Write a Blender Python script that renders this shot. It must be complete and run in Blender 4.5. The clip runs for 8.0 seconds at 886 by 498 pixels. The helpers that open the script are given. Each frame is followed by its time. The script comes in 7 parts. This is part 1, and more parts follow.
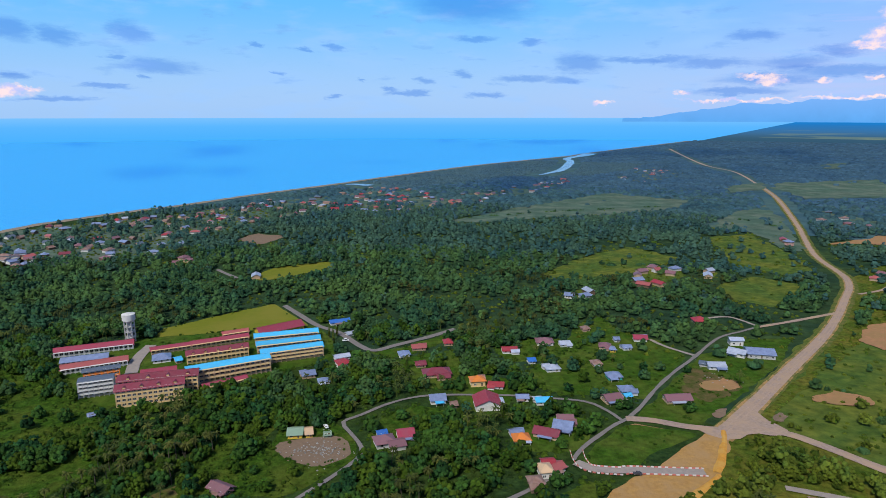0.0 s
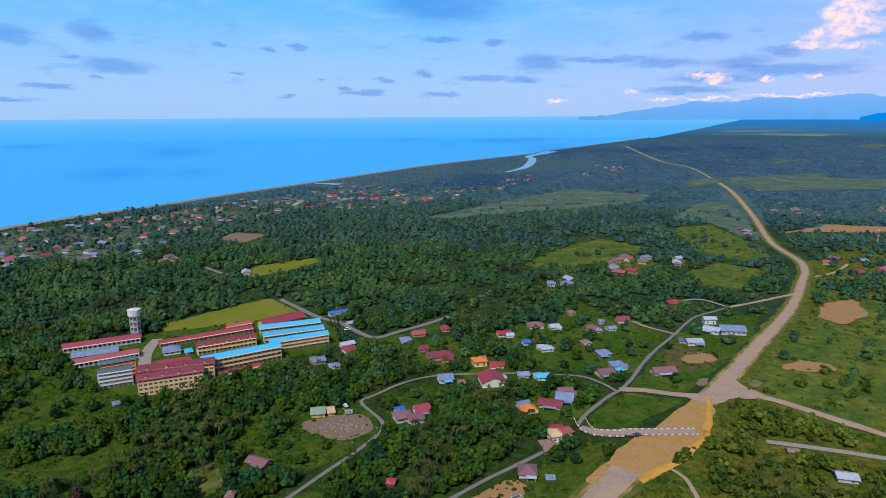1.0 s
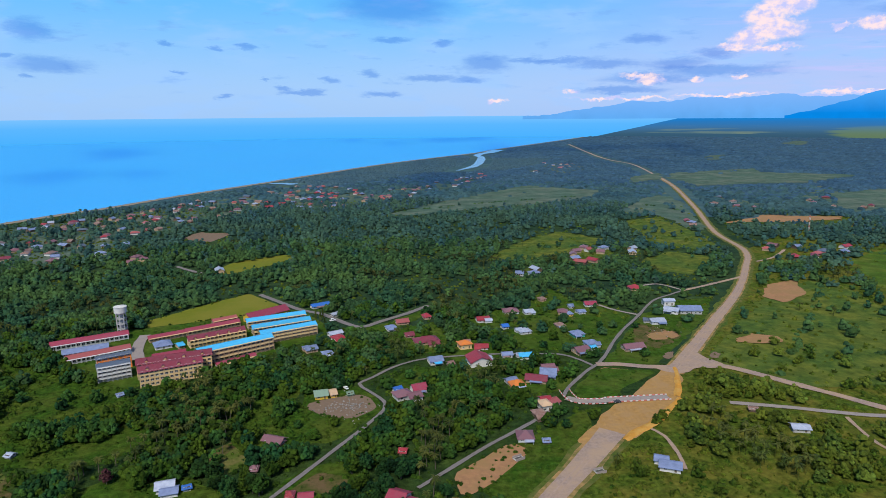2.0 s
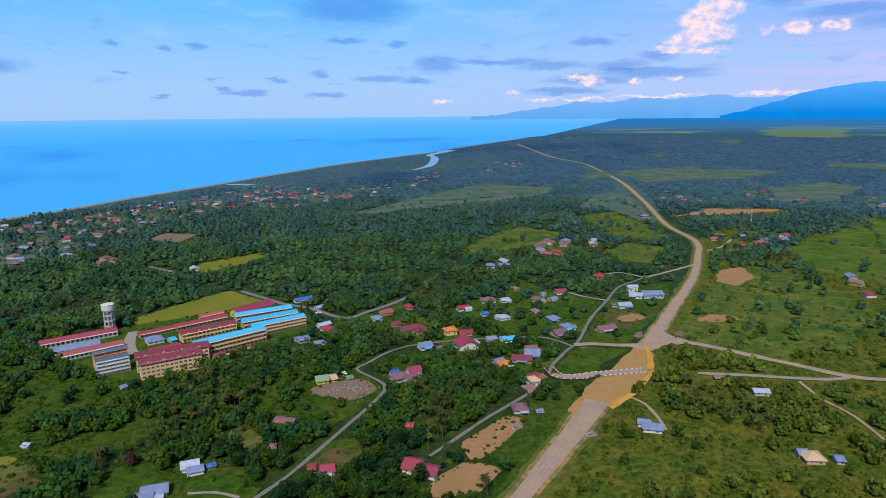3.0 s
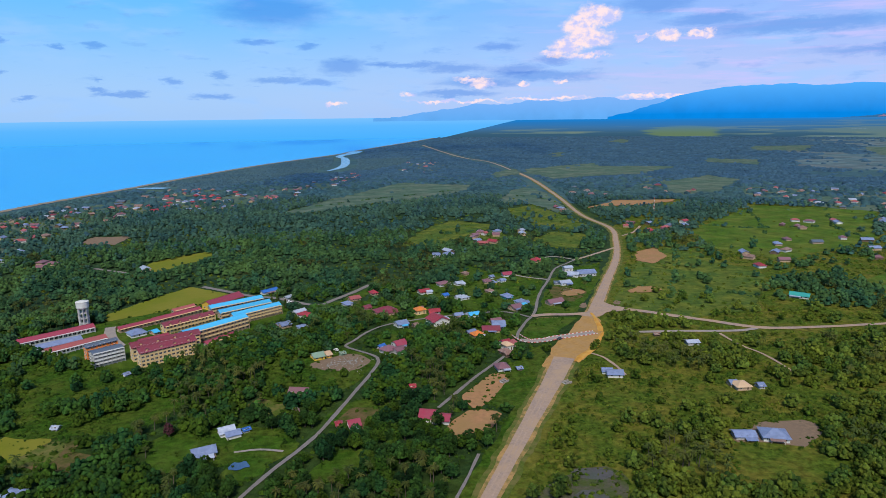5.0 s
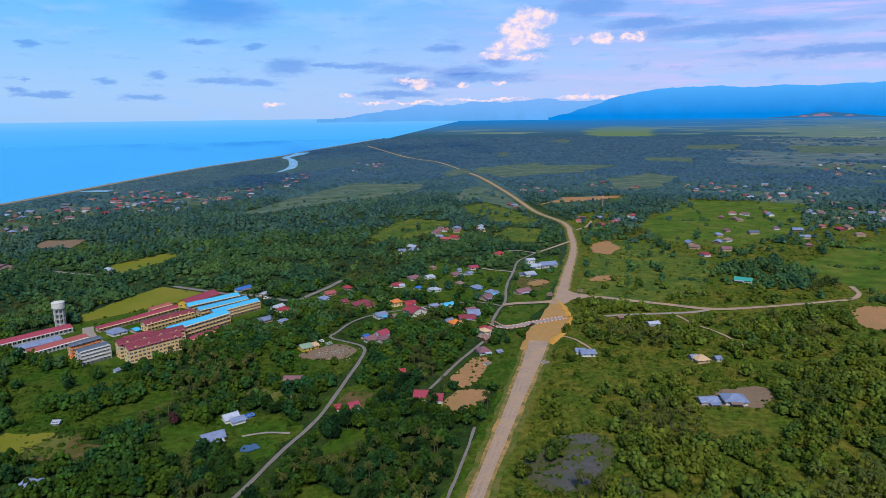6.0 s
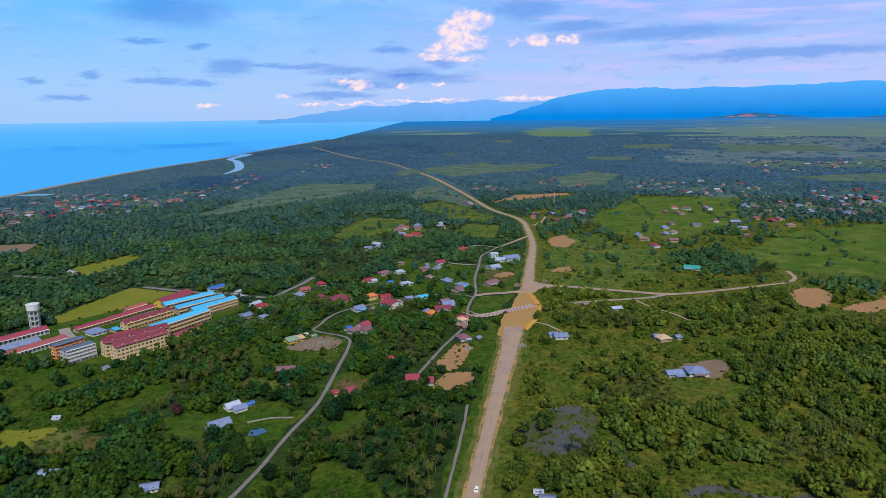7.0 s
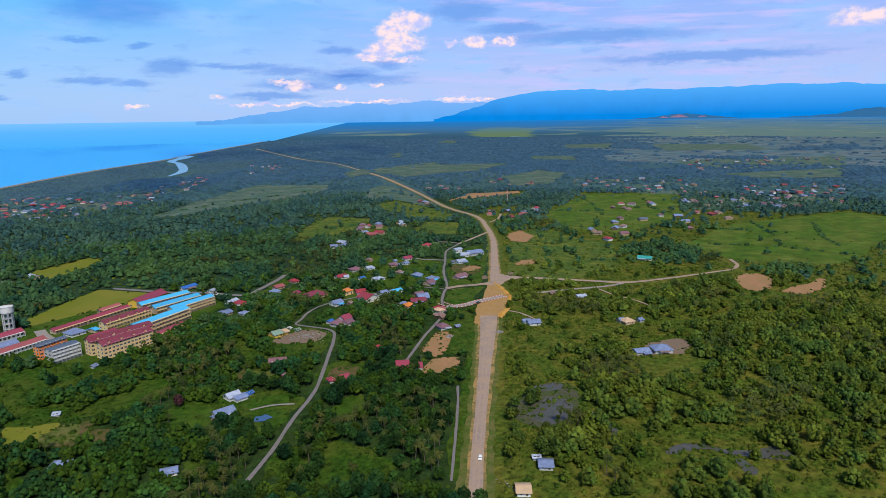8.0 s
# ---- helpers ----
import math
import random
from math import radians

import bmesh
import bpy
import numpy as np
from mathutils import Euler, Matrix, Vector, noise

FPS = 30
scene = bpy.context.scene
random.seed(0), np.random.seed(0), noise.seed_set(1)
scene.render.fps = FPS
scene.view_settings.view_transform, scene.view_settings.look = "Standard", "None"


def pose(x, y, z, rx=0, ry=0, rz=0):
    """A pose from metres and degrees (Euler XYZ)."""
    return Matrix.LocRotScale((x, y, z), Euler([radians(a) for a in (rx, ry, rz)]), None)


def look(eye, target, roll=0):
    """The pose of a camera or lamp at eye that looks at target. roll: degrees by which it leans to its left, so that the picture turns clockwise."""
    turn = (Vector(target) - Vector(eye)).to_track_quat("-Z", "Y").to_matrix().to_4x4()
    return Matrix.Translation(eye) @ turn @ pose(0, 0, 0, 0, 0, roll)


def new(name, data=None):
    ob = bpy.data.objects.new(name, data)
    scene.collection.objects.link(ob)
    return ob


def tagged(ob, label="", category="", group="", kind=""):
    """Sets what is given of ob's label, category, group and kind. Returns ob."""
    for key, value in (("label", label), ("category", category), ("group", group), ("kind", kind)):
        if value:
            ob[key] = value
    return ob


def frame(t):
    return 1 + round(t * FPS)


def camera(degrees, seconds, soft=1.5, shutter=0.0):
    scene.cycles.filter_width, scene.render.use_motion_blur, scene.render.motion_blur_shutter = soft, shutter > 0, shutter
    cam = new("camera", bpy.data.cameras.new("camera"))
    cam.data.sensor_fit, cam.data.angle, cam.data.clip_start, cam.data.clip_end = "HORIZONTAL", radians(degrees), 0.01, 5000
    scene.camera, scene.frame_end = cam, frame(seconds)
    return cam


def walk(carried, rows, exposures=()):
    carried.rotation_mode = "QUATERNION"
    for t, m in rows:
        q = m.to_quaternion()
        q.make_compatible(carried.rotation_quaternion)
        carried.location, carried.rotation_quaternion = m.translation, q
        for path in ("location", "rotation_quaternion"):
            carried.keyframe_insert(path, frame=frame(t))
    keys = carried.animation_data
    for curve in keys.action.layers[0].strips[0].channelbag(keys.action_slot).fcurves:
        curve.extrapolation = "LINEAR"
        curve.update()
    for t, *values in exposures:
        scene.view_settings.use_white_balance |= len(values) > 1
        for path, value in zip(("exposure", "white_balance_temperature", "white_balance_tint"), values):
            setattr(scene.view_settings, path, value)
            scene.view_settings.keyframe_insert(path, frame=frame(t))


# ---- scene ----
cam = camera(69.6, 8.0, soft=0.85)
METRES, EYE, TILT, LEAN, TURN = 300.0, 165.8, 0.0, 0.0, 0.0
ROWS = [
    (0.0, 0.0, 0.0, 0.0, -0.0, -11.9, 0.02),
    (0.5, -0.0483, -0.0454, -0.0008, -1.77, -11.93, 0.17),
    (1.0, -0.0979, -0.0893, -0.0018, -3.88, -11.96, 0.32),
    (1.5, -0.1486, -0.1307, -0.0029, -6.41, -11.99, 0.41),
    (3.0, -0.3065, -0.2386, -0.0075, -13.8, -11.98, 0.53),
    (3.5, -0.3601, -0.2687, -0.0086, -15.95, -11.95, 0.56),
    (4.0, -0.4146, -0.2962, -0.0097, -18.18, -11.94, 0.58),
    (4.5, -0.472, -0.3218, -0.0108, -20.56, -11.92, 0.6),
    (6.0, -0.6436, -0.3809, -0.015, -28.32, -11.86, 0.67),
    (6.5, -0.7025, -0.3941, -0.0159, -30.96, -11.85, 0.67),
    (7.0, -0.7618, -0.405, -0.0168, -33.61, -11.84, 0.73),
    (7.5, -0.8219, -0.4128, -0.0178, -36.29, -11.82, 0.78),
    (8.0, -0.884, -0.417, -0.018, -38.94, -11.82, 0.76),
]
walk(cam, [(t, pose(0, 0, EYE, TILT, LEAN, TURN) @ pose(METRES * x, METRES * y, METRES * z, 90 + pitch, roll, yaw)) for t, x, y, z, yaw, pitch, roll in ROWS])

# ---- sky, sun ----
world = bpy.data.worlds.new("world")
scene.world = world
world.use_nodes = True
wt = world.node_tree
wt.nodes.clear()


def wmath(op, a, b=None, c=None, clamp=False):
    n = wt.nodes.new("ShaderNodeMath")
    n.operation, n.use_clamp = op, clamp
    for i, v in enumerate((a, b, c)):
        if v is None:
            continue
        if isinstance(v, (int, float)):
            n.inputs[i].default_value = v
        else:
            wt.links.new(v, n.inputs[i])
    return n.outputs[0]


def wmix(fac, a, b):
    n = wt.nodes.new("ShaderNodeMix")
    n.data_type = "RGBA"
    for i, v in ((0, fac), (6, a), (7, b)):
        if isinstance(v, (int, float)):
            n.inputs[i].default_value = v
        elif isinstance(v, tuple):
            n.inputs[i].default_value = (*v, 1)
        else:
            wt.links.new(v, n.inputs[i])
    return n.outputs[2]


def wstep(v, lo, hi):
    n = wt.nodes.new("ShaderNodeMapRange")
    n.interpolation_type = "SMOOTHSTEP"
    wt.links.new(v, n.inputs[0])
    n.inputs[1].default_value, n.inputs[2].default_value = lo, hi
    return n.outputs[0]


def wnoise(vec, scale, detail=4.0, rough=0.55):
    n = wt.nodes.new("ShaderNodeTexNoise")
    wt.links.new(vec, n.inputs["Vector"])
    n.inputs["Scale"].default_value, n.inputs["Detail"].default_value, n.inputs["Roughness"].default_value = scale, detail, rough
    return n


coord = wt.nodes.new("ShaderNodeTexCoord").outputs["Generated"]
sep = wt.nodes.new("ShaderNodeSeparateXYZ")
wt.links.new(coord, sep.inputs[0])
AZ = wmath("MULTIPLY", wmath("ARCTAN2", sep.outputs[0], sep.outputs[1]), 57.2958)
EL = wmath("MULTIPLY", wmath("ARCSINE", sep.outputs[2]), 57.2958)
flat = wt.nodes.new("ShaderNodeCombineXYZ")
wt.links.new(wmath("MULTIPLY", AZ, 0.1), flat.inputs[0])
wt.links.new(wmath("MULTIPLY", EL, 0.34), flat.inputs[1])
flat = flat.outputs[0]
wob = wnoise(flat, 3.2, 9, 0.72)
wobs = wt.nodes.new("ShaderNodeSeparateColor")
wt.links.new(wob.outputs["Color"], wobs.inputs[0])
WAZ = wmath("ADD", AZ, wmath("MULTIPLY", wmath("SUBTRACT", wobs.outputs[0], 0.5), 5.0))
WEL = wmath("ADD", EL, wmath("MULTIPLY", wmath("SUBTRACT", wobs.outputs[1], 0.5), 1.7))


def blob(az, el, w, h, inner=0.35):
    """A cloud's mask: an ellipse in the sky with a ragged rim."""
    u = wmath("DIVIDE", wmath("SUBTRACT", WAZ, az), w)
    v = wmath("DIVIDE", wmath("SUBTRACT", WEL, el), h)
    d = wmath("SQRT", wmath("ADD", wmath("MULTIPLY", u, u), wmath("MULTIPLY", v, v)))
    n = wt.nodes.new("ShaderNodeMapRange")
    n.interpolation_type = "SMOOTHSTEP"
    wt.links.new(d, n.inputs[0])
    n.inputs[1].default_value, n.inputs[2].default_value = inner, 1.25
    n.inputs[3].default_value, n.inputs[4].default_value = 1.0, 0.0
    return n.outputs[0]


def union(masks):
    m = masks[0]
    for k in masks[1:]:
        m = wmath("MAXIMUM", m, k)
    return m


SUN_AZ, SUN_EL = 204.0, 49.0
sky = wt.nodes.new("ShaderNodeTexSky")
sky.sky_type, sky.sun_disc = "NISHITA", False
sky.sun_elevation, sky.sun_rotation = radians(SUN_EL), radians(SUN_AZ)
clear = wt.nodes.new("ShaderNodeVectorMath")
clear.operation = "SCALE"
wt.links.new(sky.outputs[0], clear.inputs[0])
clear.inputs["Scale"].default_value = 0.1
# thin evening veil over the clear sky: lilac low down, azure higher up
low = wmix(wstep(AZ, -5.0, 55.0), (0.35, 0.59, 0.97), (0.46, 0.56, 0.95))
high = wmix(wstep(AZ, 0.0, 60.0), (0.10, 0.50, 1.0), (0.27, 0.45, 0.97))
veil = wmix(wstep(EL, 0.5, 11.0), low, high)
veil = wmix(wstep(EL, 11.0, 42.0), veil, (0.075, 0.14, 0.30))
col = wmix(0.9, clear.outputs[0], veil)
streak = wstep(wnoise(flat, 1.7, 5, 0.5).outputs[0], 0.46, 0.68)
col = wmix(wmath("MULTIPLY", streak, 0.55), col, (0.33, 0.58, 1.0))
bands = wt.nodes.new("ShaderNodeCombineXYZ")
wt.links.new(wmath("MULTIPLY", AZ, 0.045), bands.inputs[0])
wt.links.new(wmath("ADD", wmath("MULTIPLY", EL, 0.55), wmath("MULTIPLY", AZ, 0.012)), bands.inputs[1])
band = wstep(wnoise(bands.outputs[0], 2.6, 5, 0.6).outputs[0], 0.48, 0.7)
col = wmix(wmath("MULTIPLY", wmath("MULTIPLY", band, wstep(AZ, 22.0, 48.0)), 0.7), col, (0.58, 0.55, 0.95))
puffs = wt.nodes.new("ShaderNodeCombineXYZ")
wt.links.new(wmath("MULTIPLY", AZ, 0.2), puffs.inputs[0])
wt.links.new(wmath("MULTIPLY", EL, 0.75), puffs.inputs[1])
puff = wstep(wnoise(puffs.outputs[0], 1.6, 8, 0.6).outputs[0], 0.55, 0.70)
col = wmix(wmath("MULTIPLY", wmath("MULTIPLY", puff, wstep(EL, 0.8, 3.0)), 0.35), col, (0.16, 0.37, 0.83))
grey = union([
    blob(-3.40, 1.89, 2.0, 0.3), blob(-4.62, 2.23, 0.9, 0.2), blob(-2.42, 1.80, 1.2, 0.28), blob(3.75, 1.70, 2.0, 0.3), blob(-9.16, 1.59, 0.8, 0.22),
    blob(40.55, 8.71, 3.2, 1.1), blob(26.19, 2.75, 4.0, 0.5), blob(45.23, 7.17, 4.0, 0.6), blob(51.71, 6.29, 9.0, 0.7), blob(60.65, 4.37, 10.0, 0.5),
    blob(31.94, 3.19, 5.0, 0.5), blob(24.27, 1.83, 4.0, 0.35), blob(-27.05, 2.17, 2.2, 0.22), blob(-30.56, 1.19, 3.0, 0.22)])
col = wmix(wmath("MULTIPLY", grey, 0.72), col, (0.14, 0.33, 0.80))
round_ = wt.nodes.new("ShaderNodeCombineXYZ")
wt.links.new(wmath("MULTIPLY", AZ, 0.3), round_.inputs[0])
wt.links.new(wmath("MULTIPLY", EL, 0.42), round_.inputs[1])
round_ = round_.outputs[0]
curl = wnoise(round_, 2.6, 10, 0.66)
curls = wt.nodes.new("ShaderNodeSeparateColor")
wt.links.new(curl.outputs["Color"], curls.inputs[0])
WAZ = wmath("ADD", AZ, wmath("MULTIPLY", wmath("SUBTRACT", curls.outputs[0], 0.5), 2.6))
WEL = wmath("ADD", EL, wmath("MULTIPLY", wmath("SUBTRACT", curls.outputs[1], 0.5), 1.7))
glow = union([
    blob(36.13, 7.91, 1.8, 0.85, 0.6), blob(34.71, 7.23, 1.5, 0.9, 0.6), blob(35.45, 6.12, 2.0, 0.8, 0.6), blob(33.63, 5.62, 1.5, 0.7, 0.6), blob(32.47, 4.90, 1.1, 0.35, 0.6),
    blob(35.23, 4.84, 2.2, 0.2), blob(39.70, 6.09, 0.9, 0.25, 0.5), blob(41.78, 6.11, 0.95, 0.5, 0.6), blob(44.36, 6.14, 1.1, 0.35, 0.6), blob(26.43, 2.63, 1.1, 0.35), blob(25.70, 2.97, 1.6, 0.25),
    blob(30.02, 2.58, 0.5, 0.22), blob(33.26, 2.68, 0.5, 0.2), blob(20.05, 1.82, 0.7, 0.2), blob(32.09, 1.31, 4.0, 0.16), blob(41.26, 1.36, 3.4, 0.18), blob(24.18, 1.12, 4.5, 0.14),
    blob(-33.67, 1.75, 2.0, 0.5), blob(-32.63, 1.85, 1.4, 0.3), blob(13.75, 1.07, 0.7, 0.2), blob(13.60, 0.97, 0.8, 0.16), blob(71.14, 6.55, 2.5, 0.6)])
lit = wmix(wstep(wnoise(round_, 3.0, 7, 0.6).outputs[0], 0.38, 0.58), (0.55, 0.58, 0.94), (1.0, 0.78, 0.80))
col = wmix(wmath("MULTIPLY", glow, 0.95), col, lit)
bg = wt.nodes.new("ShaderNodeBackground")
wt.links.new(col, bg.inputs[0])
bg.inputs[1].default_value = 1.06
out = wt.nodes.new("ShaderNodeOutputWorld")
wt.links.new(bg.outputs[0], out.inputs[0])

sun = new("sun", bpy.data.lights.new("sun", "SUN"))
sun.data.energy, sun.data.angle, sun.data.color = 4.9, radians(14), (1.0, 0.95, 0.84)
sa, se = radians(SUN_AZ), radians(SUN_EL)
sun.matrix_world = look((math.sin(sa) * math.cos(se) * 500, math.cos(sa) * math.cos(se) * 500, math.sin(se) * 500), (0, 0, 0))


# a deck of small grey clouds at its own height, well above the flight: bearing and height as seen from the flight's middle, width, thickness
DECK_Z = 362.0
DECK = [(7.47, 8.66, 5.40, 1.60), (-20.23, 3.83, 2.91, 0.65), (-20.37, 6.26, 1.64, 0.85), (-25.60, 5.84, 1.51, 0.80), (-28.39, 6.21, 1.61, 0.91), (-5.58, 5.50, 0.88, 0.29), (-7.97, 5.35, 0.54, 0.25), (-11.80, 5.58, 0.64, 0.25), (3.82, 3.39, 0.89, 0.39), (0.20, 2.80, 0.89, 0.35), (-8.83, 2.31, 0.70, 0.25), (-10.75, 2.25, 0.50, 0.20), (-11.70, 3.42, 0.70, 0.20), (8.81, 2.99, 2.47, 0.30), (12.00, 2.82, 1.73, 0.35), (6.33, 2.36, 0.99, 0.25), (14.01, 4.16, 2.24, 0.78), (6.37, 6.08, 1.93, 0.29), (10.76, 5.76, 0.96, 0.29), (19.31, 4.30, 4.60, 0.29), (26.97, 5.75, 1.80, 0.43), (23.71, 3.93, 3.40, 0.44), (29.02, 3.75, 2.91, 0.49), (-23.12, 4.41, 0.90, 0.25), (-31.08, 2.80, 1.01, 0.30), (-22.32, 3.02, 0.50, 0.25), (-5.08, 2.93, 0.50, 0.15), (31.99, 4.46, 1.44, 0.48)]
deck_mat = bpy.data.materials.new("cloud_deck")
deck_mat.use_nodes = True
wt = deck_mat.node_tree
wt.nodes.remove(wt.nodes["Principled BSDF"])
place = wt.nodes.new("ShaderNodeNewGeometry")
sep = wt.nodes.new("ShaderNodeSeparateXYZ")
wt.links.new(place.outputs["Position"], sep.inputs[0])
dx = wmath("ADD", sep.outputs[0], 124.0)
dy = wmath("ADD", sep.outputs[1], 89.0)
AZ = wmath("MULTIPLY", wmath("ARCTAN2", dx, dy), 57.2958)
EL = wmath("MULTIPLY", wmath("ARCTAN2", 200.0, wmath("SQRT", wmath("ADD", wmath("MULTIPLY", dx, dx), wmath("MULTIPLY", dy, dy)))), 57.2958)
flat = wt.nodes.new("ShaderNodeCombineXYZ")
wt.links.new(wmath("MULTIPLY", AZ, 0.1), flat.inputs[0])
wt.links.new(wmath("MULTIPLY", EL, 0.34), flat.inputs[1])
wob = wnoise(flat.outputs[0], 4.5, 9, 0.68)
wobs = wt.nodes.new("ShaderNodeSeparateColor")
wt.links.new(wob.outputs["Color"], wobs.inputs[0])
WAZ = wmath("ADD", AZ, wmath("MULTIPLY", wmath("SUBTRACT", wobs.outputs[0], 0.5), 3.4))
WEL = wmath("ADD", EL, wmath("MULTIPLY", wmath("SUBTRACT", wobs.outputs[1], 0.5), 1.2))
mask = union([blob(*row) for row in DECK])
mask = wmath("MULTIPLY", mask, 0.74)
tint = wmix(mask, (1.0, 1.0, 1.0), (0.44, 0.60, 0.86))
blend = wt.nodes.new("ShaderNodeBsdfTransparent")
wt.links.new(tint, blend.inputs[0])
wt.links.new(blend.outputs[0], wt.nodes["Material Output"].inputs[0])
bm = bmesh.new()
prev = None
for k in range(33):
    a = radians(-50 + 120 * k / 32)
    row = [bm.verts.new((-124 + r * math.sin(a), -89 + r * math.cos(a), DECK_Z)) for r in (650, 1500, 3000, 4640)]
    if prev:
        for j in range(3):
            bm.faces.new((prev[j], prev[j + 1], row[j + 1], row[j]))
    prev = row
me = bpy.data.meshes.new("cloud_deck")
bm.to_mesh(me)
bm.free()
me.materials.append(deck_mat)
tagged(new("cloud_deck", me), "scattered small grey-blue clouds in the evening sky", "clouds", kind="structure")

# ---- materials ----
def surface(name, color, other=None, rough=0.7, size=1.0, bump=0.3, metal=0.0, spec=0.3, island=0.0, per_object=0.0, big=0.0, third=None, detail=5.0, tree=0.0, span=7.0, mottle=0.0, thin=0.0):
    """A procedural surface: two colours mixed by noise at `size` metres, a broad drift at `big` metres, bump, piece-to-piece variation; thin leaves let some light through."""
    m = bpy.data.materials.new(name)
    m.use_nodes = True
    nt = m.node_tree
    b = nt.nodes["Principled BSDF"]
    b.inputs["Roughness"].default_value, b.inputs["Metallic"].default_value = rough, metal
    b.inputs["Specular IOR Level"].default_value = spec
    other = other or tuple(c * 0.75 for c in color)
    pos = nt.nodes.new("ShaderNodeNewGeometry")

    def nz(scale, det, rg=0.6):
        n = nt.nodes.new("ShaderNodeTexNoise")
        nt.links.new(pos.outputs["Position"], n.inputs["Vector"])
        n.inputs["Scale"].default_value, n.inputs["Detail"].default_value, n.inputs["Roughness"].default_value = 1.0 / scale, det, rg
        return n.outputs[0]

    def mix(f, a, c, mode="MIX"):
        n = nt.nodes.new("ShaderNodeMix")
        n.data_type, n.blend_type = "RGBA", mode
        for i, v in ((0, f), (6, a), (7, c)):
            if isinstance(v, (int, float)):
                n.inputs[i].default_value = v
            elif isinstance(v, tuple):
                n.inputs[i].default_value = (*v, 1)
            else:
                nt.links.new(v, n.inputs[i])
        return n.outputs[2]

    def ramp(v, lo, hi, to0=0.0, to1=1.0):
        n = nt.nodes.new("ShaderNodeMapRange")
        nt.links.new(v, n.inputs[0])
        for i, q in enumerate((lo, hi, to0, to1)):
            n.inputs[i + 1].default_value = q
        return n.outputs[0]

    fine = nz(size, detail)
    c = mix(ramp(fine, 0.35, 0.65), color, other)
    if big:
        c = mix(ramp(nz(big, 4), 0.42, 0.62), c, third or tuple(0.6 * a + 0.4 * q for a, q in zip(color, other)))
    if tree:
        vo = nt.nodes.new("ShaderNodeTexVoronoi")
        vo.voronoi_dimensions = "2D"
        vo.inputs["Scale"].default_value = 1.0 / span
        nt.links.new(pos.outputs["Position"], vo.inputs["Vector"])
        ch = nt.nodes.new("ShaderNodeSeparateColor")
        nt.links.new(vo.outputs["Color"], ch.inputs[0])
        c = mix(1.0, c, mixgrey(nt, ch.outputs[0], tree), "MULTIPLY")
        c = mix(ramp(ch.outputs[1], 0.55, 1.0, 0.0, 0.7), c, third or color)
    if mottle:
        c = mix(1.0, c, mixgrey(nt, ramp(nz(span, 3), 0.32, 0.68), mottle), "MULTIPLY")
    if island:
        c = mix(1.0, c, mixgrey(nt, pos.outputs["Random Per Island"], island), "MULTIPLY")
    if per_object:
        info = nt.nodes.new("ShaderNodeObjectInfo")
        c = mix(1.0, c, mixgrey(nt, info.outputs["Random"], per_object), "MULTIPLY")
    nt.links.new(c, b.inputs["Base Color"])
    if bump:
        bp = nt.nodes.new("ShaderNodeBump")
        bp.inputs["Strength"].default_value, bp.inputs["Distance"].default_value = bump, size * (1.5 if thin else 0.5)
        nt.links.new(fine, bp.inputs["Height"])
        nt.links.new(bp.outputs[0], b.inputs["Normal"])
    if thin:
        tr, both = nt.nodes.new("ShaderNodeBsdfTranslucent"), nt.nodes.new("ShaderNodeMixShader")
        nt.links.new(c, tr.inputs[0])
        both.inputs[0].default_value = thin
        nt.links.new(b.outputs[0], both.inputs[1])
        nt.links.new(tr.outputs[0], both.inputs[2])
        nt.links.new(both.outputs[0], nt.nodes["Material Output"].inputs[0])
    return m


def mixgrey(nt, value, spread):
    n = nt.nodes.new("ShaderNodeMapRange")
    nt.links.new(value, n.inputs[0])
    n.inputs[3].default_value, n.inputs[4].default_value = 1.0 - spread, 1.0 + spread
    return n.outputs[0]


def corrugated(name, color, other=None, rough=0.5, metal=0.0):
    """Painted corrugated sheet: ribs by bump, faded and streaked."""
    m = surface(name, color, other or tuple(c * 0.8 + 0.02 for c in color), rough, 2.5, 0.0, metal, 0.4, per_object=0.12)
    nt = m.node_tree
    tc = nt.nodes.new("ShaderNodeTexCoord")
    w = nt.nodes.new("ShaderNodeTexWave")
    w.inputs["Scale"].default_value = 0.8
    nt.links.new(tc.outputs["Object"], w.inputs["Vector"])
    bp = nt.nodes.new("ShaderNodeBump")
    bp.inputs["Strength"].default_value, bp.inputs["Distance"].default_value = 0.35, 0.06
    nt.links.new(w.outputs["Fac"], bp.inputs["Height"])
    nt.links.new(bp.outputs[0], nt.nodes["Principled BSDF"].inputs["Normal"])
    return m


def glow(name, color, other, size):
    """A far backdrop with the haze put into its colour: gives off its own pale light."""
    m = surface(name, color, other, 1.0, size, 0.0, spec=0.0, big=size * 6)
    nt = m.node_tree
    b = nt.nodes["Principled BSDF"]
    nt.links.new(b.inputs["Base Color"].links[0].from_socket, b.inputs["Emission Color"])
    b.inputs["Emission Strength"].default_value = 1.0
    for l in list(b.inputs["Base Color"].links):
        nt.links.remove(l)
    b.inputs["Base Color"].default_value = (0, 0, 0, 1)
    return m


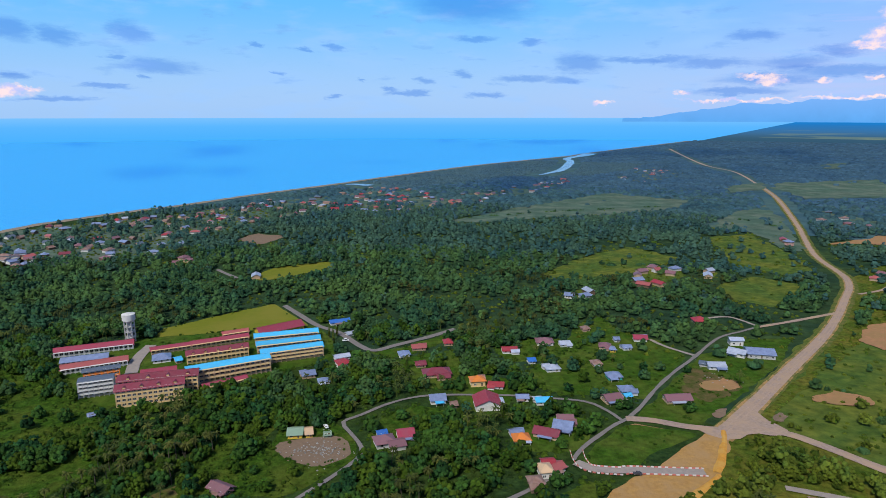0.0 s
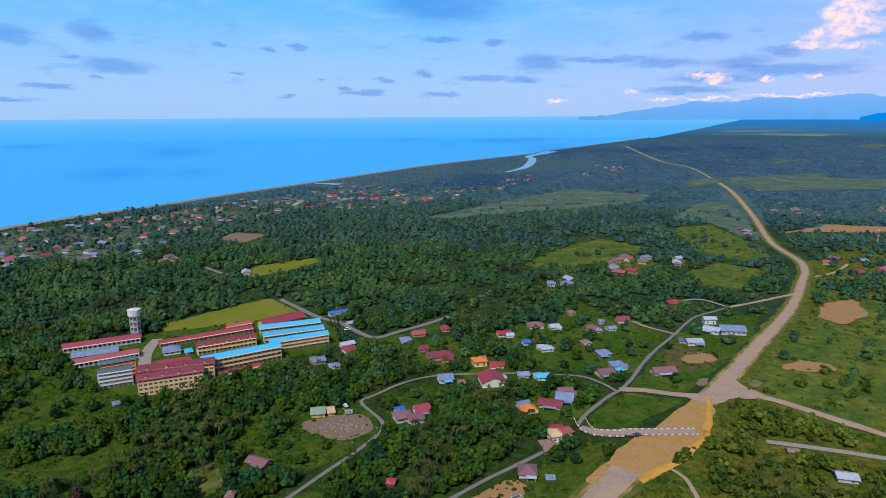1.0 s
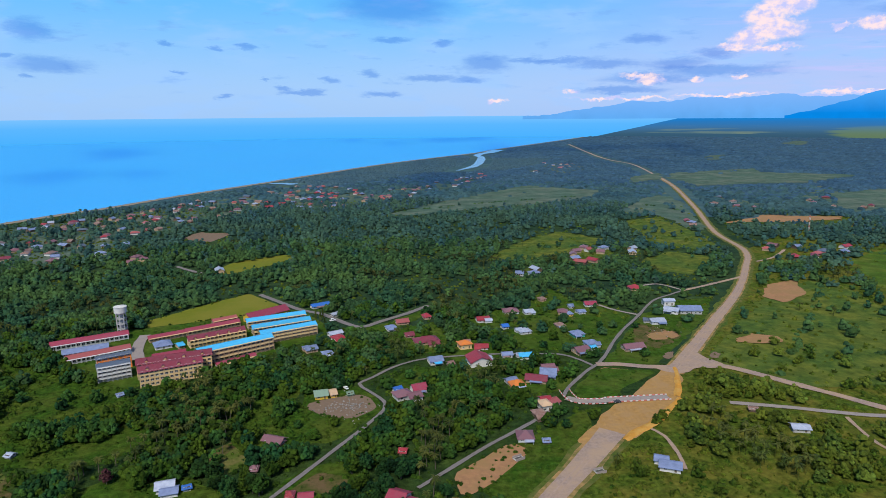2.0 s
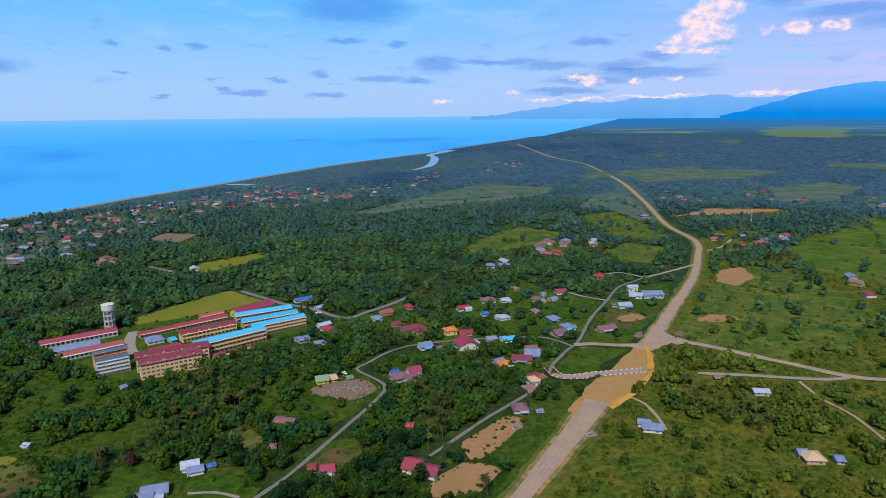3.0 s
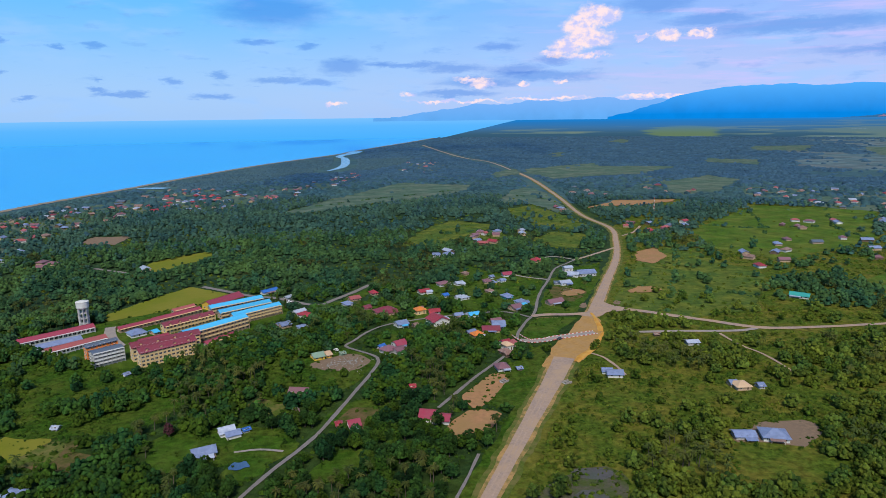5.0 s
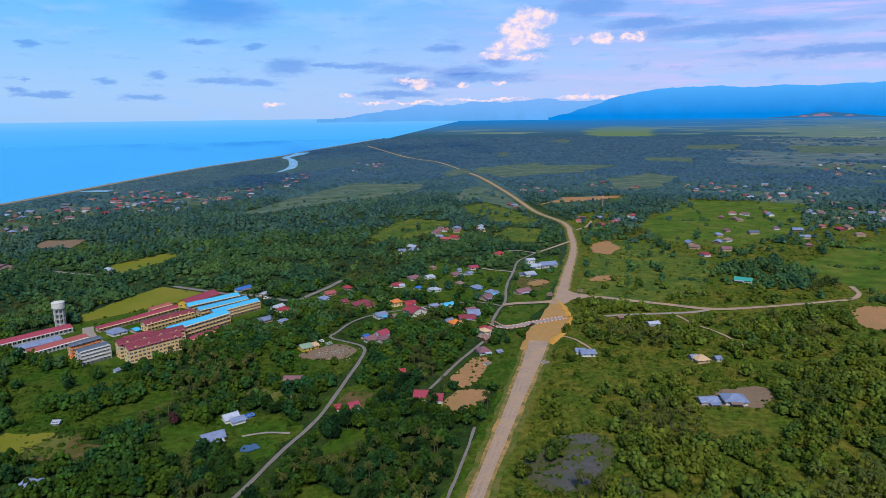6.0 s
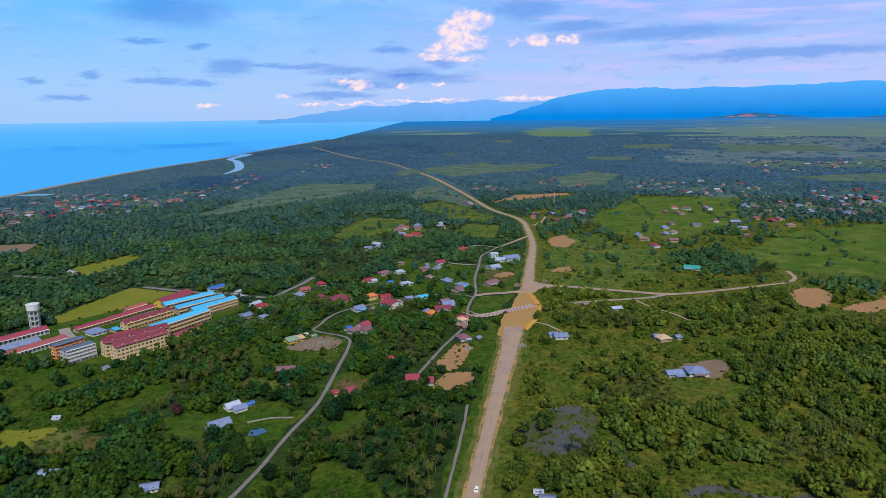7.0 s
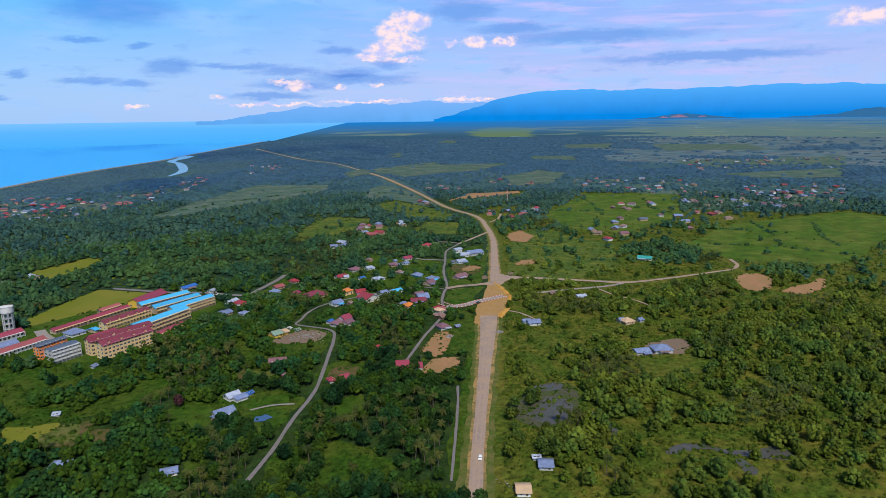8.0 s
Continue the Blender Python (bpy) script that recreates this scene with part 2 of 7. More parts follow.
GROUND = surface("green_undergrowth", (0.0238, 0.047, 0.0127), (0.00951, 0.0243, 0.00886), 0.95, 2.5, 1.0, spec=0.02, big=34, third=(0.0285, 0.0499, 0.0113), detail=8.0, mottle=0.35, span=6.0)
# the haze's blue cast at middle distance is mixed into this floor
WOODFLOOR = surface("hazed_green_undergrowth", (0.0219, 0.0458, 0.0222), (0.0101, 0.0269, 0.0167), 0.95, 4.0, 1.0, spec=0.02, big=60, third=(0.0303, 0.0553, 0.0195), detail=8.0, mottle=0.35, span=8.0)
GRASS = surface("meadow_grass", (0.0501, 0.0842, 0.00918), (0.0261, 0.0542, 0.00612), 0.9, 3.0, 0.8, spec=0.03, big=24, third=(0.0718, 0.0842, 0.0143), detail=9.0, mottle=0.31, span=5.0)
WEST_GRASS = surface("deep_green_meadow_grass", (0.0363, 0.0765, 0.00758), (0.019, 0.0492, 0.00505), 0.9, 3.0, 0.8, spec=0.03, big=24, third=(0.0522, 0.0765, 0.0118), detail=9.0, mottle=0.31, span=5.0)
PADDY = surface("bright_paddy_grass", (0.0557, 0.101, 0.0109), (0.0334, 0.0706, 0.00969), 0.9, 5.0, 0.8, spec=0.03, big=40, third=(0.0779, 0.101, 0.017), detail=8.0, mottle=0.28, span=18.0)
ROUGH_GRASS = surface("rough_grass", (0.0643, 0.0912, 0.0111), (0.0279, 0.0512, 0.00619), 0.9, 2.6, 0.9, spec=0.03, big=20, third=(0.0923, 0.0888, 0.0149), detail=9.0, mottle=0.38, span=4.0)
WEST_ROUGH = surface("deep_green_rough_grass", (0.0338, 0.0712, 0.00723), (0.0146, 0.04, 0.00404), 0.9, 2.6, 0.9, spec=0.03, big=20, third=(0.0484, 0.0693, 0.00965), detail=9.0, mottle=0.38, span=4.0)
LAWN = surface("playing_field_turf", (0.1162, 0.1265, 0.01081), (0.09993, 0.1162, 0.009729), 0.9, 6, 0.15, spec=0.1, big=40, third=(0.1346, 0.1299, 0.01621))
DRYGRASS = surface("dry_grass", (0.0643, 0.0653, 0.0185), (0.0367, 0.0501, 0.0106), 0.9, 2.0, 0.5, spec=0.03, big=9, third=(0.101, 0.0686, 0.0343))
VERGE = surface("trodden_verge", (0.070, 0.094, 0.018), (0.042, 0.066, 0.011), 0.9, 2.0, 0.5, spec=0.03, big=7, third=(0.105, 0.098, 0.032), detail=8.0)
SOIL = surface("bare_soil", (0.285, 0.150, 0.074), (0.225, 0.122, 0.064), 0.95, 3, 0.5, spec=0.1, big=18, third=(0.22, 0.135, 0.060))
YELLOW = surface("yellow_earth", (0.32, 0.185, 0.062), (0.24, 0.135, 0.046), 0.95, 2.5, 0.5, spec=0.1, big=11, third=(0.27, 0.165, 0.075), detail=8.0)
BROWN = surface("tilled_brown_soil", (0.165, 0.1135, 0.07913), (0.1237, 0.08937, 0.06538), 0.95, 2, 0.5, spec=0.1, big=16)
GRAVEL = surface("pale_gravel", (0.275, 0.205, 0.172), (0.205, 0.152, 0.130), 0.95, 1.6, 0.35, spec=0.1, big=12, third=(0.29, 0.205, 0.145))
ASPHALT = surface("worn_grey_asphalt", (0.163, 0.146, 0.146), (0.123, 0.111, 0.113), 0.9, 1.5, 0.2, spec=0.1, big=12)
CONCRETE = surface("pale_concrete", (0.246, 0.209, 0.19), (0.185, 0.16, 0.151), 0.85, 2, 0.2, spec=0.2, big=9)
SAND = surface("beach_sand", (0.22, 0.175, 0.13), (0.165, 0.135, 0.10), 0.95, 6, 0.2, spec=0.1, big=40)
FOAM = surface("surf_foam", (0.7, 0.72, 0.75), (0.45, 0.55, 0.65), 0.9, 9, 0.1)
SEA = surface("sea_water", (0.036, 0.318, 0.68), (0.027, 0.288, 0.65), 0.55, 9, 0.35, spec=0.3, big=400, third=(0.034, 0.30, 0.67))
RIVER = surface("river_water", (0.10, 0.16, 0.22), (0.08, 0.14, 0.2), 0.15, 8, 0.04, spec=0.5)
SWAMP = surface("swamp_water", (0.075, 0.066, 0.066), (0.045, 0.042, 0.036), 0.45, 3, 0.15, spec=0.25, big=8, third=(0.05, 0.055, 0.04))
MUD = surface("dark_mud", (0.075, 0.062, 0.05), (0.04, 0.045, 0.02), 0.8, 1.5, 0.5, spec=0.2, big=7, third=(0.04, 0.055, 0.01))
LEAF = surface("broadleaf_foliage", (0.0595, 0.105, 0.0181), (0.0209, 0.0481, 0.0111), 0.75, 1.1, 1.0, spec=0.06, island=0.35, per_object=0.3, big=24, third=(0.0954, 0.12, 0.0153), tree=0.35, thin=0.2)
DARK_LEAF = surface("dark_broadleaf_foliage", (0.0144, 0.0519, 0.0158), (0.00458, 0.0226, 0.0101), 0.75, 1.1, 1.0, spec=0.06, island=0.4, per_object=0.35, big=24, third=(0.0288, 0.0681, 0.0112), tree=0.4, thin=0.2)
MAROON_LEAF = surface("maroon_foliage", (0.06, 0.022, 0.026), (0.03, 0.012, 0.014), 0.7, 0.8, 0.6, spec=0.06, island=0.4)
# distance haze is mixed into the leaf colour, bluer shade by shade
HAZED_WOODS = []
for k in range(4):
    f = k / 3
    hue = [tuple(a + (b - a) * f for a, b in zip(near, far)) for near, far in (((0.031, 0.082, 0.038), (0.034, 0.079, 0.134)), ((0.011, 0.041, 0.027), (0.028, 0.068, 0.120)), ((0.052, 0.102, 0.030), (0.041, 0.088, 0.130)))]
    HAZED_WOODS.append(surface(("green_woods_foliage", "slightly_hazed_woods_foliage", "hazed_woods_foliage", "deeply_hazed_woods_foliage")[k], hue[0], hue[1], 0.8, 2.0 + 3 * f, 0.8 - 0.3 * f, spec=0.04, island=0.28 - 0.13 * f, big=60 + 60 * f, third=hue[2], tree=0.34 - 0.14 * f, span=8.0 + 6 * f, thin=0.15))
LEAF_FAR, LEAF_DIST = HAZED_WOODS[0], HAZED_WOODS[3]
PALM = surface("palm_fronds", (0.0508, 0.0706, 0.0133), (0.0246, 0.0432, 0.00855), 0.6, 0.8, 0.3, spec=0.12, island=0.35, per_object=0.25, big=22, third=(0.0689, 0.0749, 0.0152), thin=0.3)
SCRUB = surface("scrub_foliage", (0.0583, 0.0999, 0.0112), (0.0237, 0.0531, 0.00745), 0.75, 1.1, 1.0, spec=0.06, island=0.35, big=20, third=(0.0899, 0.114, 0.0124), tree=0.3, span=5.0, thin=0.2)
WEST_SCRUB = surface("deep_green_scrub_foliage", (0.0315, 0.0744, 0.00791), (0.013, 0.0395, 0.00527), 0.75, 1.1, 1.0, spec=0.06, island=0.35, big=20, third=(0.0488, 0.0851, 0.00882), tree=0.3, span=5.0, thin=0.2)
BARK = surface("grey_bark", (0.085, 0.072, 0.055), (0.05, 0.042, 0.034), 0.9, 0.4, 0.5)
R_RED = corrugated("red_roof_sheet", (0.2442, 0.01821, 0.03029))
R_CRIMSON = corrugated("crimson_roof_sheet", (0.2182, 0.02341, 0.05049))
R_MAROON = corrugated("maroon_roof_sheet", (0.147, 0.01836, 0.03564))
R_MAUVE = corrugated("faded_mauve_roof_sheet", (0.153, 0.06732, 0.08585))
R_BLUE = corrugated("bright_blue_roof_sheet", (0.036, 0.31, 0.562))
R_DBLUE = corrugated("deep_blue_roof_sheet", (0.0144, 0.101, 0.374))
R_GREY = corrugated("bluish_zinc_roof_sheet", (0.155, 0.195, 0.33), (0.11, 0.14, 0.24), 0.4)
R_WHITE = corrugated("pale_zinc_roof_sheet", (0.31, 0.34, 0.43), (0.22, 0.25, 0.34), 0.4)
R_SLATE = corrugated("dark_slate_blue_roof_sheet", (0.0648, 0.0864, 0.13))
R_RUST = corrugated("rusty_roof_sheet", (0.144, 0.0756, 0.0612), (0.216, 0.144, 0.122))
R_ORANGE = corrugated("orange_roof_sheet", (0.54, 0.158, 0.0216))
R_GREEN = corrugated("pale_green_roof_sheet", (0.144, 0.216, 0.158))
R_TEAL = corrugated("teal_roof_sheet", (0.0216, 0.259, 0.238))
R_CREAM = corrugated("cream_roof_sheet", (0.446, 0.302, 0.187))
R_SALMON = corrugated("salmon_roof_sheet", (0.2861, 0.06763, 0.06732))
W_WHITE = surface("white_wall_paint", (0.4884, 0.4884, 0.4884), (0.4088, 0.4088, 0.4088), 0.8, 2, 0.05, per_object=0.08)
W_CREAM = surface("cream_wall_paint", (0.55, 0.39, 0.1955), (0.475, 0.342, 0.1725), 0.8, 3, 0.05)
W_YELLOW = surface("yellow_wall_paint", (0.50, 0.33, 0.04), (0.43, 0.28, 0.04), 0.8, 3, 0.05)
W_ORANGE = surface("orange_wall_paint", (0.66, 0.19, 0.03), (0.58, 0.17, 0.03), 0.8, 3, 0.05)
W_GREY = surface("grey_wall_plaster", (0.3468, 0.3468, 0.3468), (0.2779, 0.2779, 0.2856), 0.85, 2.5, 0.1)
W_TAN = surface("tan_wall_paint", (0.3392, 0.2423, 0.1632), (0.2944, 0.2128, 0.1479), 0.8, 2.5, 0.05)
W_WOOD = surface("weathered_plank_wall", (0.116, 0.0816, 0.0578), (0.0816, 0.0578, 0.0408), 0.85, 1.2, 0.2)
GLASS_DARK = surface("dark_window_glass", (0.03, 0.035, 0.045), (0.025, 0.03, 0.035), 0.12, 2, 0.0, spec=0.6)
KERB_RED = surface("red_kerb_paint", (0.40, 0.10, 0.08), (0.34, 0.10, 0.08), 0.7, 0.5, 0.05)
KERB_WHITE = surface("white_kerb_paint", (0.5, 0.46, 0.45), (0.42, 0.4, 0.4), 0.7, 0.5, 0.05)
PALE_METAL = surface("galvanised_metal", (0.5, 0.5, 0.5), (0.4, 0.4, 0.4), 0.45, 1, 0.0, 0.6)
DEBRIS = surface("pale_debris", (0.231, 0.2268, 0.2184), (0.1764, 0.1722, 0.168), 0.8, 0.6, 0.1, per_object=0.3)
TYRE = surface("tyre_rubber", (0.02, 0.02, 0.02), None, 0.9, 0.2, 0.1)
CAR_WHITE = surface("white_car_paint", (0.65, 0.65, 0.66), (0.6, 0.6, 0.62), 0.25, 1, 0.0, spec=0.5)
CAR_DARK = surface("dark_car_paint", (0.05, 0.05, 0.06), None, 0.25, 1, 0.0, spec=0.5)
# far haze put into the leaf colour: its blue exceeds its green
MANGROVE = surface("hazed_mangrove_foliage", (0.0357, 0.0746, 0.105), (0.0278, 0.0608, 0.0887), 0.85, 4.0, 0.4, spec=0.03, island=0.12, big=90, third=(0.0417, 0.0786, 0.095), tree=0.15, span=9.0)


def far_plain():
    """The plain towards the horizon on a glowing wall: woods and paler fields, laid out as on level ground that runs on
    past the rim, haze painted bluer with height.
    """
    mt = bpy.data.materials.new("hazed_far_plain_glow")
    mt.use_nodes = True
    nt = mt.node_tree
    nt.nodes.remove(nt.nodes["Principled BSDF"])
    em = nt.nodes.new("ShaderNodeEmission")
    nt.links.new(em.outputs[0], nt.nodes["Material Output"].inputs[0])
    sp = nt.nodes.new("ShaderNodeSeparateXYZ")
    nt.links.new(nt.nodes.new("ShaderNodeNewGeometry").outputs["Position"], sp.inputs[0])

    def calc(op, a, b=None):
        n = nt.nodes.new("ShaderNodeMath")
        n.operation = op
        for i, v in enumerate((a, b)):
            if isinstance(v, (int, float)):
                n.inputs[i].default_value = v
            elif v is not None:
                nt.links.new(v, n.inputs[i])
        return n.outputs[0]

    def step(v, lo, hi):
        r = nt.nodes.new("ShaderNodeMapRange")
        r.interpolation_type = "SMOOTHSTEP"
        r.inputs[1].default_value, r.inputs[2].default_value = lo, hi
        nt.links.new(v, r.inputs[0])
        return r.outputs[0]

    def mix(f, a, b):
        n = nt.nodes.new("ShaderNodeMix")
        n.data_type = "RGBA"
        nt.links.new(f, n.inputs[0])
        for i, v in ((6, a), (7, b)):
            if isinstance(v, tuple):
                n.inputs[i].default_value = (*v, 1)
            else:
                nt.links.new(v, n.inputs[i])
        return n.outputs[2]

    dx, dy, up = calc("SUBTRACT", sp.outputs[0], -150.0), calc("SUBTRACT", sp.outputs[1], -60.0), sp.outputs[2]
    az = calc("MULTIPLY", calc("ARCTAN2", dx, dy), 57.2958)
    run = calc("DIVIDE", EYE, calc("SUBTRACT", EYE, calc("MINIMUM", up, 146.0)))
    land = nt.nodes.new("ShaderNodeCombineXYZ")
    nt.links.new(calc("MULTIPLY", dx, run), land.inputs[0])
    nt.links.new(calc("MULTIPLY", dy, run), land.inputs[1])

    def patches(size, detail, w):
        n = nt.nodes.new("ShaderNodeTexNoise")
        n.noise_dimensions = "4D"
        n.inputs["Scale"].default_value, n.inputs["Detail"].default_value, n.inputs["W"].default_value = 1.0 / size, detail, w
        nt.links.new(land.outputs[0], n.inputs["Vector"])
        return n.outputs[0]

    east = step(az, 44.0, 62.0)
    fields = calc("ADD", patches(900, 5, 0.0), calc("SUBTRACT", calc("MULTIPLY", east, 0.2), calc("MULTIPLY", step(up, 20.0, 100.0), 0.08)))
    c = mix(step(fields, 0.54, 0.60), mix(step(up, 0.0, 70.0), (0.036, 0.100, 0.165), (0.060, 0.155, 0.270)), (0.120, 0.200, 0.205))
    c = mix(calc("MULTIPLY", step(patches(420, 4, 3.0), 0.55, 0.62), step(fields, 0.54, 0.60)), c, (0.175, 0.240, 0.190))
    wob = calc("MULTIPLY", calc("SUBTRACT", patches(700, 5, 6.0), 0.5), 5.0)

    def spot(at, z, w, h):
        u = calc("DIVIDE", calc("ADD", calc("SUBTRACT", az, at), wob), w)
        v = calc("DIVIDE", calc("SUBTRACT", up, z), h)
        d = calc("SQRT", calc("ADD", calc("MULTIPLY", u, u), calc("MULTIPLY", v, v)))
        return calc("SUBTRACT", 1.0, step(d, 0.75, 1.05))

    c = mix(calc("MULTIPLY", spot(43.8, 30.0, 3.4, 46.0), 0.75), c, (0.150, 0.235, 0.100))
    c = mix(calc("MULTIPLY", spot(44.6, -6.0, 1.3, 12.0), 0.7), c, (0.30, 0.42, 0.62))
    # flooded fields, with their pale glints painted in
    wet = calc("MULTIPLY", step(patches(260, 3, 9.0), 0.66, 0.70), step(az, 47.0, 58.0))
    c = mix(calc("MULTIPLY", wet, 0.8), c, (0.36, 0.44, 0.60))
    # painted haze: the colour turns to saturated blue with height
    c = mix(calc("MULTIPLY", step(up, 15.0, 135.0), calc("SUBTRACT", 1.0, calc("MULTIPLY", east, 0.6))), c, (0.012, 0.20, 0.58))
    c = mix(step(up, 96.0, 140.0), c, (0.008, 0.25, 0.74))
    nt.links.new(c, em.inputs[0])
    return mt


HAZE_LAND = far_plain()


def far_sea():
    """The sea towards the horizon on a glowing wall: haze painted in, paler the farther off."""
    mt = bpy.data.materials.new("hazed_far_sea_glow")
    mt.use_nodes = True
    nt = mt.node_tree
    nt.nodes.remove(nt.nodes["Principled BSDF"])
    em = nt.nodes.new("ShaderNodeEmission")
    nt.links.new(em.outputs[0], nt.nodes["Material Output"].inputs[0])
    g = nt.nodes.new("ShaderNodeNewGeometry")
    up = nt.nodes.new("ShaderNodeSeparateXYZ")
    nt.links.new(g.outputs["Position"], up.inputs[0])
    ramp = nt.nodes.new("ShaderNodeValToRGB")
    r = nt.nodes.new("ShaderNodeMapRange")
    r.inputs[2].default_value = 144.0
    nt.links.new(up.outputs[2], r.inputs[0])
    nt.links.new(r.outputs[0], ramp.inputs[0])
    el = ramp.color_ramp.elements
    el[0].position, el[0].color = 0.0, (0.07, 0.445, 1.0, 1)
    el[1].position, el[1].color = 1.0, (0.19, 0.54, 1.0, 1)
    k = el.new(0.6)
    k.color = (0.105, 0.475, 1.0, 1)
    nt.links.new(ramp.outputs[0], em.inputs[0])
    return mt


HAZE_SEA = far_sea()


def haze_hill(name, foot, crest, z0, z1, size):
    """Glowing hills far off: blue haze painted in as a foot colour and a crest colour, faint spurs."""
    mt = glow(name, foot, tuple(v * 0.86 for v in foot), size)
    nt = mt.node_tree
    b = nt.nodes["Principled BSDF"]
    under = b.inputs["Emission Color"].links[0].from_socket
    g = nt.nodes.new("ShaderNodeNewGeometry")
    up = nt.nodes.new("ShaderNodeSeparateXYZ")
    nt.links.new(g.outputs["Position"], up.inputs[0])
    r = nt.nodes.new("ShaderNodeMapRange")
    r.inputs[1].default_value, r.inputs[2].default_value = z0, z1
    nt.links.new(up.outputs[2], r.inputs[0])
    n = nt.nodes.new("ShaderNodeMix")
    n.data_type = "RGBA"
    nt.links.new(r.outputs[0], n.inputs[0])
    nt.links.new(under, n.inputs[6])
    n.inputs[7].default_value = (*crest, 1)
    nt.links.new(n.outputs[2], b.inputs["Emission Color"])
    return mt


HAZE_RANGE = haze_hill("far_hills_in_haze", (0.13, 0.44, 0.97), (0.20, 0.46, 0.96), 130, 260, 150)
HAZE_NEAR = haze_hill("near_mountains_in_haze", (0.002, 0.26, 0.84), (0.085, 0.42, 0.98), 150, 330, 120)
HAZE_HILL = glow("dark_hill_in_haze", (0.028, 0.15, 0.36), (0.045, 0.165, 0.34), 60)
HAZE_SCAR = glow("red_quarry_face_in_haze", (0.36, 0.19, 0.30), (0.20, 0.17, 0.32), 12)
# aerial haze is tinted into these three far ground colours
PLAIN = surface("hazed_undergrowth_of_far_woods", (0.0357, 0.0799, 0.0999), (0.0273, 0.0648, 0.0891), 0.95, 14, 0.4, spec=0.03, big=160, third=(0.0483, 0.0907, 0.0891), mottle=0.2, span=45.0)
OPEN_PLAIN = surface("hazed_far_fields", (0.0712, 0.115, 0.123), (0.0475, 0.0898, 0.116), 0.95, 30, 0.2, spec=0.03, big=170, third=(0.0969, 0.119, 0.128), mottle=0.3, span=70.0)
GRASS_FAR = surface("hazed_far_meadow", (0.0616, 0.104, 0.0719), (0.0432, 0.0805, 0.0656), 0.95, 8, 0.4, spec=0.03, big=60, third=(0.0782, 0.102, 0.0781), mottle=0.21, span=30.0)
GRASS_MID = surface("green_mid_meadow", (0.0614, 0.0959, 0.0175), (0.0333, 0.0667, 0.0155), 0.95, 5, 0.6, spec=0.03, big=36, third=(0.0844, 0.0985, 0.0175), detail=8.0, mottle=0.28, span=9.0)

# ---- land, sea and distance ----
def obj(name, bm, material, parent=None, label="", smooth=False):
    me = bpy.data.meshes.new(name)
    bm.to_mesh(me)
    bm.free()
    if material:
        me.materials.append(material)
    if smooth:
        me.polygons.foreach_set("use_smooth", [True] * len(me.polygons))
    ob = new(name, me)
    if parent is not None:
        ob.parent = parent
    if label:
        ob["label"] = label
    return ob


part = obj
CX, CY = -150.0, -60.0  # middle of the flight
REACH = 4720.0
COAST = [(-1500, -3200), (-1120, -1300), (-860, -150), (-730, 420)] + [(-643.6, 911.2), (-611.8, 996), (-567.1, 1084.4), (-485.2, 1197), (-408.8, 1334.9), (-256.4, 1570.8), (-132.2, 1779), (126, 2166.3), (495.9, 2612.2), (674.6, 2888.9), (1442.6, 3962.9), (1802, 4521)]
# run the shore on to the rim
(px_, py_), (qx_, qy_) = COAST[-2], COAST[-1]
for _ in range(40):
    if math.hypot(qx_ - CX, qy_ - CY) < REACH - 5:
        ux, uy = qx_ - px_, qy_ - py_
        k = 40 / math.hypot(ux, uy)
        px_, py_, qx_, qy_ = qx_, qy_, qx_ + ux * k, qy_ + uy * k
COAST[-1] = (qx_, qy_)


def smooth_line(pts, step):
    """A Catmull-Rom line through the points, sampled every step metres."""
    res = []
    for i in range(len(pts) - 1):
        p = [Vector(pts[max(0, min(len(pts) - 1, i + k))]) for k in (-1, 0, 1, 2)]
        n = max(1, int((p[2] - p[1]).length / step))
        for j in range(n):
            t = j / n
            res.append(0.5 * (2 * p[1] + (p[2] - p[0]) * t + (2 * p[0] - 5 * p[1] + 4 * p[2] - p[3]) * t * t + (3 * p[1] - p[0] - 3 * p[2] + p[3]) * t ** 3))
    res.append(Vector(pts[-1]))
    return res


SHORE = smooth_line(COAST, 25)
SHORE_XY = np.array([(p.x, p.y) for p in SHORE])


def normals(line):
    res = []
    for i in range(len(line)):
        d = line[min(len(line) - 1, i + 1)] - line[max(0, i - 1)]
        d.normalize()
        res.append(Vector((-d.y, d.x)))
    return res


COUNT = []


def ribbon(name, pts, width, material, z, label="", category="", step=4.0, ragged=0.0, crown=0.0, side=None):
    """A strip along a line; width is a number or one for each point; the rim may be ragged."""
    COUNT.append(name)
    z = z + (0.14 + 0.002 * len(COUNT) if z < 0.8 else 0)
    line = smooth_line(pts, step)
    ns = normals(line)
    rnd = random.Random(name + str(pts[0]))
    bm = bmesh.new()
    prev = None
    for i, (p, n) in enumerate(zip(line, ns)):
        f = i / max(1, len(line) - 1) * (len(pts) - 1)
        if isinstance(width, (int, float)):
            w = width
        else:
            a = min(int(f), len(width) - 2)
            w = width[a] + (width[a + 1] - width[a]) * (f - a)
        l = w / 2 + (noise.noise((p.x * 0.07, p.y * 0.07, 1.0)) * 1.6 + noise.noise((p.x * 0.4, p.y * 0.4, 2.0)) * 0.5) * ragged
        r = w / 2 + (noise.noise((p.x * 0.07, p.y * 0.07, 5.0)) * 1.6 + noise.noise((p.x * 0.4, p.y * 0.4, 6.0)) * 0.5) * ragged
        row = [bm.verts.new((*(p + n * l), z)), bm.verts.new((*(p + n * l * 0.3), z + crown)), bm.verts.new((*(p - n * r * 0.3), z + crown)), bm.verts.new((*(p - n * r), z))]
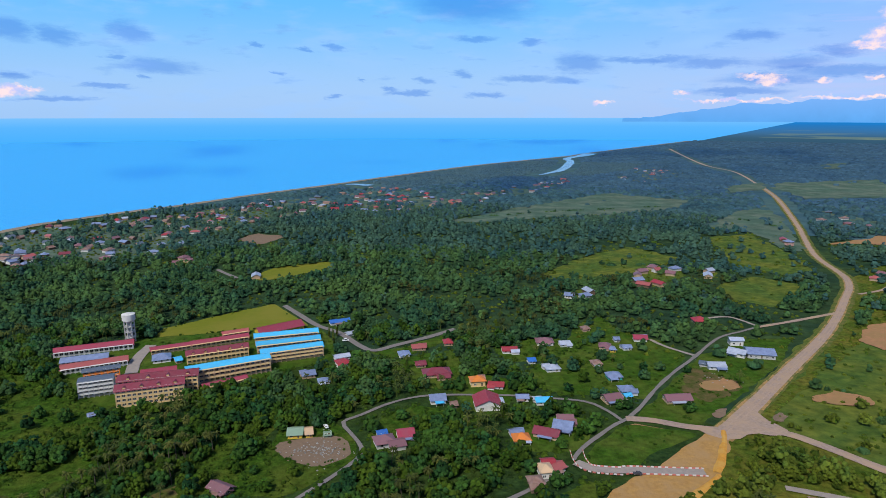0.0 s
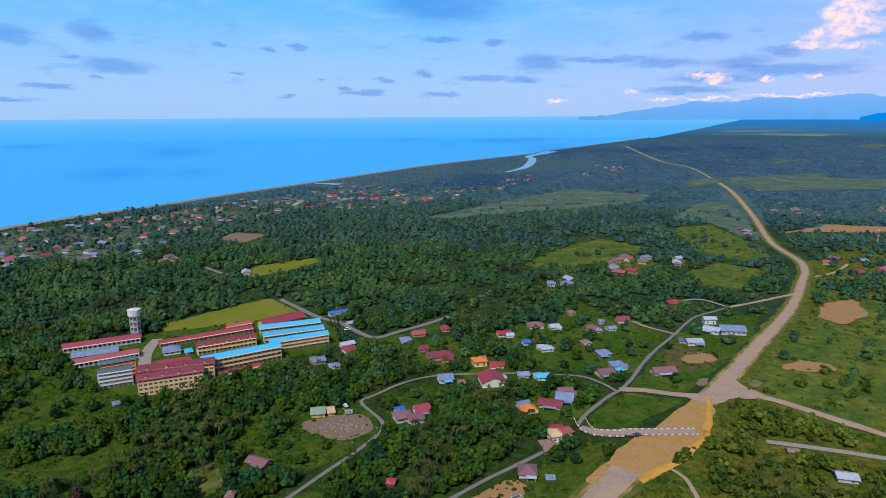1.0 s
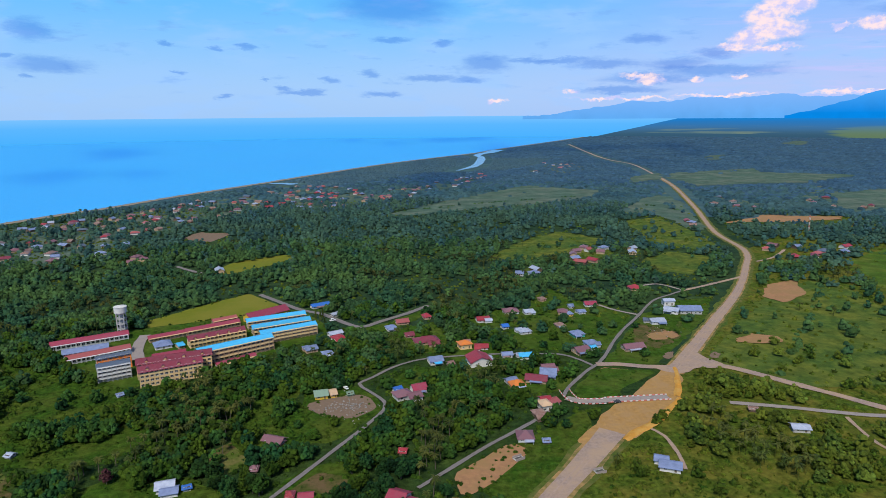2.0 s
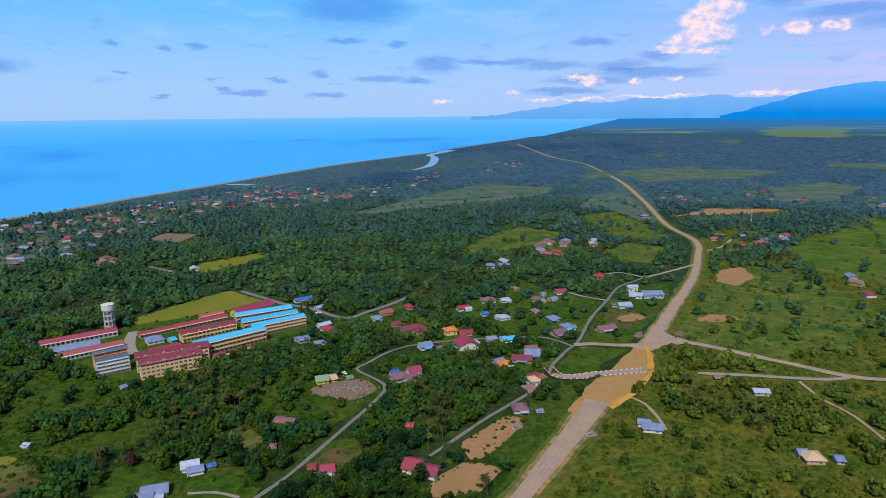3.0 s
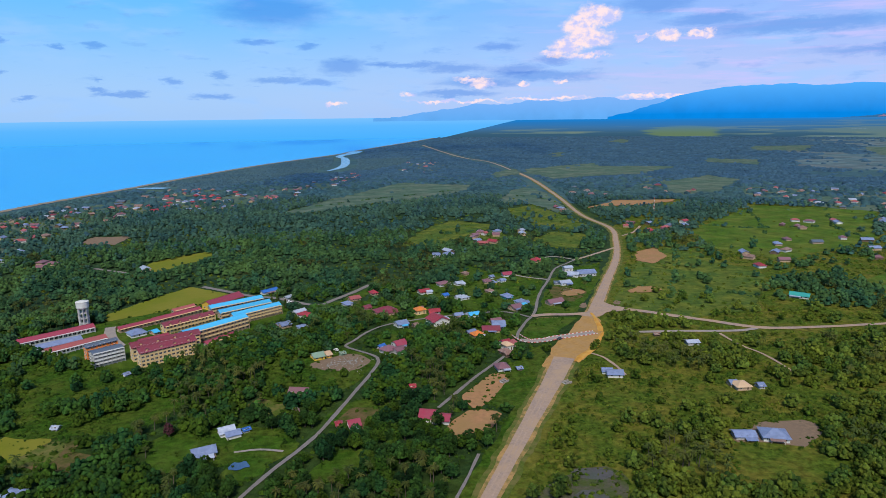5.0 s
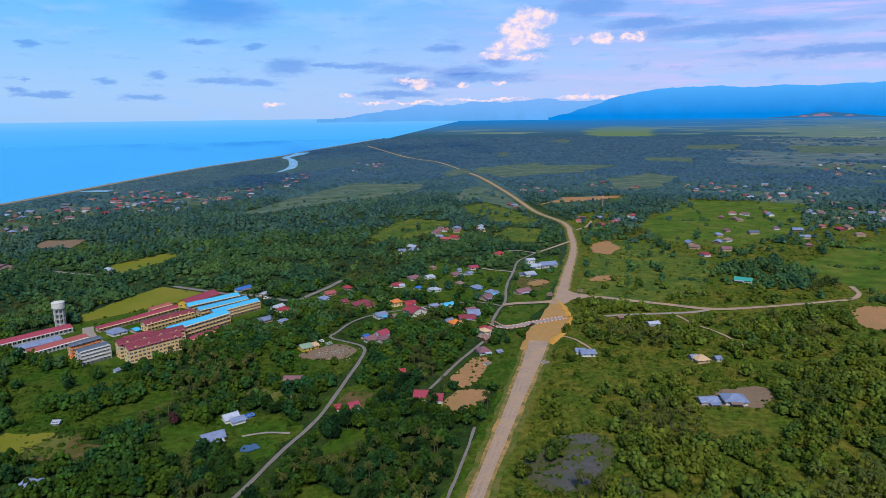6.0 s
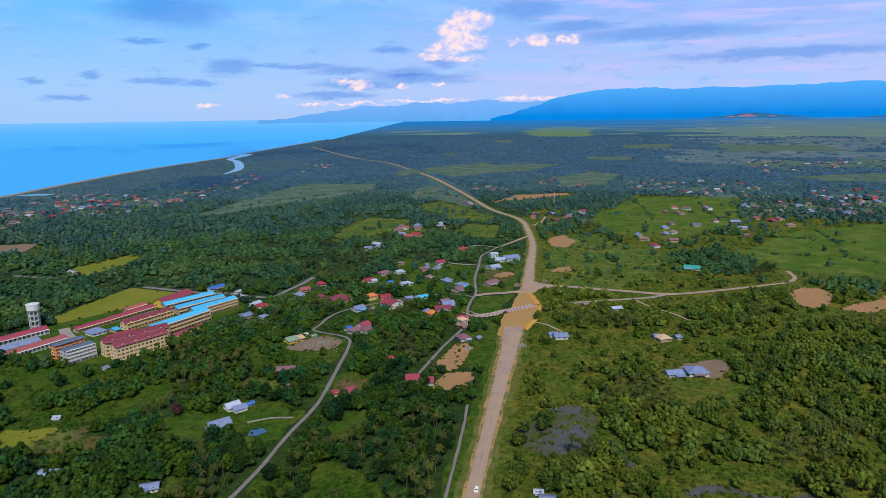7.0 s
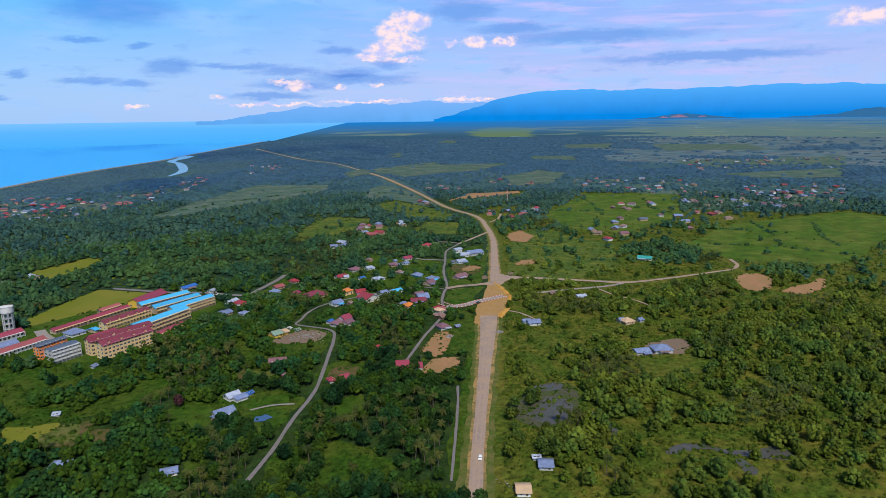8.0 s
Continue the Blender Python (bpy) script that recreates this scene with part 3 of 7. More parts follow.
        if prev:
            for k in range(3):
                bm.faces.new((prev[k], prev[k + 1], row[k + 1], row[k]))
        prev = row
    ob = obj(name, bm, material)
    return tagged(ob, label, category, kind="structure")


def patch(name, pts, material, z, label="", category="field", ragged=2.0, step=6.0):
    """A piece of ground cover with an uneven rim."""
    COUNT.append(name)
    z = z + (0.14 + 0.002 * len(COUNT) if z > 0.235 else 0)
    line = []
    for a, b in zip(pts, pts[1:] + pts[:1]):
        a, b = Vector(a), Vector(b)
        k = max(2, int((b - a).length / step))
        line += [a + (b - a) * ((j + 0.5) / k) for j in range(k)]
    bm = bmesh.new()
    vs = []
    for p in line:
        w = 0.09 if ragged < 4 else 0.3 / ragged
        q = noise.noise((p.x * w, p.y * w, 3.0)) * ragged + noise.noise((p.x * 0.4, p.y * 0.4, 7.0)) * min(ragged, 4.0) * 0.5
        r = noise.noise((p.x * w, p.y * w, 13.0)) * ragged
        vs.append(bm.verts.new((p.x + q, p.y + r, z)))
    f = bm.faces.new(vs)
    f.normal_update()
    if f.normal.z < 0:
        f.normal_flip()
    bmesh.ops.triangulate(bm, faces=[f])
    ob = obj(name, bm, material)
    return tagged(ob, label, category, kind="structure")


# the ground: one sheet to the rim
bm = bmesh.new()
rim = []
RINGS = [0, 200, 500, 1000, 2000, 3200, REACH + 60]
for r in RINGS:
    rim.append([bm.verts.new((CX + r * math.sin(2 * math.pi * k / 96), CY + r * math.cos(2 * math.pi * k / 96), 0)) for k in range(96)] if r else [bm.verts.new((CX, CY, 0))])
for k in range(96):
    bm.faces.new((rim[0][0], rim[1][(k + 1) % 96], rim[1][k]))
    for a, b in zip(rim[1:], rim[2:]):
        bm.faces.new((a[k], a[(k + 1) % 96], b[(k + 1) % 96], b[k]))
tagged(obj("ground", bm, GROUND), "green undergrowth and grass on a flat coastal plain", "ground", kind="structure")

# the sea: strips from the shore out to the rim
bm = bmesh.new()
prev = None
for i, p in enumerate(SHORE):
    a = radians(-160 + 182.9 * i / (len(SHORE) - 1))
    far = Vector((CX + REACH * math.sin(a), CY + REACH * math.cos(a)))
    row = [bm.verts.new((*(p + (far - p) * f), 0.25)) for f in (0, 0.02, 0.08, 0.3, 1.0)]
    if prev:
        for k in range(4):
            bm.faces.new((prev[k], row[k], row[k + 1], prev[k + 1]))
    prev = row
bmesh.ops.recalc_face_normals(bm, faces=bm.faces)
for f in bm.faces:
    if f.normal.z < 0:
        f.normal_flip()
tagged(obj("sea", bm, SEA), "calm bright blue sea with faint ripples", "sea", kind="structure")
for off, w, z, mat, nm, lb in ((-7, 19, 0.45, SAND, "beach", "narrow brown sand beach along the shore"),):
    ns = normals(SHORE)
    ribbon(nm, [tuple(p + n * off) for p, n in zip(SHORE[8::3], ns[8::3])], w, mat, z, lb, "beach", 12, 3.0)
for off, nm in ((6, "surf_line"), (16, "surf_line")):
    ns = normals(SHORE)
    ribbon(nm, [tuple(p + n * off) for p, n in zip(SHORE[8:150:3], ns[8:150:3])], 2.2, FOAM, 0.6, "thin white line of surf", "surf", 8, 1.3)

# river mouth and inlet
RIVER_LINE = [(640, 2790), (565, 2625), (512.2, 2545), (470, 2440), (462, 2331.0), (418.6, 2145.6), (354.9, 1939.3), (272.9, 1792.6)]
INLET_LINE = [(-235.8, 1544.7), (-208.3, 1544.7), (-172.6, 1519.4)]
ribbon("river", RIVER_LINE, [60, 50, 34, 26, 30, 30, 26, 10], RIVER, 0.7, "pale river mouth winding through mangrove", "river", 8, 2)
ribbon("inlet", INLET_LINE, [14, 34, 26], RIVER, 0.7, "small pale lagoon behind the beach", "lagoon", 6, 2)


# the rim: glowing walls painted as far sea and hazy far plain up to the horizon, parted by the far shore
HORIZON = 144.0
FAR_SHORE = ((-2, 22.9), (33, 25.1), (64, 26.8), (95, 28.4), (115, 29.5), (130, 30.2), (HORIZON, 31.4))


def rim_wall(name, az, material, label, sea):
    bm = bmesh.new()
    prev, steps = None, 90
    for k in range(steps + 1):
        row = []
        for z, edge in FAR_SHORE:
            lo, hi = (az, edge) if sea else (edge, az)
            a = radians(lo + (hi - lo) * k / steps)
            r = REACH if z > 0 else REACH - 160  # the foot runs in under the ground
            row.append(bm.verts.new((CX + r * math.sin(a), CY + r * math.cos(a), z)))
        if prev:
            for j in range(len(row) - 1):
                bm.faces.new((prev[j], row[j], row[j + 1], prev[j + 1]))
        prev = row
    return tagged(obj(name, bm, material), label, "backdrop", kind="structure")


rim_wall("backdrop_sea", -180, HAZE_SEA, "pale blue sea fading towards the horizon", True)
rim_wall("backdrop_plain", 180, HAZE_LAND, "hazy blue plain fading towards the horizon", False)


def range_of_hills(name, crest, radius, material, label, seed, rough):
    """Ridges with spurs under a crest line of bearings and heights."""
    bm = bmesh.new()
    cols, prev = 170, None
    A, Zs = [c[0] for c in crest], [c[1] for c in crest]
    for k in range(cols + 1):
        f = k / cols
        az = A[0] + (A[-1] - A[0]) * f
        top = float(np.interp(az, A, Zs))
        a = radians(az)
        row = []
        for j in range(8):
            v = j / 7
            r = radius + v * 60 + noise.noise((f * 30, v * 4, seed)) * 12
            z = 120 + (top - 120) * v ** 0.8 + (noise.fractal((f * 22, v * 2, seed), 1.0, 2.0, 5) * rough + noise.noise((f * 80, v, seed)) * rough * 0.3) * v
            row.append(bm.verts.new((CX + r * math.sin(a), CY + r * math.cos(a), z)))
        if prev:
            for j in range(7):
                bm.faces.new((prev[j], row[j], row[j + 1], prev[j + 1]))
        prev = row
    return tagged(obj(name, bm, material, smooth=True), label, "mountains", kind="structure")


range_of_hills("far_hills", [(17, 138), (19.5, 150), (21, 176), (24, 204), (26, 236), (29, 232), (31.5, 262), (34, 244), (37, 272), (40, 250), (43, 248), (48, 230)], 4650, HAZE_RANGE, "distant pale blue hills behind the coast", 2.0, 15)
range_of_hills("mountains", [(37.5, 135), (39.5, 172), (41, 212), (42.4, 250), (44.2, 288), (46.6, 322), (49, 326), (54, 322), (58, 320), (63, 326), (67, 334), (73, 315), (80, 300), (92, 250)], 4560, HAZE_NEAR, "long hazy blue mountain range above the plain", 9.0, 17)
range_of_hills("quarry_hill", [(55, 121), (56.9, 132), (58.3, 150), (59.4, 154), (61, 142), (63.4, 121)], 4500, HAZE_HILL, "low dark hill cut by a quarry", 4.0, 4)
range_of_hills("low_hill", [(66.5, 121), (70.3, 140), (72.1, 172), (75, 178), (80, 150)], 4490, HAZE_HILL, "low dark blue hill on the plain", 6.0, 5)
bm = bmesh.new()
for az0, az1, z0, z1 in ((57.2, 58.0, 126, 140), (58.0, 59.6, 128, 152), (60.3, 61.0, 130, 141)):
    n, prev = 12, None
    for k in range(n + 1):
        a = radians(az0 + (az1 - az0) * k / n)
        f = math.sin(math.pi * k / n) * (0.7 + 0.3 * noise.noise((k * 0.9, az0, 0)))
        row = [bm.verts.new((CX + r_ * math.sin(a), CY + r_ * math.cos(a), z)) for r_, z in ((4484, z0 + 3 * noise.noise((k * 0.7, 2, az0))), (4494, z0 + (z1 - z0) * f))]
        if prev:
            bm.faces.new((prev[0], row[0], row[1], prev[1]))
        prev = row
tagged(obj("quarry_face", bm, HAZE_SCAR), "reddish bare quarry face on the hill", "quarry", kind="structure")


# ---- roads ----
LANES = []  # lines that trees keep off, with a distance


def lane(name, pts, width, material, z, label, category="road", step=4, ragged=0.25, crown=0.0):
    LANES.append((pts, (width if isinstance(width, (int, float)) else max(width)) / 2 + 3.4))
    return ribbon(name, pts, width, material, z, label, category, step, ragged, crown)


MAIN = [(-93.1, 67.7), (-66.3, 95.6), (-21.2, 141.5), (38.3, 202.3), (100.7, 266), (160.1, 326.3), (230.3, 397.6), (296.8, 469.5), (360.6, 551.5), (414.6, 634.5)] + [(450.1, 756.1), (544.1, 967.1), (672.4, 1276.7), (748.9, 1504.2), (858, 1882.1), (889.3, 2213.5), (1116.4, 3174.9)]
SOUTH = [(-183.3, -31), (-133.1, 25.3)] + MAIN[:3] + [(29.1, 192.5), (52.8, 216.5), (74.5, 239.5)]
NORTH = [(144.5, 306.7), (167.4, 329.9)] + MAIN[6:]
ribbon("gravel_road", SOUTH, [6.2, 6.2, 6.2, 6.2, 6.6, 8.2, 11, 14], GRAVEL, 0.34, "wide pale gravel road under construction", "road", 4, 0.15, 0.12)
ribbon("gravel_road", NORTH, [10, 6.4, 5.8, 5.8, 6.0, 6.4, 7, 8, 9, 10, 11, 12, 14], GRAVEL, 0.34, "pale gravel road running on to the coast", "road", 4, 0.15, 0.12)
FILL = surface("fresh_ochre_fill", (0.44, 0.215, 0.035), (0.34, 0.16, 0.03), 0.95, 2.0, 0.5, spec=0.1, big=6, third=(0.40, 0.23, 0.06), detail=8.0)
patch("yellow_earthwork", [(132.3, 304.0), (142.6, 313.2), (152.5, 311.0), (146, 296), (133.5, 276.6), (127.7, 266.5), (114, 254), (101.7, 243.7), (82.6, 229.8), (75, 234), (65.2, 240.6), (78, 250), (88.9, 262.2), (99, 272), (109.3, 283.7), (120, 294)], YELLOW, 0.32, "freshly graded yellow earth at the junction", "earthwork", 1.6, 3.0)
ribbon("earth_ramp", [(150, 313), (148.0, 308.3), (141.5, 293.9), (129.1, 272.3)], [2, 3.2, 3.4, 3], FILL, 0.44, "bright ochre windrow of fresh fill", "earthwork", 2, 0.7, 0.5)
ribbon("earth_ramp", [(129.4, 270.0), (114.9, 257.0), (102.4, 245.7), (87.4, 236.9), (77.0, 229.2)], [3, 4, 5, 5, 2.5], FILL, 0.44, "bright ochre windrow of fresh fill", "earthwork", 2, 0.8, 0.5)
ribbon("road_verge", SOUTH, [17, 17, 16, 16, 16, 18, 20, 24], VERGE, 0.14, "dry grassy verge beside the gravel road", "verge", 3, 1.3)
ribbon("road_verge", NORTH[:-4], [15] * 20, VERGE, 0.14, "dry grassy verge beside the gravel road", "verge", 4, 0.9)
SHOULDER = surface("ochre_shoulder_earth", (0.30, 0.180, 0.070), (0.22, 0.140, 0.058), 0.95, 2.0, 0.5, spec=0.1, big=8, third=(0.100, 0.096, 0.030), detail=8.0)
ribbon("road_shoulder", SOUTH, [8.4, 8.4, 8.6, 9, 10.2, 13, 15, 17.5], SHOULDER, 0.16, "ochre earth shoulder of the gravel road", "verge", 2, 0.7)
ribbon("road_shoulder", NORTH[:-3], [14, 10.5, 8.8, 8.4, 8.4, 9, 10, 12, 13, 14], SHOULDER, 0.16, "ochre earth shoulder of the gravel road", "verge", 4, 0.45)
TRACK = surface("packed_pale_gravel", (0.31, 0.225, 0.175), (0.25, 0.18, 0.145), 0.95, 1.2, 0.2, spec=0.1, big=9, third=(0.27, 0.19, 0.145))
for line_, nm_ in ((SOUTH[:-1], "south"), (NORTH[:9], "north")):
    mids = smooth_line(line_, 20)
    for off in (-1.25, 1.25):
        ribbon("wheel_track", [tuple(p + n * off) for p, n in zip(mids, normals(mids))], 0.9, TRACK, 0.50, "pale packed wheel track in the gravel", "road", 5, 0.22)
patch("earthwork_slope", [(70, 250), (82, 264), (94, 272), (104, 275), (94, 262), (80, 246), (67, 238), (56, 229), (52, 232)], YELLOW, 0.25, "ochre earth fill beside the gravel road", "earthwork", 2.5, 3.0)
EAST = [(169.1, 321.1), (188.1, 304.7), (203.5, 284), (221.1, 260.3), (242.3, 231.7), (262, 220.5), (300, 207.5), (345, 194.5), (371, 188.5), (393, 193.5), (414, 212)]
lane("east_road", EAST, [7, 7, 6.8, 6.6, 6, 5, 4.6, 4.2, 4, 4, 4], GRAVEL, 0.30, "pale dirt road crossing the scrub", "road", 4, 0.5, 0.08)
lane("lane_east", [(155.0, 260.1), (170.3, 254.3), (188.2, 247.0), (205.4, 238.8), (225.3, 231.1), (241, 229.5)], 4.2, CONCRETE, 0.26, "narrow grey lane beside the dirt road", "road", 4, 0.2)
CAUSEWAY = [(64.3, 281.4), (71.6, 276.1), (87, 274.3), (107.2, 273.1), (123.6, 272.1)]
lane("causeway", CAUSEWAY, 6.0, CONCRETE, 0.62, "pale concrete causeway between painted kerbs", "road", 2)
LANE_N = [(63.9, 284.3), (70.4, 295.1), (82.2, 308.5), (94.4, 321), (102.5, 327.6), (115, 343), (130.8, 366.3), (149.9, 390.8), (176.2, 420.5), (207.4, 457.2), (231.5, 472.6), (249.9, 483.3)]
lane("village_lane", LANE_N, 2.4, ASPHALT, 0.26, "narrow grey village lane", "road", 4, 0.25)
LANE_W = [(98.8, 325.6), (93.9, 337.3), (83.5, 349), (59.4, 354.3), (39.4, 357.5), (5.4, 358.3), (-14.3, 356), (-31.2, 346.8), (-46, 332.5), (-55.1, 323.7), (-50.1, 312.8), (-43.5, 300.9), (-40.7, 292.4), (-43.0, 283.0)]
lane("village_lane", LANE_W, 2.3, ASPHALT, 0.27, "narrow grey lane curving past the school grounds", "road", 4, 0.25)
lane("village_lane", [(-42.6, 284.5), (-51.8, 269.5), (-69, 246), (-97.2, 207.8), (-112.1, 191.8), (-131.7, 173.5), (-152.2, 151.9), (-176.1, 130.3)], 2.3, ASPHALT, 0.25, "narrow grey lane between palms", "road", 4, 0.25)
lane("village_lane", [(59.9, 278.8), (40.8, 260.3), (5.9, 235.3), (-16.3, 217.8), (-32.2, 205.2)], 2.2, ASPHALT, 0.25, "narrow grey lane between houses and field", "road", 4, 0.25)
lane("school_road", [(-140.5, 542.5), (-121.4, 515.9), (-100.7, 487.8), (-80.7, 470.3), (-59.3, 439.6), (-48.3, 432.7), (-34.9, 443), (-10.4, 461.2), (9.3, 479.5)], 5.0, ASPHALT, 0.26, "grey road passing the school gate", "road", 4, 0.25)
lane("school_road", [(-246.3, 676.5), (-231.1, 658.8), (-213, 639.6)], 4.5, ASPHALT, 0.26, "grey road vanishing into the trees", "road", 4, 0.25)
lane("school_drive", [(-214.1, 443.2), (-213.2, 425.2), (-209.6, 407.5), (-204, 391.1)], 8.0, CONCRETE, 0.24, "concrete drive between school buildings", "road", 4, 0.3)
lane("cross_lane", [(101.8, 327.6), (117.3, 324.9), (133.3, 317.7), (148.8, 314.6)], 6.0, GRAVEL, 0.29, "dusty side road to the junction", "road", 4, 0.4)
lane("footpath", [(155.4, 454.8), (162.9, 439.3), (176.2, 422.7)], 3.0, CONCRETE, 0.22, "pale footpath across the grass", "path", 4, 0.2)
lane("footpath", [(249.9, 483.3), (284.4, 497.4), (335, 520.1)], 4.0, GRAVEL, 0.22, "pale track to the gravel road", "path", 4, 0.3)
lane("footpath", [(215.8, 504.9), (238.8, 509.3), (251.2, 486.1)], 3.0, CONCRETE, 0.22, "pale footpath to a house", "path", 4, 0.2)
lane("footpath", [(206.9, 233), (201, 208.9), (200.8, 188.3), (193, 159.6)], 2.0, GRAVEL, 0.22, "pale track across the scrub", "path", 4, 0.3)
lane("footpath", [(94.8, 240.1), (99.1, 230.2), (97.1, 212.5), (93.5, 199)], 2.0, GRAVEL, 0.22, "pale track to a house", "path", 4, 0.3)
lane("footpath", [(-120.2, 192.7), (-130.8, 199.2), (-142.8, 201.6)], 1.7, CONCRETE, 0.22, "pale drive to a house", "path", 4, 0.2)
lane("drain", [(-101.9, 74.4), (-75.7, 102.8), (-51.7, 129.2), (-33.4, 151.1)], 1.4, ASPHALT, 0.22, "straight concrete drain along the road", "drain", 4)
lane("footpath", [(391.5, 578.3), (423.6, 593.5), (463.7, 628.4)], 3.5, GRAVEL, 0.24, "pale track to a farm", "path", 4, 0.3)

# ---- fields and clearings; trees keep off them ----
CLEAR, WOODS, BUSHY = [], [], []


def west_of_road(p):
    """Whether a place lies on the sea's side of the gravel road."""
    return p[0] < np.interp(p[1], [q[1] for q in MAIN], [q[0] for q in MAIN])


def field(name, pts, material, z, label, category="field", ragged=2.5, bushes=0.0):
    CLEAR.append((np.array(pts), bushes))
    mid = np.array(pts).mean(0)
    # past 1150 m grass takes the haze-tinted colour
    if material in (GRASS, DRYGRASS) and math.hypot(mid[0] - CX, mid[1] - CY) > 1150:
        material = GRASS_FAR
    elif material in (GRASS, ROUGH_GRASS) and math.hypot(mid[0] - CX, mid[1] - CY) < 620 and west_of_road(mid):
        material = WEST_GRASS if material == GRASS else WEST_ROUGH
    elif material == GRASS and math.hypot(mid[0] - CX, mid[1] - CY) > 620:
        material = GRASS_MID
    far_off = math.hypot(mid[0] - CX, mid[1] - CY)
    return patch(name, pts, material, (0.03 if far_off < 1050 else 0.24) + 0.003 * len(CLEAR), label, category, ragged if far_off < 560 else ragged * min(5.0, far_off / 260))


patch("gravel_apron", [(136.3, 315.8), (146.8, 312.1), (162.2, 327.5), (178.2, 341.5), (178.5, 327.5), (186.2, 310.8), (174.5, 307.2), (163.7, 310.9), (152.4, 302.5), (141.3, 306)], GRAVEL, 0.36, "trampled gravel apron where the roads meet", "road", 1.0)
# open pasture east of the road, and the open plain far off with haze in its colour
patch("pasture", [(-170, -40)] + MAIN[:10] + [(700, 860), (1250, 500), (1150, -250), (100, -250)], ROUGH_GRASS, 0.02, "rough green pasture with scattered shrubs", "pasture", 3.0, 20)
patch("woodland_floor", [(CX + 480 * math.sin(radians(a)), CY + 480 * math.cos(radians(a))) for a in range(-45, 60, 3)]
      + [(CX + 1160 * math.sin(radians(a)), CY + 1160 * math.cos(radians(a))) for a in range(57, -15, -3)] + [(CX - 320, CY + 880), (CX - 480, CY + 600)], WOODFLOOR, 0.008, "bluish green undergrowth of the woods", "undergrowth", 12.0, 20)
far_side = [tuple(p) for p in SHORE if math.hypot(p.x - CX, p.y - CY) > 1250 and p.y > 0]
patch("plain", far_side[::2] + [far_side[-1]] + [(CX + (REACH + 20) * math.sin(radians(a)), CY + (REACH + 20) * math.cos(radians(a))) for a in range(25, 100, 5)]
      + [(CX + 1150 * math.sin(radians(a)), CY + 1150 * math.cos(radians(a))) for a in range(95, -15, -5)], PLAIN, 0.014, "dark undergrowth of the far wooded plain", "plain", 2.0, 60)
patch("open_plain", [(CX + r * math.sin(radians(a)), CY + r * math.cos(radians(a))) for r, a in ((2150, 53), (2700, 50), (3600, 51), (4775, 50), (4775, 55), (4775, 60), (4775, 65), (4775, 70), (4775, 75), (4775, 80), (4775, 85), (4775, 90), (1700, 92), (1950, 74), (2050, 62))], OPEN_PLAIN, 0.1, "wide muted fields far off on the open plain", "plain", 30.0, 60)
field("playing_field", [(-217.4, 443.2), (-222.4, 479.7), (-184.6, 519.1), (-151.5, 548.8), (-107.4, 489.3), (-110, 474.2), (-159.6, 470.3)], LAWN, 0.12, "smooth yellow-green school playing field", "field", 1.0)
field("school_yard", [(-267.5, 412.6), (-281.7, 436.3), (-232.5, 457.7), (-152.8, 476.9), (-102.2, 490.7), (-75.8, 439.6), (-77.3, 412.4), (-112.9, 392.8), (-122.4, 374.9), (-151.2, 366.5), (-154.4, 356.8), (-192.4, 344.7), (-194.7, 330.5), (-211.3, 349.2), (-248.1, 389.2)], GRASS, 0.10, "mown grass between the school buildings", "yard")
field("grass_strip", [(-200, 634.9), (-189, 681.6), (-127.2, 720.3), (-118.8, 708.8), (-137.3, 671.2), (-180.7, 628.1)], LAWN, 0.1, "yellowish grass clearing among trees")
field("tilled_plot", [(-282.2, 846.6), (-266, 897), (-217, 871), (-236.5, 819.5)], BROWN, 0.1, "grey-brown tilled plot near the village")
field("meadow", [(5.3, 1000.1), (177.1, 1195.3), (355.1, 1372.2), (488.7, 1242.9), (407.3, 1121.9), (306.2, 1082.4), (163.1, 1033.8), (58, 978.5)], GRASS, 0.1, "long bright green meadow beyond the woods", bushes=0.02)
field("meadow", [(108.8, 658.3), (147.9, 719.9), (236.2, 800.4), (282.1, 737.6), (231.7, 675.8), (161.9, 641.4), (113.4, 632.2)], GRASS, 0.1, "bright green clearing with scattered shrubs", bushes=0.15)
field("meadow", [(267.3, 605.8), (322.4, 645.9), (360.4, 618.5), (323.8, 566.2), (285.4, 536.4), (267.4, 562.6)], GRASS, 0.1, "green pasture inside a ring of trees", bushes=0.03)
field("meadow", [(527.6, 1121.6), (605.6, 1194.3), (520.4, 947), (454.8, 789.5), (426.2, 789.5), (442.8, 900.1), (397, 947.3)], GRASS, 0.1, "green pasture beside the gravel road", bushes=0.05)
field("meadow", [(364, 865.7), (436.5, 886.9), (422.6, 756.1), (401.3, 670.4), (363.7, 645.8), (327.5, 697)], GRASS, 0.1, "green pasture near farmhouses", bushes=0.12)
field("village_green", [(80.7, 428.2), (107.5, 490.4), (131, 512.5), (140.5, 470), (160.5, 457.3), (170.2, 420.5), (150.5, 392.6), (119, 350.5), (104.7, 366.3), (86.9, 356.7), (65.8, 362.3), (54.1, 392.7)], GRASS, 0.11, "open grass among village houses", "field", bushes=0.3)
field("village_green", [(35.1, 436), (66.6, 457.4), (92.2, 457.3), (91.8, 433.7), (68.2, 412.3), (44.9, 412.3)], GRASS, 0.10, "grass yard around village houses", "yard", bushes=0.4)
field("yard", [(105, 325.6), (121.1, 346.7), (149.8, 385.3), (180.9, 422.7), (233, 457.2), (262.9, 457.2), (233, 412.1), (184.6, 362.2), (140.7, 320.9)], GRASS, 0.1, "patchy grass yards along the lane", "yard", bushes=0.22)
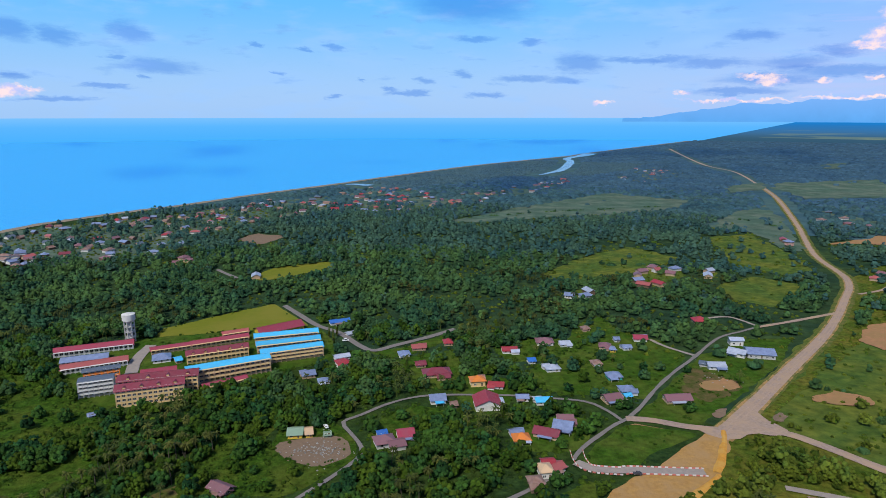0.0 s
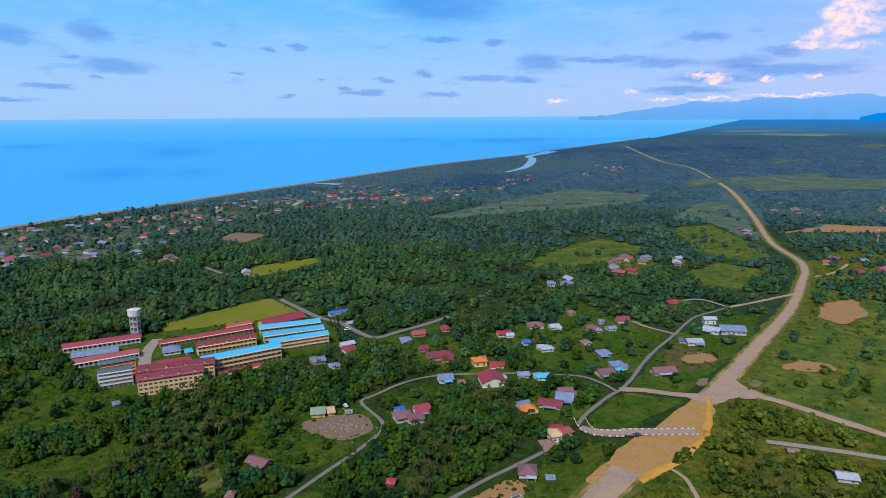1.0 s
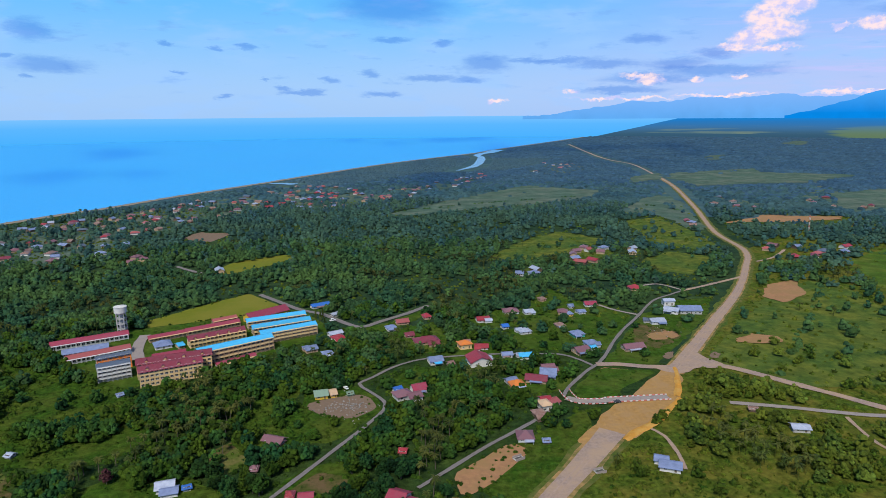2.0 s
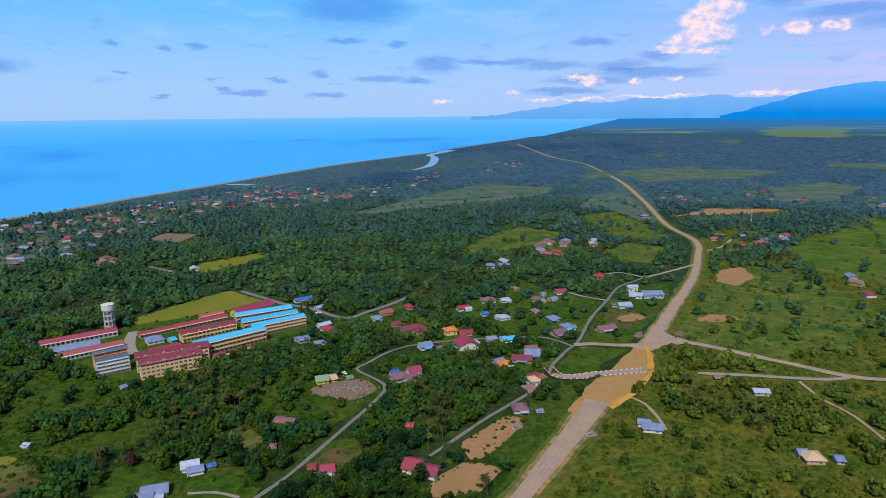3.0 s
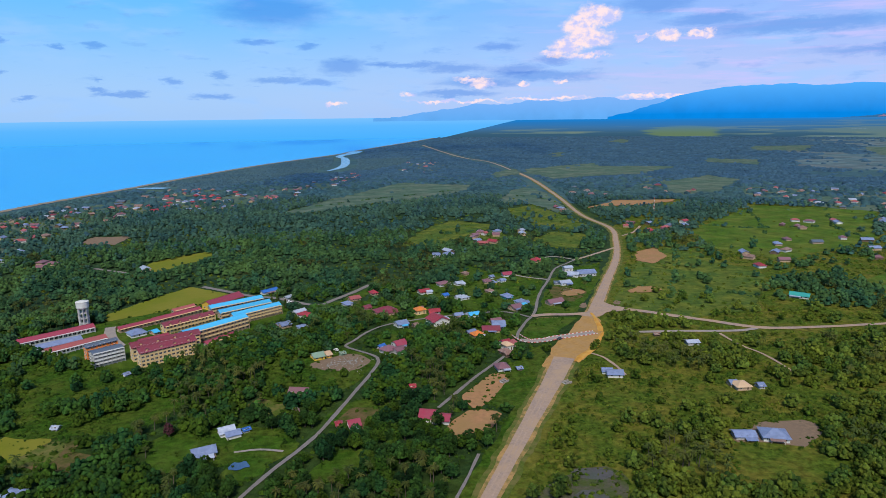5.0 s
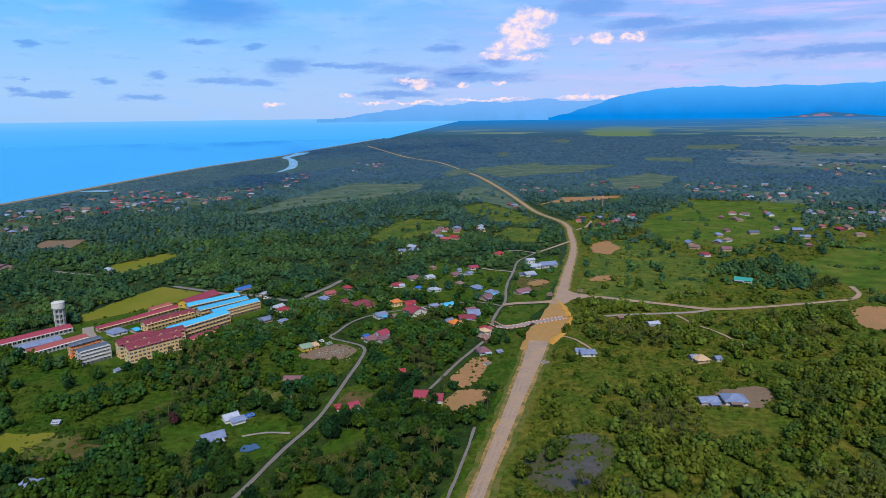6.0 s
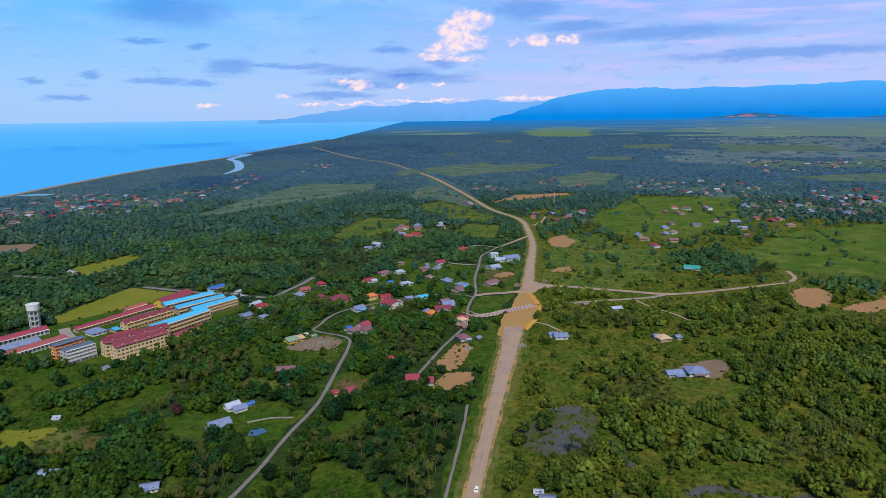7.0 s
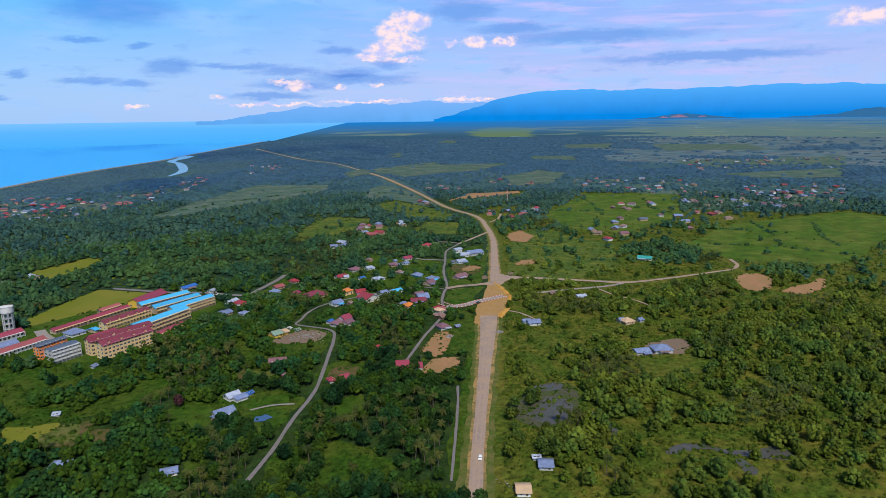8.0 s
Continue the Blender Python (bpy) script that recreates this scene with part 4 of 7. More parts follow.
field("bare_yard", [(146.5, 366.3), (163.4, 402.2), (186.4, 381.7), (186.5, 366.2), (154.2, 346.7)], DRYGRASS, 0.13, "worn dry grass yard with rubbish heaps", "yard", 4.0, bushes=0.12)
field("bare_scrape", [(164.7, 381.7), (182.5, 385.2), (185.3, 371.3), (165.6, 362.2), (159.3, 367.9)], SOIL, 0.13, "scraped bare earth in the yard", "yard", 9.0)
field("bare_yard", [(101.3, 323.6), (123.5, 315.8), (109.4, 300.8), (97, 297.9), (95.9, 309.7)], SOIL, 0.13, "scraped ochre earth beside the lane", "yard")
field("verge_field", [(67.5, 281.8), (76.7, 297.9), (101, 322.3), (129.1, 314.6), (136.2, 309.6), (106.7, 292.3), (90.5, 275.7), (76.6, 274.2)], GRASS, 0.1, "rough grass plot beside the causeway", "field")
field("verge_field", [(233, 412.1), (287.2, 469.9), (339.8, 520.1), (330.5, 497.4), (239.5, 392.6), (203.9, 366.2), (189.9, 366.2)], GRASS, 0.09, "grass bank beside the gravel road", "field")
field("meadow", [(-38.8, 325.7), (-16.3, 346.1), (20.7, 327.6), (4.8, 314.7), (-12.8, 298), (-23.7, 289.7), (-36.7, 292.4)], ROUGH_GRASS, 0.1, "grassy clearing around a house", bushes=0.35)
field("meadow", [(-87.5, 286), (-88.4, 317.3), (-77, 336), (-56.9, 321.1), (-45.5, 300.9), (-42.2, 284.4), (-58.8, 267.1), (-71, 252.9), (-90.9, 252.9), (-93.1, 276.8)], ROUGH_GRASS, 0.08, "rough grass clearing beside the lane", bushes=0.3)
field("rubble_ground", [(-86.6, 295.2), (-83.5, 303.8), (-66.5, 306.8), (-55.1, 309.8), (-48.4, 300.9), (-45.3, 287), (-60.8, 277.8), (-79.1, 286)], BROWN, 0.15, "bare grey-brown ground strewn with pale rubble", "yard", 1.5)
field("meadow", [(-58.3, 431.6), (-34.4, 436.1), (7, 470.2), (2.5, 451.3), (-33, 417.5)], GRASS, 0.09, "grass clearing with a dry patch along the road", bushes=0.05)
field("meadow", [(-35.7, 402.4), (-21.5, 422.8), (6.4, 433.8), (13.6, 402.3), (5.5, 366.4), (-8.4, 366.4)], GRASS, 0.09, "house yards in the trees", "yard", bushes=0.35)
field("meadow", [(5.5, 366.4), (17, 392.7), (42.1, 383.6), (42.9, 358.3), (33.7, 332.4), (14.7, 335.9)], GRASS, 0.09, "house yard along the lane", "yard", bushes=0.35)
field("meadow", [(34.6, 309.7), (51.9, 325.6), (72, 332.4), (86.3, 325.6), (66.9, 292.4), (47.1, 292.4), (33.4, 298)], GRASS, 0.09, "house yard under trees", "yard", bushes=0.35)
field("meadow", [(-4.6, 205.9), (21.6, 235.8), (43.4, 249.1), (71.3, 267.4), (68.3, 250), (35.7, 213.3), (14.5, 188), (-3.1, 193.4)], ROUGH_GRASS, 0.09, "grass slope beside the road works", bushes=0.02)
field("bare_plot", [(-15.0, 213.5), (5.6, 227.9), (19.5, 238.8), (26.8, 227.9), (14.8, 216.2), (0.1, 202.1), (-13.8, 194.6)], SOIL, 0.16, "bare ochre soil plot", "field", 0.7, bushes=0.0)
field("bare_plot", [(-32.7, 187.6), (-14.9, 197.1), (-0.6, 186.2), (-9.1, 177.8), (-18.0, 169.2), (-34.0, 166.4), (-41.4, 176.3)], SOIL, 0.16, "bare ochre soil plot with low stubble", "field", 0.7, bushes=0.0)
field("verge_field", [(-82.1, 101.1), (-25.4, 154.8), (36.3, 218.9), (34.5, 205.3), (-25.1, 144.6), (-97.1, 70.8), (-102.8, 75.2)], ROUGH_GRASS, 0.11, "rough grass beside the gravel road", "field", bushes=0.02)
field("meadow", [(-209.5, 259.3), (-181.4, 283.4), (-159.5, 286.2), (-165.2, 271.4), (-179.8, 256.3), (-206.5, 246.8)], ROUGH_GRASS, 0.09, "long grass clearing between tree rows", bushes=0.02)
field("plot", [(-246.7, 272.4), (-231.4, 260.1), (-226.8, 253), (-236.8, 242.6)], DRYGRASS, 0.1, "yellow-green paddy corner")
field("plot", [(-235.9, 239.7), (-227.7, 247.7), (-211.9, 248.4), (-218, 226.8), (-229.7, 221)], DRYGRASS, 0.1, "scrubby dry ground", bushes=0.1)
field("meadow", [(-185.9, 226.1), (-171.6, 237.9), (-153.3, 238), (-134, 230.4), (-115, 213.5), (-110.3, 194.2), (-124.9, 184), (-160.6, 194.8)], ROUGH_GRASS, 0.09, "grass yard round two zinc-roofed houses", "yard", bushes=0.35)
field("plot", [(-133.5, 251.7), (-119, 266.4), (-105.4, 258), (-111.9, 238.7), (-125.9, 233.8)], DRYGRASS, 0.1, "dry grass clearing", bushes=0.05)
field("meadow", [(-94.3, 221.2), (-77.2, 233.2), (-53.5, 230.5), (-54.7, 209.1), (-76, 199), (-91.2, 207.9)], ROUGH_GRASS, 0.1, "grass yard of a small red-roofed house", "yard", bushes=0.03)
field("meadow", [(-100.1, 184.2), (-82, 177.5), (-93.4, 157.4), (-107.6, 162.7)], ROUGH_GRASS, 0.1, "small bright green clearing among palms")
field("meadow", [(-304.4, 412.6), (-274.8, 402.6), (-231.3, 366.6), (-203.5, 329.1), (-216.6, 309.9), (-238.8, 316.1)], ROUGH_GRASS, 0.07, "low green scrub and creepers", "scrub", bushes=0.92)
field("meadow", [(-134, 312.9), (-107.7, 325.7), (-88.9, 325.7), (-92.3, 303.8), (-98.5, 276.8), (-117.4, 276.8)], ROUGH_GRASS, 0.07, "low green scrub and creepers", "scrub", bushes=0.92)
field("meadow", [(-250.2, 363.9), (-215.8, 355.3), (-195.3, 332.9), (-215.2, 303.2), (-252.3, 302.8)], ROUGH_GRASS, 0.07, "low green scrub and creepers", "scrub", bushes=0.92)
field("meadow", [(-240.5, 237), (-215.3, 236), (-199.2, 219.7), (-209.4, 206), (-231.9, 223.4)], DRYGRASS, 0.08, "dry grass among bushes", bushes=0.15)
field("meadow", [(-127, 149.3), (-118.4, 135.7), (-111.8, 99.5), (-130.8, 96.6), (-150.2, 111.5)], ROUGH_GRASS, 0.07, "grass under palms", bushes=0.3)
field("bare_plot", [(332.7, 479.7), (372.9, 494.2), (365, 456), (328.6, 431.2), (302.1, 435.3)], SOIL, 0.14, "square bare soil plot in the pasture", "field", 1.0)
field("bare_plot", [(340.1, 170.8), (364.2, 172.9), (375.2, 160.6), (363.2, 144.4), (336.3, 130.3), (308.9, 129.5), (304.5, 143.4)], SOIL, 0.14, "bare earth clearing beside the road", "field", 2.5)
field("bare_plot", [(321.9, 118.0), (351.1, 117.1), (379.4, 113.1), (399.9, 117.2), (398.7, 106.9), (362.2, 97.0), (328.0, 98.2)], SOIL, 0.14, "strip of bare earth behind a clump of trees", "field", 2.5)
field("paddy", [(455.3, 290.1), (624.3, 324.6), (891.4, 261.8), (853.7, 157.1), (485.9, 117.9), (434.7, 176), (411.7, 211.6)], PADDY, 0.1, "flat bright green paddy fields", bushes=0.01)
field("paddy", [(498.9, 568.2), (779.3, 708.2), (916, 582.2), (668.5, 419.7), (459.9, 381.4), (436.2, 456.7)], PADDY, 0.1, "bright green pasture around farmhouses", bushes=0.02)
field("meadow", [(178.7, 325.2), (314.9, 454.2), (424.5, 515.2), (388.6, 406.4), (383.6, 341.7), (278.6, 263.9), (219.1, 269.9)], GRASS_MID, 0.1, "light green meadow dotted with shrubs", bushes=0.22)
field("dry_field", [(604.1, 869.6), (714.5, 834.2), (700, 800), (580, 806), (500, 812)], SOIL, 0.12, "tawny dry field beside the road", "field")
field("far_meadow", [(750.1, 1472.4), (1037.2, 1577.4), (1263.3, 1409.7), (996.3, 1277.4), (749.8, 1299)], GRASS, 0.1, "pale green open meadow in the distance", bushes=0.005)
field("far_meadow", [(901.9, 1083.1), (1135.2, 1163.6), (1109.2, 1036), (864.3, 875.2), (825.3, 963.8)], GRASS, 0.1, "pale green open meadow in the distance", bushes=0.005)
field("far_meadow", [(800.5, 1567.3), (1155.2, 1663.8), (903.7, 1294), (723.5, 1276.6)], GRASS, 0.1, "pale green open meadow in the distance", bushes=0.01)
field("far_meadow", [(1366.3, 733.7), (1766.9, 572.3), (1471.4, 467.5), (1321.9, 612.9)], GRASS, 0.1, "pale green field in the distance", bushes=0.01)
field("far_meadow", [(2151.1, 2934.6), (2460.5, 3213.4), (2404.8, 3027.7), (2117.4, 2709.6)], DRYGRASS, 0.1, "yellow-green field far off", bushes=0.0)
field("far_meadow", [(2383.9, 2148.3), (2672.9, 2035.8), (2263.7, 1741.3), (2113.9, 1892.5)], GRASS, 0.1, "flat pale green fields far off", bushes=0.0)
field("far_meadow", [(1582.3, 1632.9), (1701.5, 1493.8), (1532.6, 1340.5), (1465.8, 1503.1)], GRASS, 0.1, "pale green field between far woods", bushes=0.0)
field("far_meadow", [(1301.1, 2200.1), (1399.9, 2231.2), (1244.5, 1999.9), (1201.3, 2019.5)], GRASS, 0.1, "small pale green field between far woods", bushes=0.0)
field("far_meadow", [(661.5, 1501.1), (791.8, 1580.9), (728.2, 1433.8), (611.8, 1368.6)], GRASS, 0.1, "pale green field beside the road", bushes=0.02)
field("far_meadow", [(2697.8, 1829.3), (2960.0, 1440.5), (2568.6, 1134.6), (2222.4, 1423.2)], GRASS, 0.1, "flat fields far off", bushes=0.0)
field("swamp_ground", [(-32.2, 109.9), (-9.6, 118.3), (14, 118.9), (18.6, 105.6), (2.4, 87.2), (-18.6, 76.2), (-36, 78.9), (-39.2, 95.8)], MUD, 0.09, "dark muddy swamp ground", "swamp", 7.0, bushes=0.35)
for n_, pts_ in enumerate(([(-29.5, 99.8), (-8.4, 104), (4, 98.8), (-1.3, 85.9), (-16.4, 78.2), (-30.7, 78.3), (-30.1, 88.8)], [(-2.8, 125.2), (11.6, 118.9), (16.1, 107.6), (5.5, 106.5), (-3, 115.9)], [(5.8, 80.4), (-0.6, 65.9), (-7.5, 50.2), (-12.9, 51), (-6.3, 66.7)],
                           [(-3.5, 31.1), (11, 22.9), (19.2, 5.7), (42.9, -0.4), (37.9, -12.7), (32.6, -11.5), (11.8, 1.7), (6.3, 14.5), (-5.7, 26.7)], [(9.7, 0.6), (12.7, -2.9), (8.3, -10), (3.6, -6.4)])):
    field("swamp_pool", pts_, SWAMP, 0.2, "still dark swamp pool reflecting the sky", "pool", 7.0, bushes=0.4)
field("farm_yard", [(88.1, 112.4), (118.7, 118.9), (143.9, 111.5), (139.4, 97.3), (109.4, 90.8), (93.2, 101.2)], BROWN, 0.13, "trodden brown earth yard round a white house", "yard")
field("meadow", [(87.9, 110.1), (117.6, 92.8), (117.4, 69.6), (90, 64.5), (64.1, 84.8)], ROUGH_GRASS, 0.1, "bright grass in front of a white house", "yard")
field("meadow", [(62.1, 198.4), (97, 186.4), (59.5, 132.5), (30.1, 111.4), (6.4, 129.9)], ROUGH_GRASS, 0.1, "open rough pasture", bushes=0.3)

field("meadow", [(-259.7, 372.1), (-217.8, 360.4), (-178, 308.9), (-157.3, 270.2), (-198.9, 249.1), (-238.4, 258.9), (-253.7, 268.6)], ROUGH_GRASS, 0.07, "low green scrub and long grass", "scrub", bushes=0.92)
field("meadow", [(-127.2, 301.9), (-103.4, 312.3), (-84.2, 288.6), (-93.5, 252.9), (-114.6, 245.9), (-123.6, 269.3)], ROUGH_GRASS, 0.07, "low green scrub beside the lane", "scrub", bushes=0.5)
GLADES = []
for words, mt, low, pts_ in (
    ("long grass meadow between palm rows", ROUGH_GRASS, 0.03, [(-211.2, 248.1), (-198.7, 262.8), (-178.7, 284.2), (-167.9, 279.0), (-165.8, 268.9), (-176.8, 251.3), (-188.7, 249.0), (-202.4, 245.5)]),
    ("low green scrub and creepers near the school", ROUGH_GRASS, 0.45, [(-246.4, 359.6), (-233.5, 353.0), (-214.7, 336.8), (-202.9, 322.1), (-210.2, 307.1), (-225.6, 300.5), (-241.0, 302.6), (-250.7, 307.3)]),
    ("yellow-green paddy plot edged by scrub", LAWN, 0.03, [(-254.3, 263.3), (-248.0, 271.6), (-232.9, 261.8), (-227.2, 253.8), (-235.1, 245.5), (-243.8, 233.5), (-256.1, 241.3)]),
    ("rough brownish grass beside the paddy plot", VERGE, 0.2, [(-243.8, 233.5), (-235.1, 245.5), (-226.3, 253.1), (-219.0, 243.8), (-224.6, 228.1), (-235.5, 229.1)]),
    ("small grass clearing among bushes", ROUGH_GRASS, 0.05, [(-258.5, 211.7), (-253.6, 212.2), (-250.1, 200.2), (-255.0, 189.7), (-260.1, 191.9)]),
    ("grass yard beside the zinc-roofed house", GRASS, 0.05, [(-177.9, 231.2), (-159.6, 224.1), (-159.3, 208.6), (-169.4, 195.6), (-182.6, 193.8), (-187.2, 199.1)]),
    ("small grass clearing beside a zinc-roofed hut", GRASS, 0.03, [(-189.2, 169.5), (-182.9, 167.8), (-184.1, 155.7), (-193.0, 154.2)]),
    ("mown grass along the drive", GRASS, 0.02, [(-143.5, 209.2), (-131.1, 216.1), (-118.2, 207.2), (-121.6, 194.2), (-135.8, 198.9), (-143.9, 198.5)]),
    ("mown grass round the tarpaulin", GRASS, 0.05, [(-151.1, 187.3), (-139.3, 191.0), (-125.8, 188.4), (-131.2, 177.1), (-146.0, 170.0), (-153.2, 173.0)]),
    ("bright green glade among palms", GRASS, 0.02, [(-97.7, 179.6), (-87.6, 178.9), (-86.6, 168.2), (-98.6, 156.2), (-114.8, 159.7), (-115.0, 166.7)]),
    ("bright green grass beside the lane", GRASS, 0.03, [(-178.6, 124.3), (-169.1, 127.5), (-155.9, 118.7), (-166.6, 114.2)]),
    ("low tangled creepers beside the lane", ROUGH_GRASS, 0.95, [(-164.5, 135.6), (-151.1, 150.6), (-140.5, 150.1), (-136.7, 138.3), (-145.1, 126.7), (-157.4, 124.7)]),
    ("dry grass yard of the red-roofed hut", DRYGRASS, 0.05, [(-91.4, 209.8), (-77.5, 226.3), (-59.9, 218.7), (-65.8, 206.4), (-83.2, 193.9)]),
    ("worn brownish grass between palms", VERGE, 0.12, [(-126.4, 244.4), (-116.9, 260.3), (-107.3, 257.1), (-111.5, 240.9), (-123.1, 228.2)])):
    GLADES.append((np.array(pts_), low))
    patch("glade", pts_, {GRASS: WEST_GRASS, ROUGH_GRASS: WEST_ROUGH}.get(mt, mt), 0.2 + 0.002 * len(GLADES), words, "field", 2.0, 3.0)
WOODS += [np.array(p) for p in (
    [(148.4, 107.9), (271.1, 109), (346.3, 68.4), (303.5, 6.7), (69.8, -57.2), (17.6, -17.2), (59.1, 27.2), (82.9, 60.2)],
    [(193.2, 181.4), (263.7, 190.2), (318.2, 183.7), (300.9, 155.4), (212.7, 119.2), (161.1, 143.5)],
    [(166, 307.8), (196, 250), (217.3, 204.5), (176.9, 175), (135.4, 180.9), (109.8, 228.8)],
    [(44.6, 138.2), (119.7, 152.6), (87.9, 110.1), (61.4, 86.9), (71.9, 64.1), (47.8, 21.2), (5.3, 40.2), (7.1, 83.5)],
    [(-38.2, 80.6), (-5, 76.9), (-13.8, 35.9), (-42.9, 20.2), (-76.3, 45.8)],
    [(350.3, 316.7), (434.3, 330), (441.2, 260.5), (395, 208.8), (321.9, 246.6)],
    [(447.1, 637), (593, 656.3), (476.4, 470.4), (369.1, 398.9), (364.5, 462.7), (378.5, 567.7)],
    [(371.9, 180), (447.6, 181.9), (444.3, 136.8), (385, 119.2), (330, 119), (334, 128.6), (367, 145), (378, 162)],
    [(252.7, 165.1), (284.2, 176.8), (322.0, 175.6), (326.4, 160.5), (285.5, 135.9), (259.3, 136.3), (248.2, 146.1)],
    [(469.6, 597.5), (574.2, 603.5), (502.9, 496.6), (393.6, 446.6), (387.5, 489.4)],
)]

MANGROVES = [np.array(p) for p in (
    [(-177.8, 1563.1), (-99.5, 1794.0), (54.9, 2008.3), (255.8, 2332.0), (391.1, 2414.8), (464, 2400), (414, 2145), (277, 1792), (151.8, 1694.5), (10.2, 1532.5), (-81.6, 1465.2), (-153.1, 1449.4)],
    [(306.0, 1768.7), (478.2, 2330.9), (586.0, 2599.6), (762.3, 2776.3), (1028.7, 3264.6), (1135.7, 3263.9), (775.6, 2329.5), (530.6, 1893.0), (392.6, 1730.2)])]

# belts of trees round the school and between the yards
BELTS = [np.array(p) for p in (
    [(-241.4, 291.7), (-228.8, 298.7), (-201.9, 292.6), (-178.4, 303.1), (-188.1, 329.1), (-173.5, 339.2), (-144.9, 353.8), (-121.4, 363.5), (-71.5, 369.3), (-35.5, 354.6), (-48.6, 318.2), (-80.7, 314.4), (-110.5, 313.7), (-119.6, 272.7), (-140.7, 263.4), (-161.9, 271.9), (-174.3, 283.1), (-193.8, 269.7), (-216.1, 271.6)],
    [(-185, 266.2), (-170.8, 271.6), (-134.3, 268.7), (-129.5, 247), (-141.7, 236.5), (-154.4, 229.9), (-172, 232.5), (-182.5, 251.4)],
    [(-237.8, 210.7), (-217.8, 208.9), (-206.1, 221.5), (-181.4, 218.8), (-171.9, 204.3), (-174.8, 192.9), (-160.3, 177), (-237, 207.1)],
    [(-125.6, 257.4), (-108.8, 266.7), (-92.3, 245.6), (-100.7, 204.2), (-111.2, 199.5), (-121.2, 161.6), (-131.5, 165.6), (-122, 187.2), (-115.8, 207.2), (-127.8, 229.6)],
    [(-75.8, 224.1), (-50.7, 227.4), (-52.3, 200.9), (-47, 179.9), (-44, 156.4), (-57.1, 136.4), (-87.9, 148.5), (-81.1, 176.4), (-78.7, 192.5), (-72.5, 205.7)],
    [(-35.5, 390.5), (-5.3, 412.3), (7.9, 381.5), (3.3, 344.9), (-24.3, 343)], [(-6.2, 325.9), (40.9, 346.6), (42.9, 315.4), (18.7, 250.5), (-11.5, 228.2), (-38.2, 217.7), (-39.5, 257.8), (-21.5, 286.4)],
    [(-328.9, 455.1), (-295.1, 460.8), (-252.3, 384.6), (-215, 346.9), (-256, 375.7), (-300.2, 400.7)],
)]


def inside(pts, X, Y):
    """Which of the places lie inside the polygon."""
    r = np.zeros(len(X), bool)
    n = len(pts)
    for i in range(n):
        (x1, y1), (x2, y2) = pts[i], pts[(i + 1) % n]
        if y1 == y2:
            continue
        r ^= ((y1 > Y) != (y2 > Y)) & (X < (x2 - x1) * (Y - y1) / (y2 - y1) + x1)
    return r


def near_line(pts, X, Y, dist):
    """Which of the places lie within dist of the line."""
    r = np.zeros(len(X), bool)
    for (x1, y1), (x2, y2) in zip(pts, pts[1:]):
        dx, dy = x2 - x1, y2 - y1
        t = np.clip(((X - x1) * dx + (Y - y1) * dy) / (dx * dx + dy * dy), 0, 1)
        r |= (X - x1 - t * dx) ** 2 + (Y - y1 - t * dy) ** 2 < dist * dist
    return r

# ---- building kit ----
FOOT = []  # footprints that trees keep off


def box(bm, x0, y0, z0, x1, y1, z1):
    vs = [bm.verts.new(p) for p in ((x0, y0, z0), (x1, y0, z0), (x1, y1, z0), (x0, y1, z0), (x0, y0, z1), (x1, y0, z1), (x1, y1, z1), (x0, y1, z1))]
    for f in ((0, 3, 2, 1), (4, 5, 6, 7), (0, 1, 5, 4), (1, 2, 6, 5), (2, 3, 7, 6), (3, 0, 4, 7)):
        bm.faces.new([vs[i] for i in f])
    return bm


def slab(bm, quad, t=0.15):
    """A sheet with thickness t below the quad."""
    top = [bm.verts.new(p) for p in quad]
    low = [bm.verts.new((p[0], p[1], p[2] - t)) for p in quad]
    n = len(quad)
    bm.faces.new(top)
    bm.faces.new(low[::-1])
    for i in range(n):
        bm.faces.new((top[i], low[i], low[(i + 1) % n], top[(i + 1) % n]))


def roof_mesh(kind, L, D, z, rise, over=0.7, off=0.0):
    """A gable (ridge along x), hip or lean-to roof over L x D with its eaves at z."""
    bm = bmesh.new()
    x, y = L / 2 + over, D / 2 + over
    e = z - rise * over / (D / 2)
    if kind == "gable":
        slab(bm, [(-x, -y, e), (x, -y, e), (x, 0, z + rise), (-x, 0, z + rise)])
        slab(bm, [(x, y, e), (-x, y, e), (-x, 0, z + rise), (x, 0, z + rise)])
        for s in (-1, 1):
            box(bm, s * (x - 0.12) - 0.06, -0.12, z + rise - 0.5, s * (x - 0.12) + 0.06, 0.12, z + rise - 0.02)
        box(bm, -x, -0.18, z + rise - 0.02, x, 0.18, z + rise + 0.1)
    elif kind == "hip":
        r = max(0.3, L / 2 - D / 2)
        slab(bm, [(-x, -y, e), (x, -y, e), (r, 0, z + rise), (-r, 0, z + rise)])
        slab(bm, [(x, y, e), (-x, y, e), (-r, 0, z + rise), (r, 0, z + rise)])
        slab(bm, [(x, -y, e), (x, y, e), (r, 0, z + rise)])
        slab(bm, [(-x, y, e), (-x, -y, e), (-r, 0, z + rise)])
        box(bm, -r, -0.15, z + rise - 0.02, r, 0.15, z + rise + 0.1)
    else:
        slab(bm, [(-x, -y, z), (x, -y, z), (x, y, z + rise), (-x, y, z + rise)])
    return bm


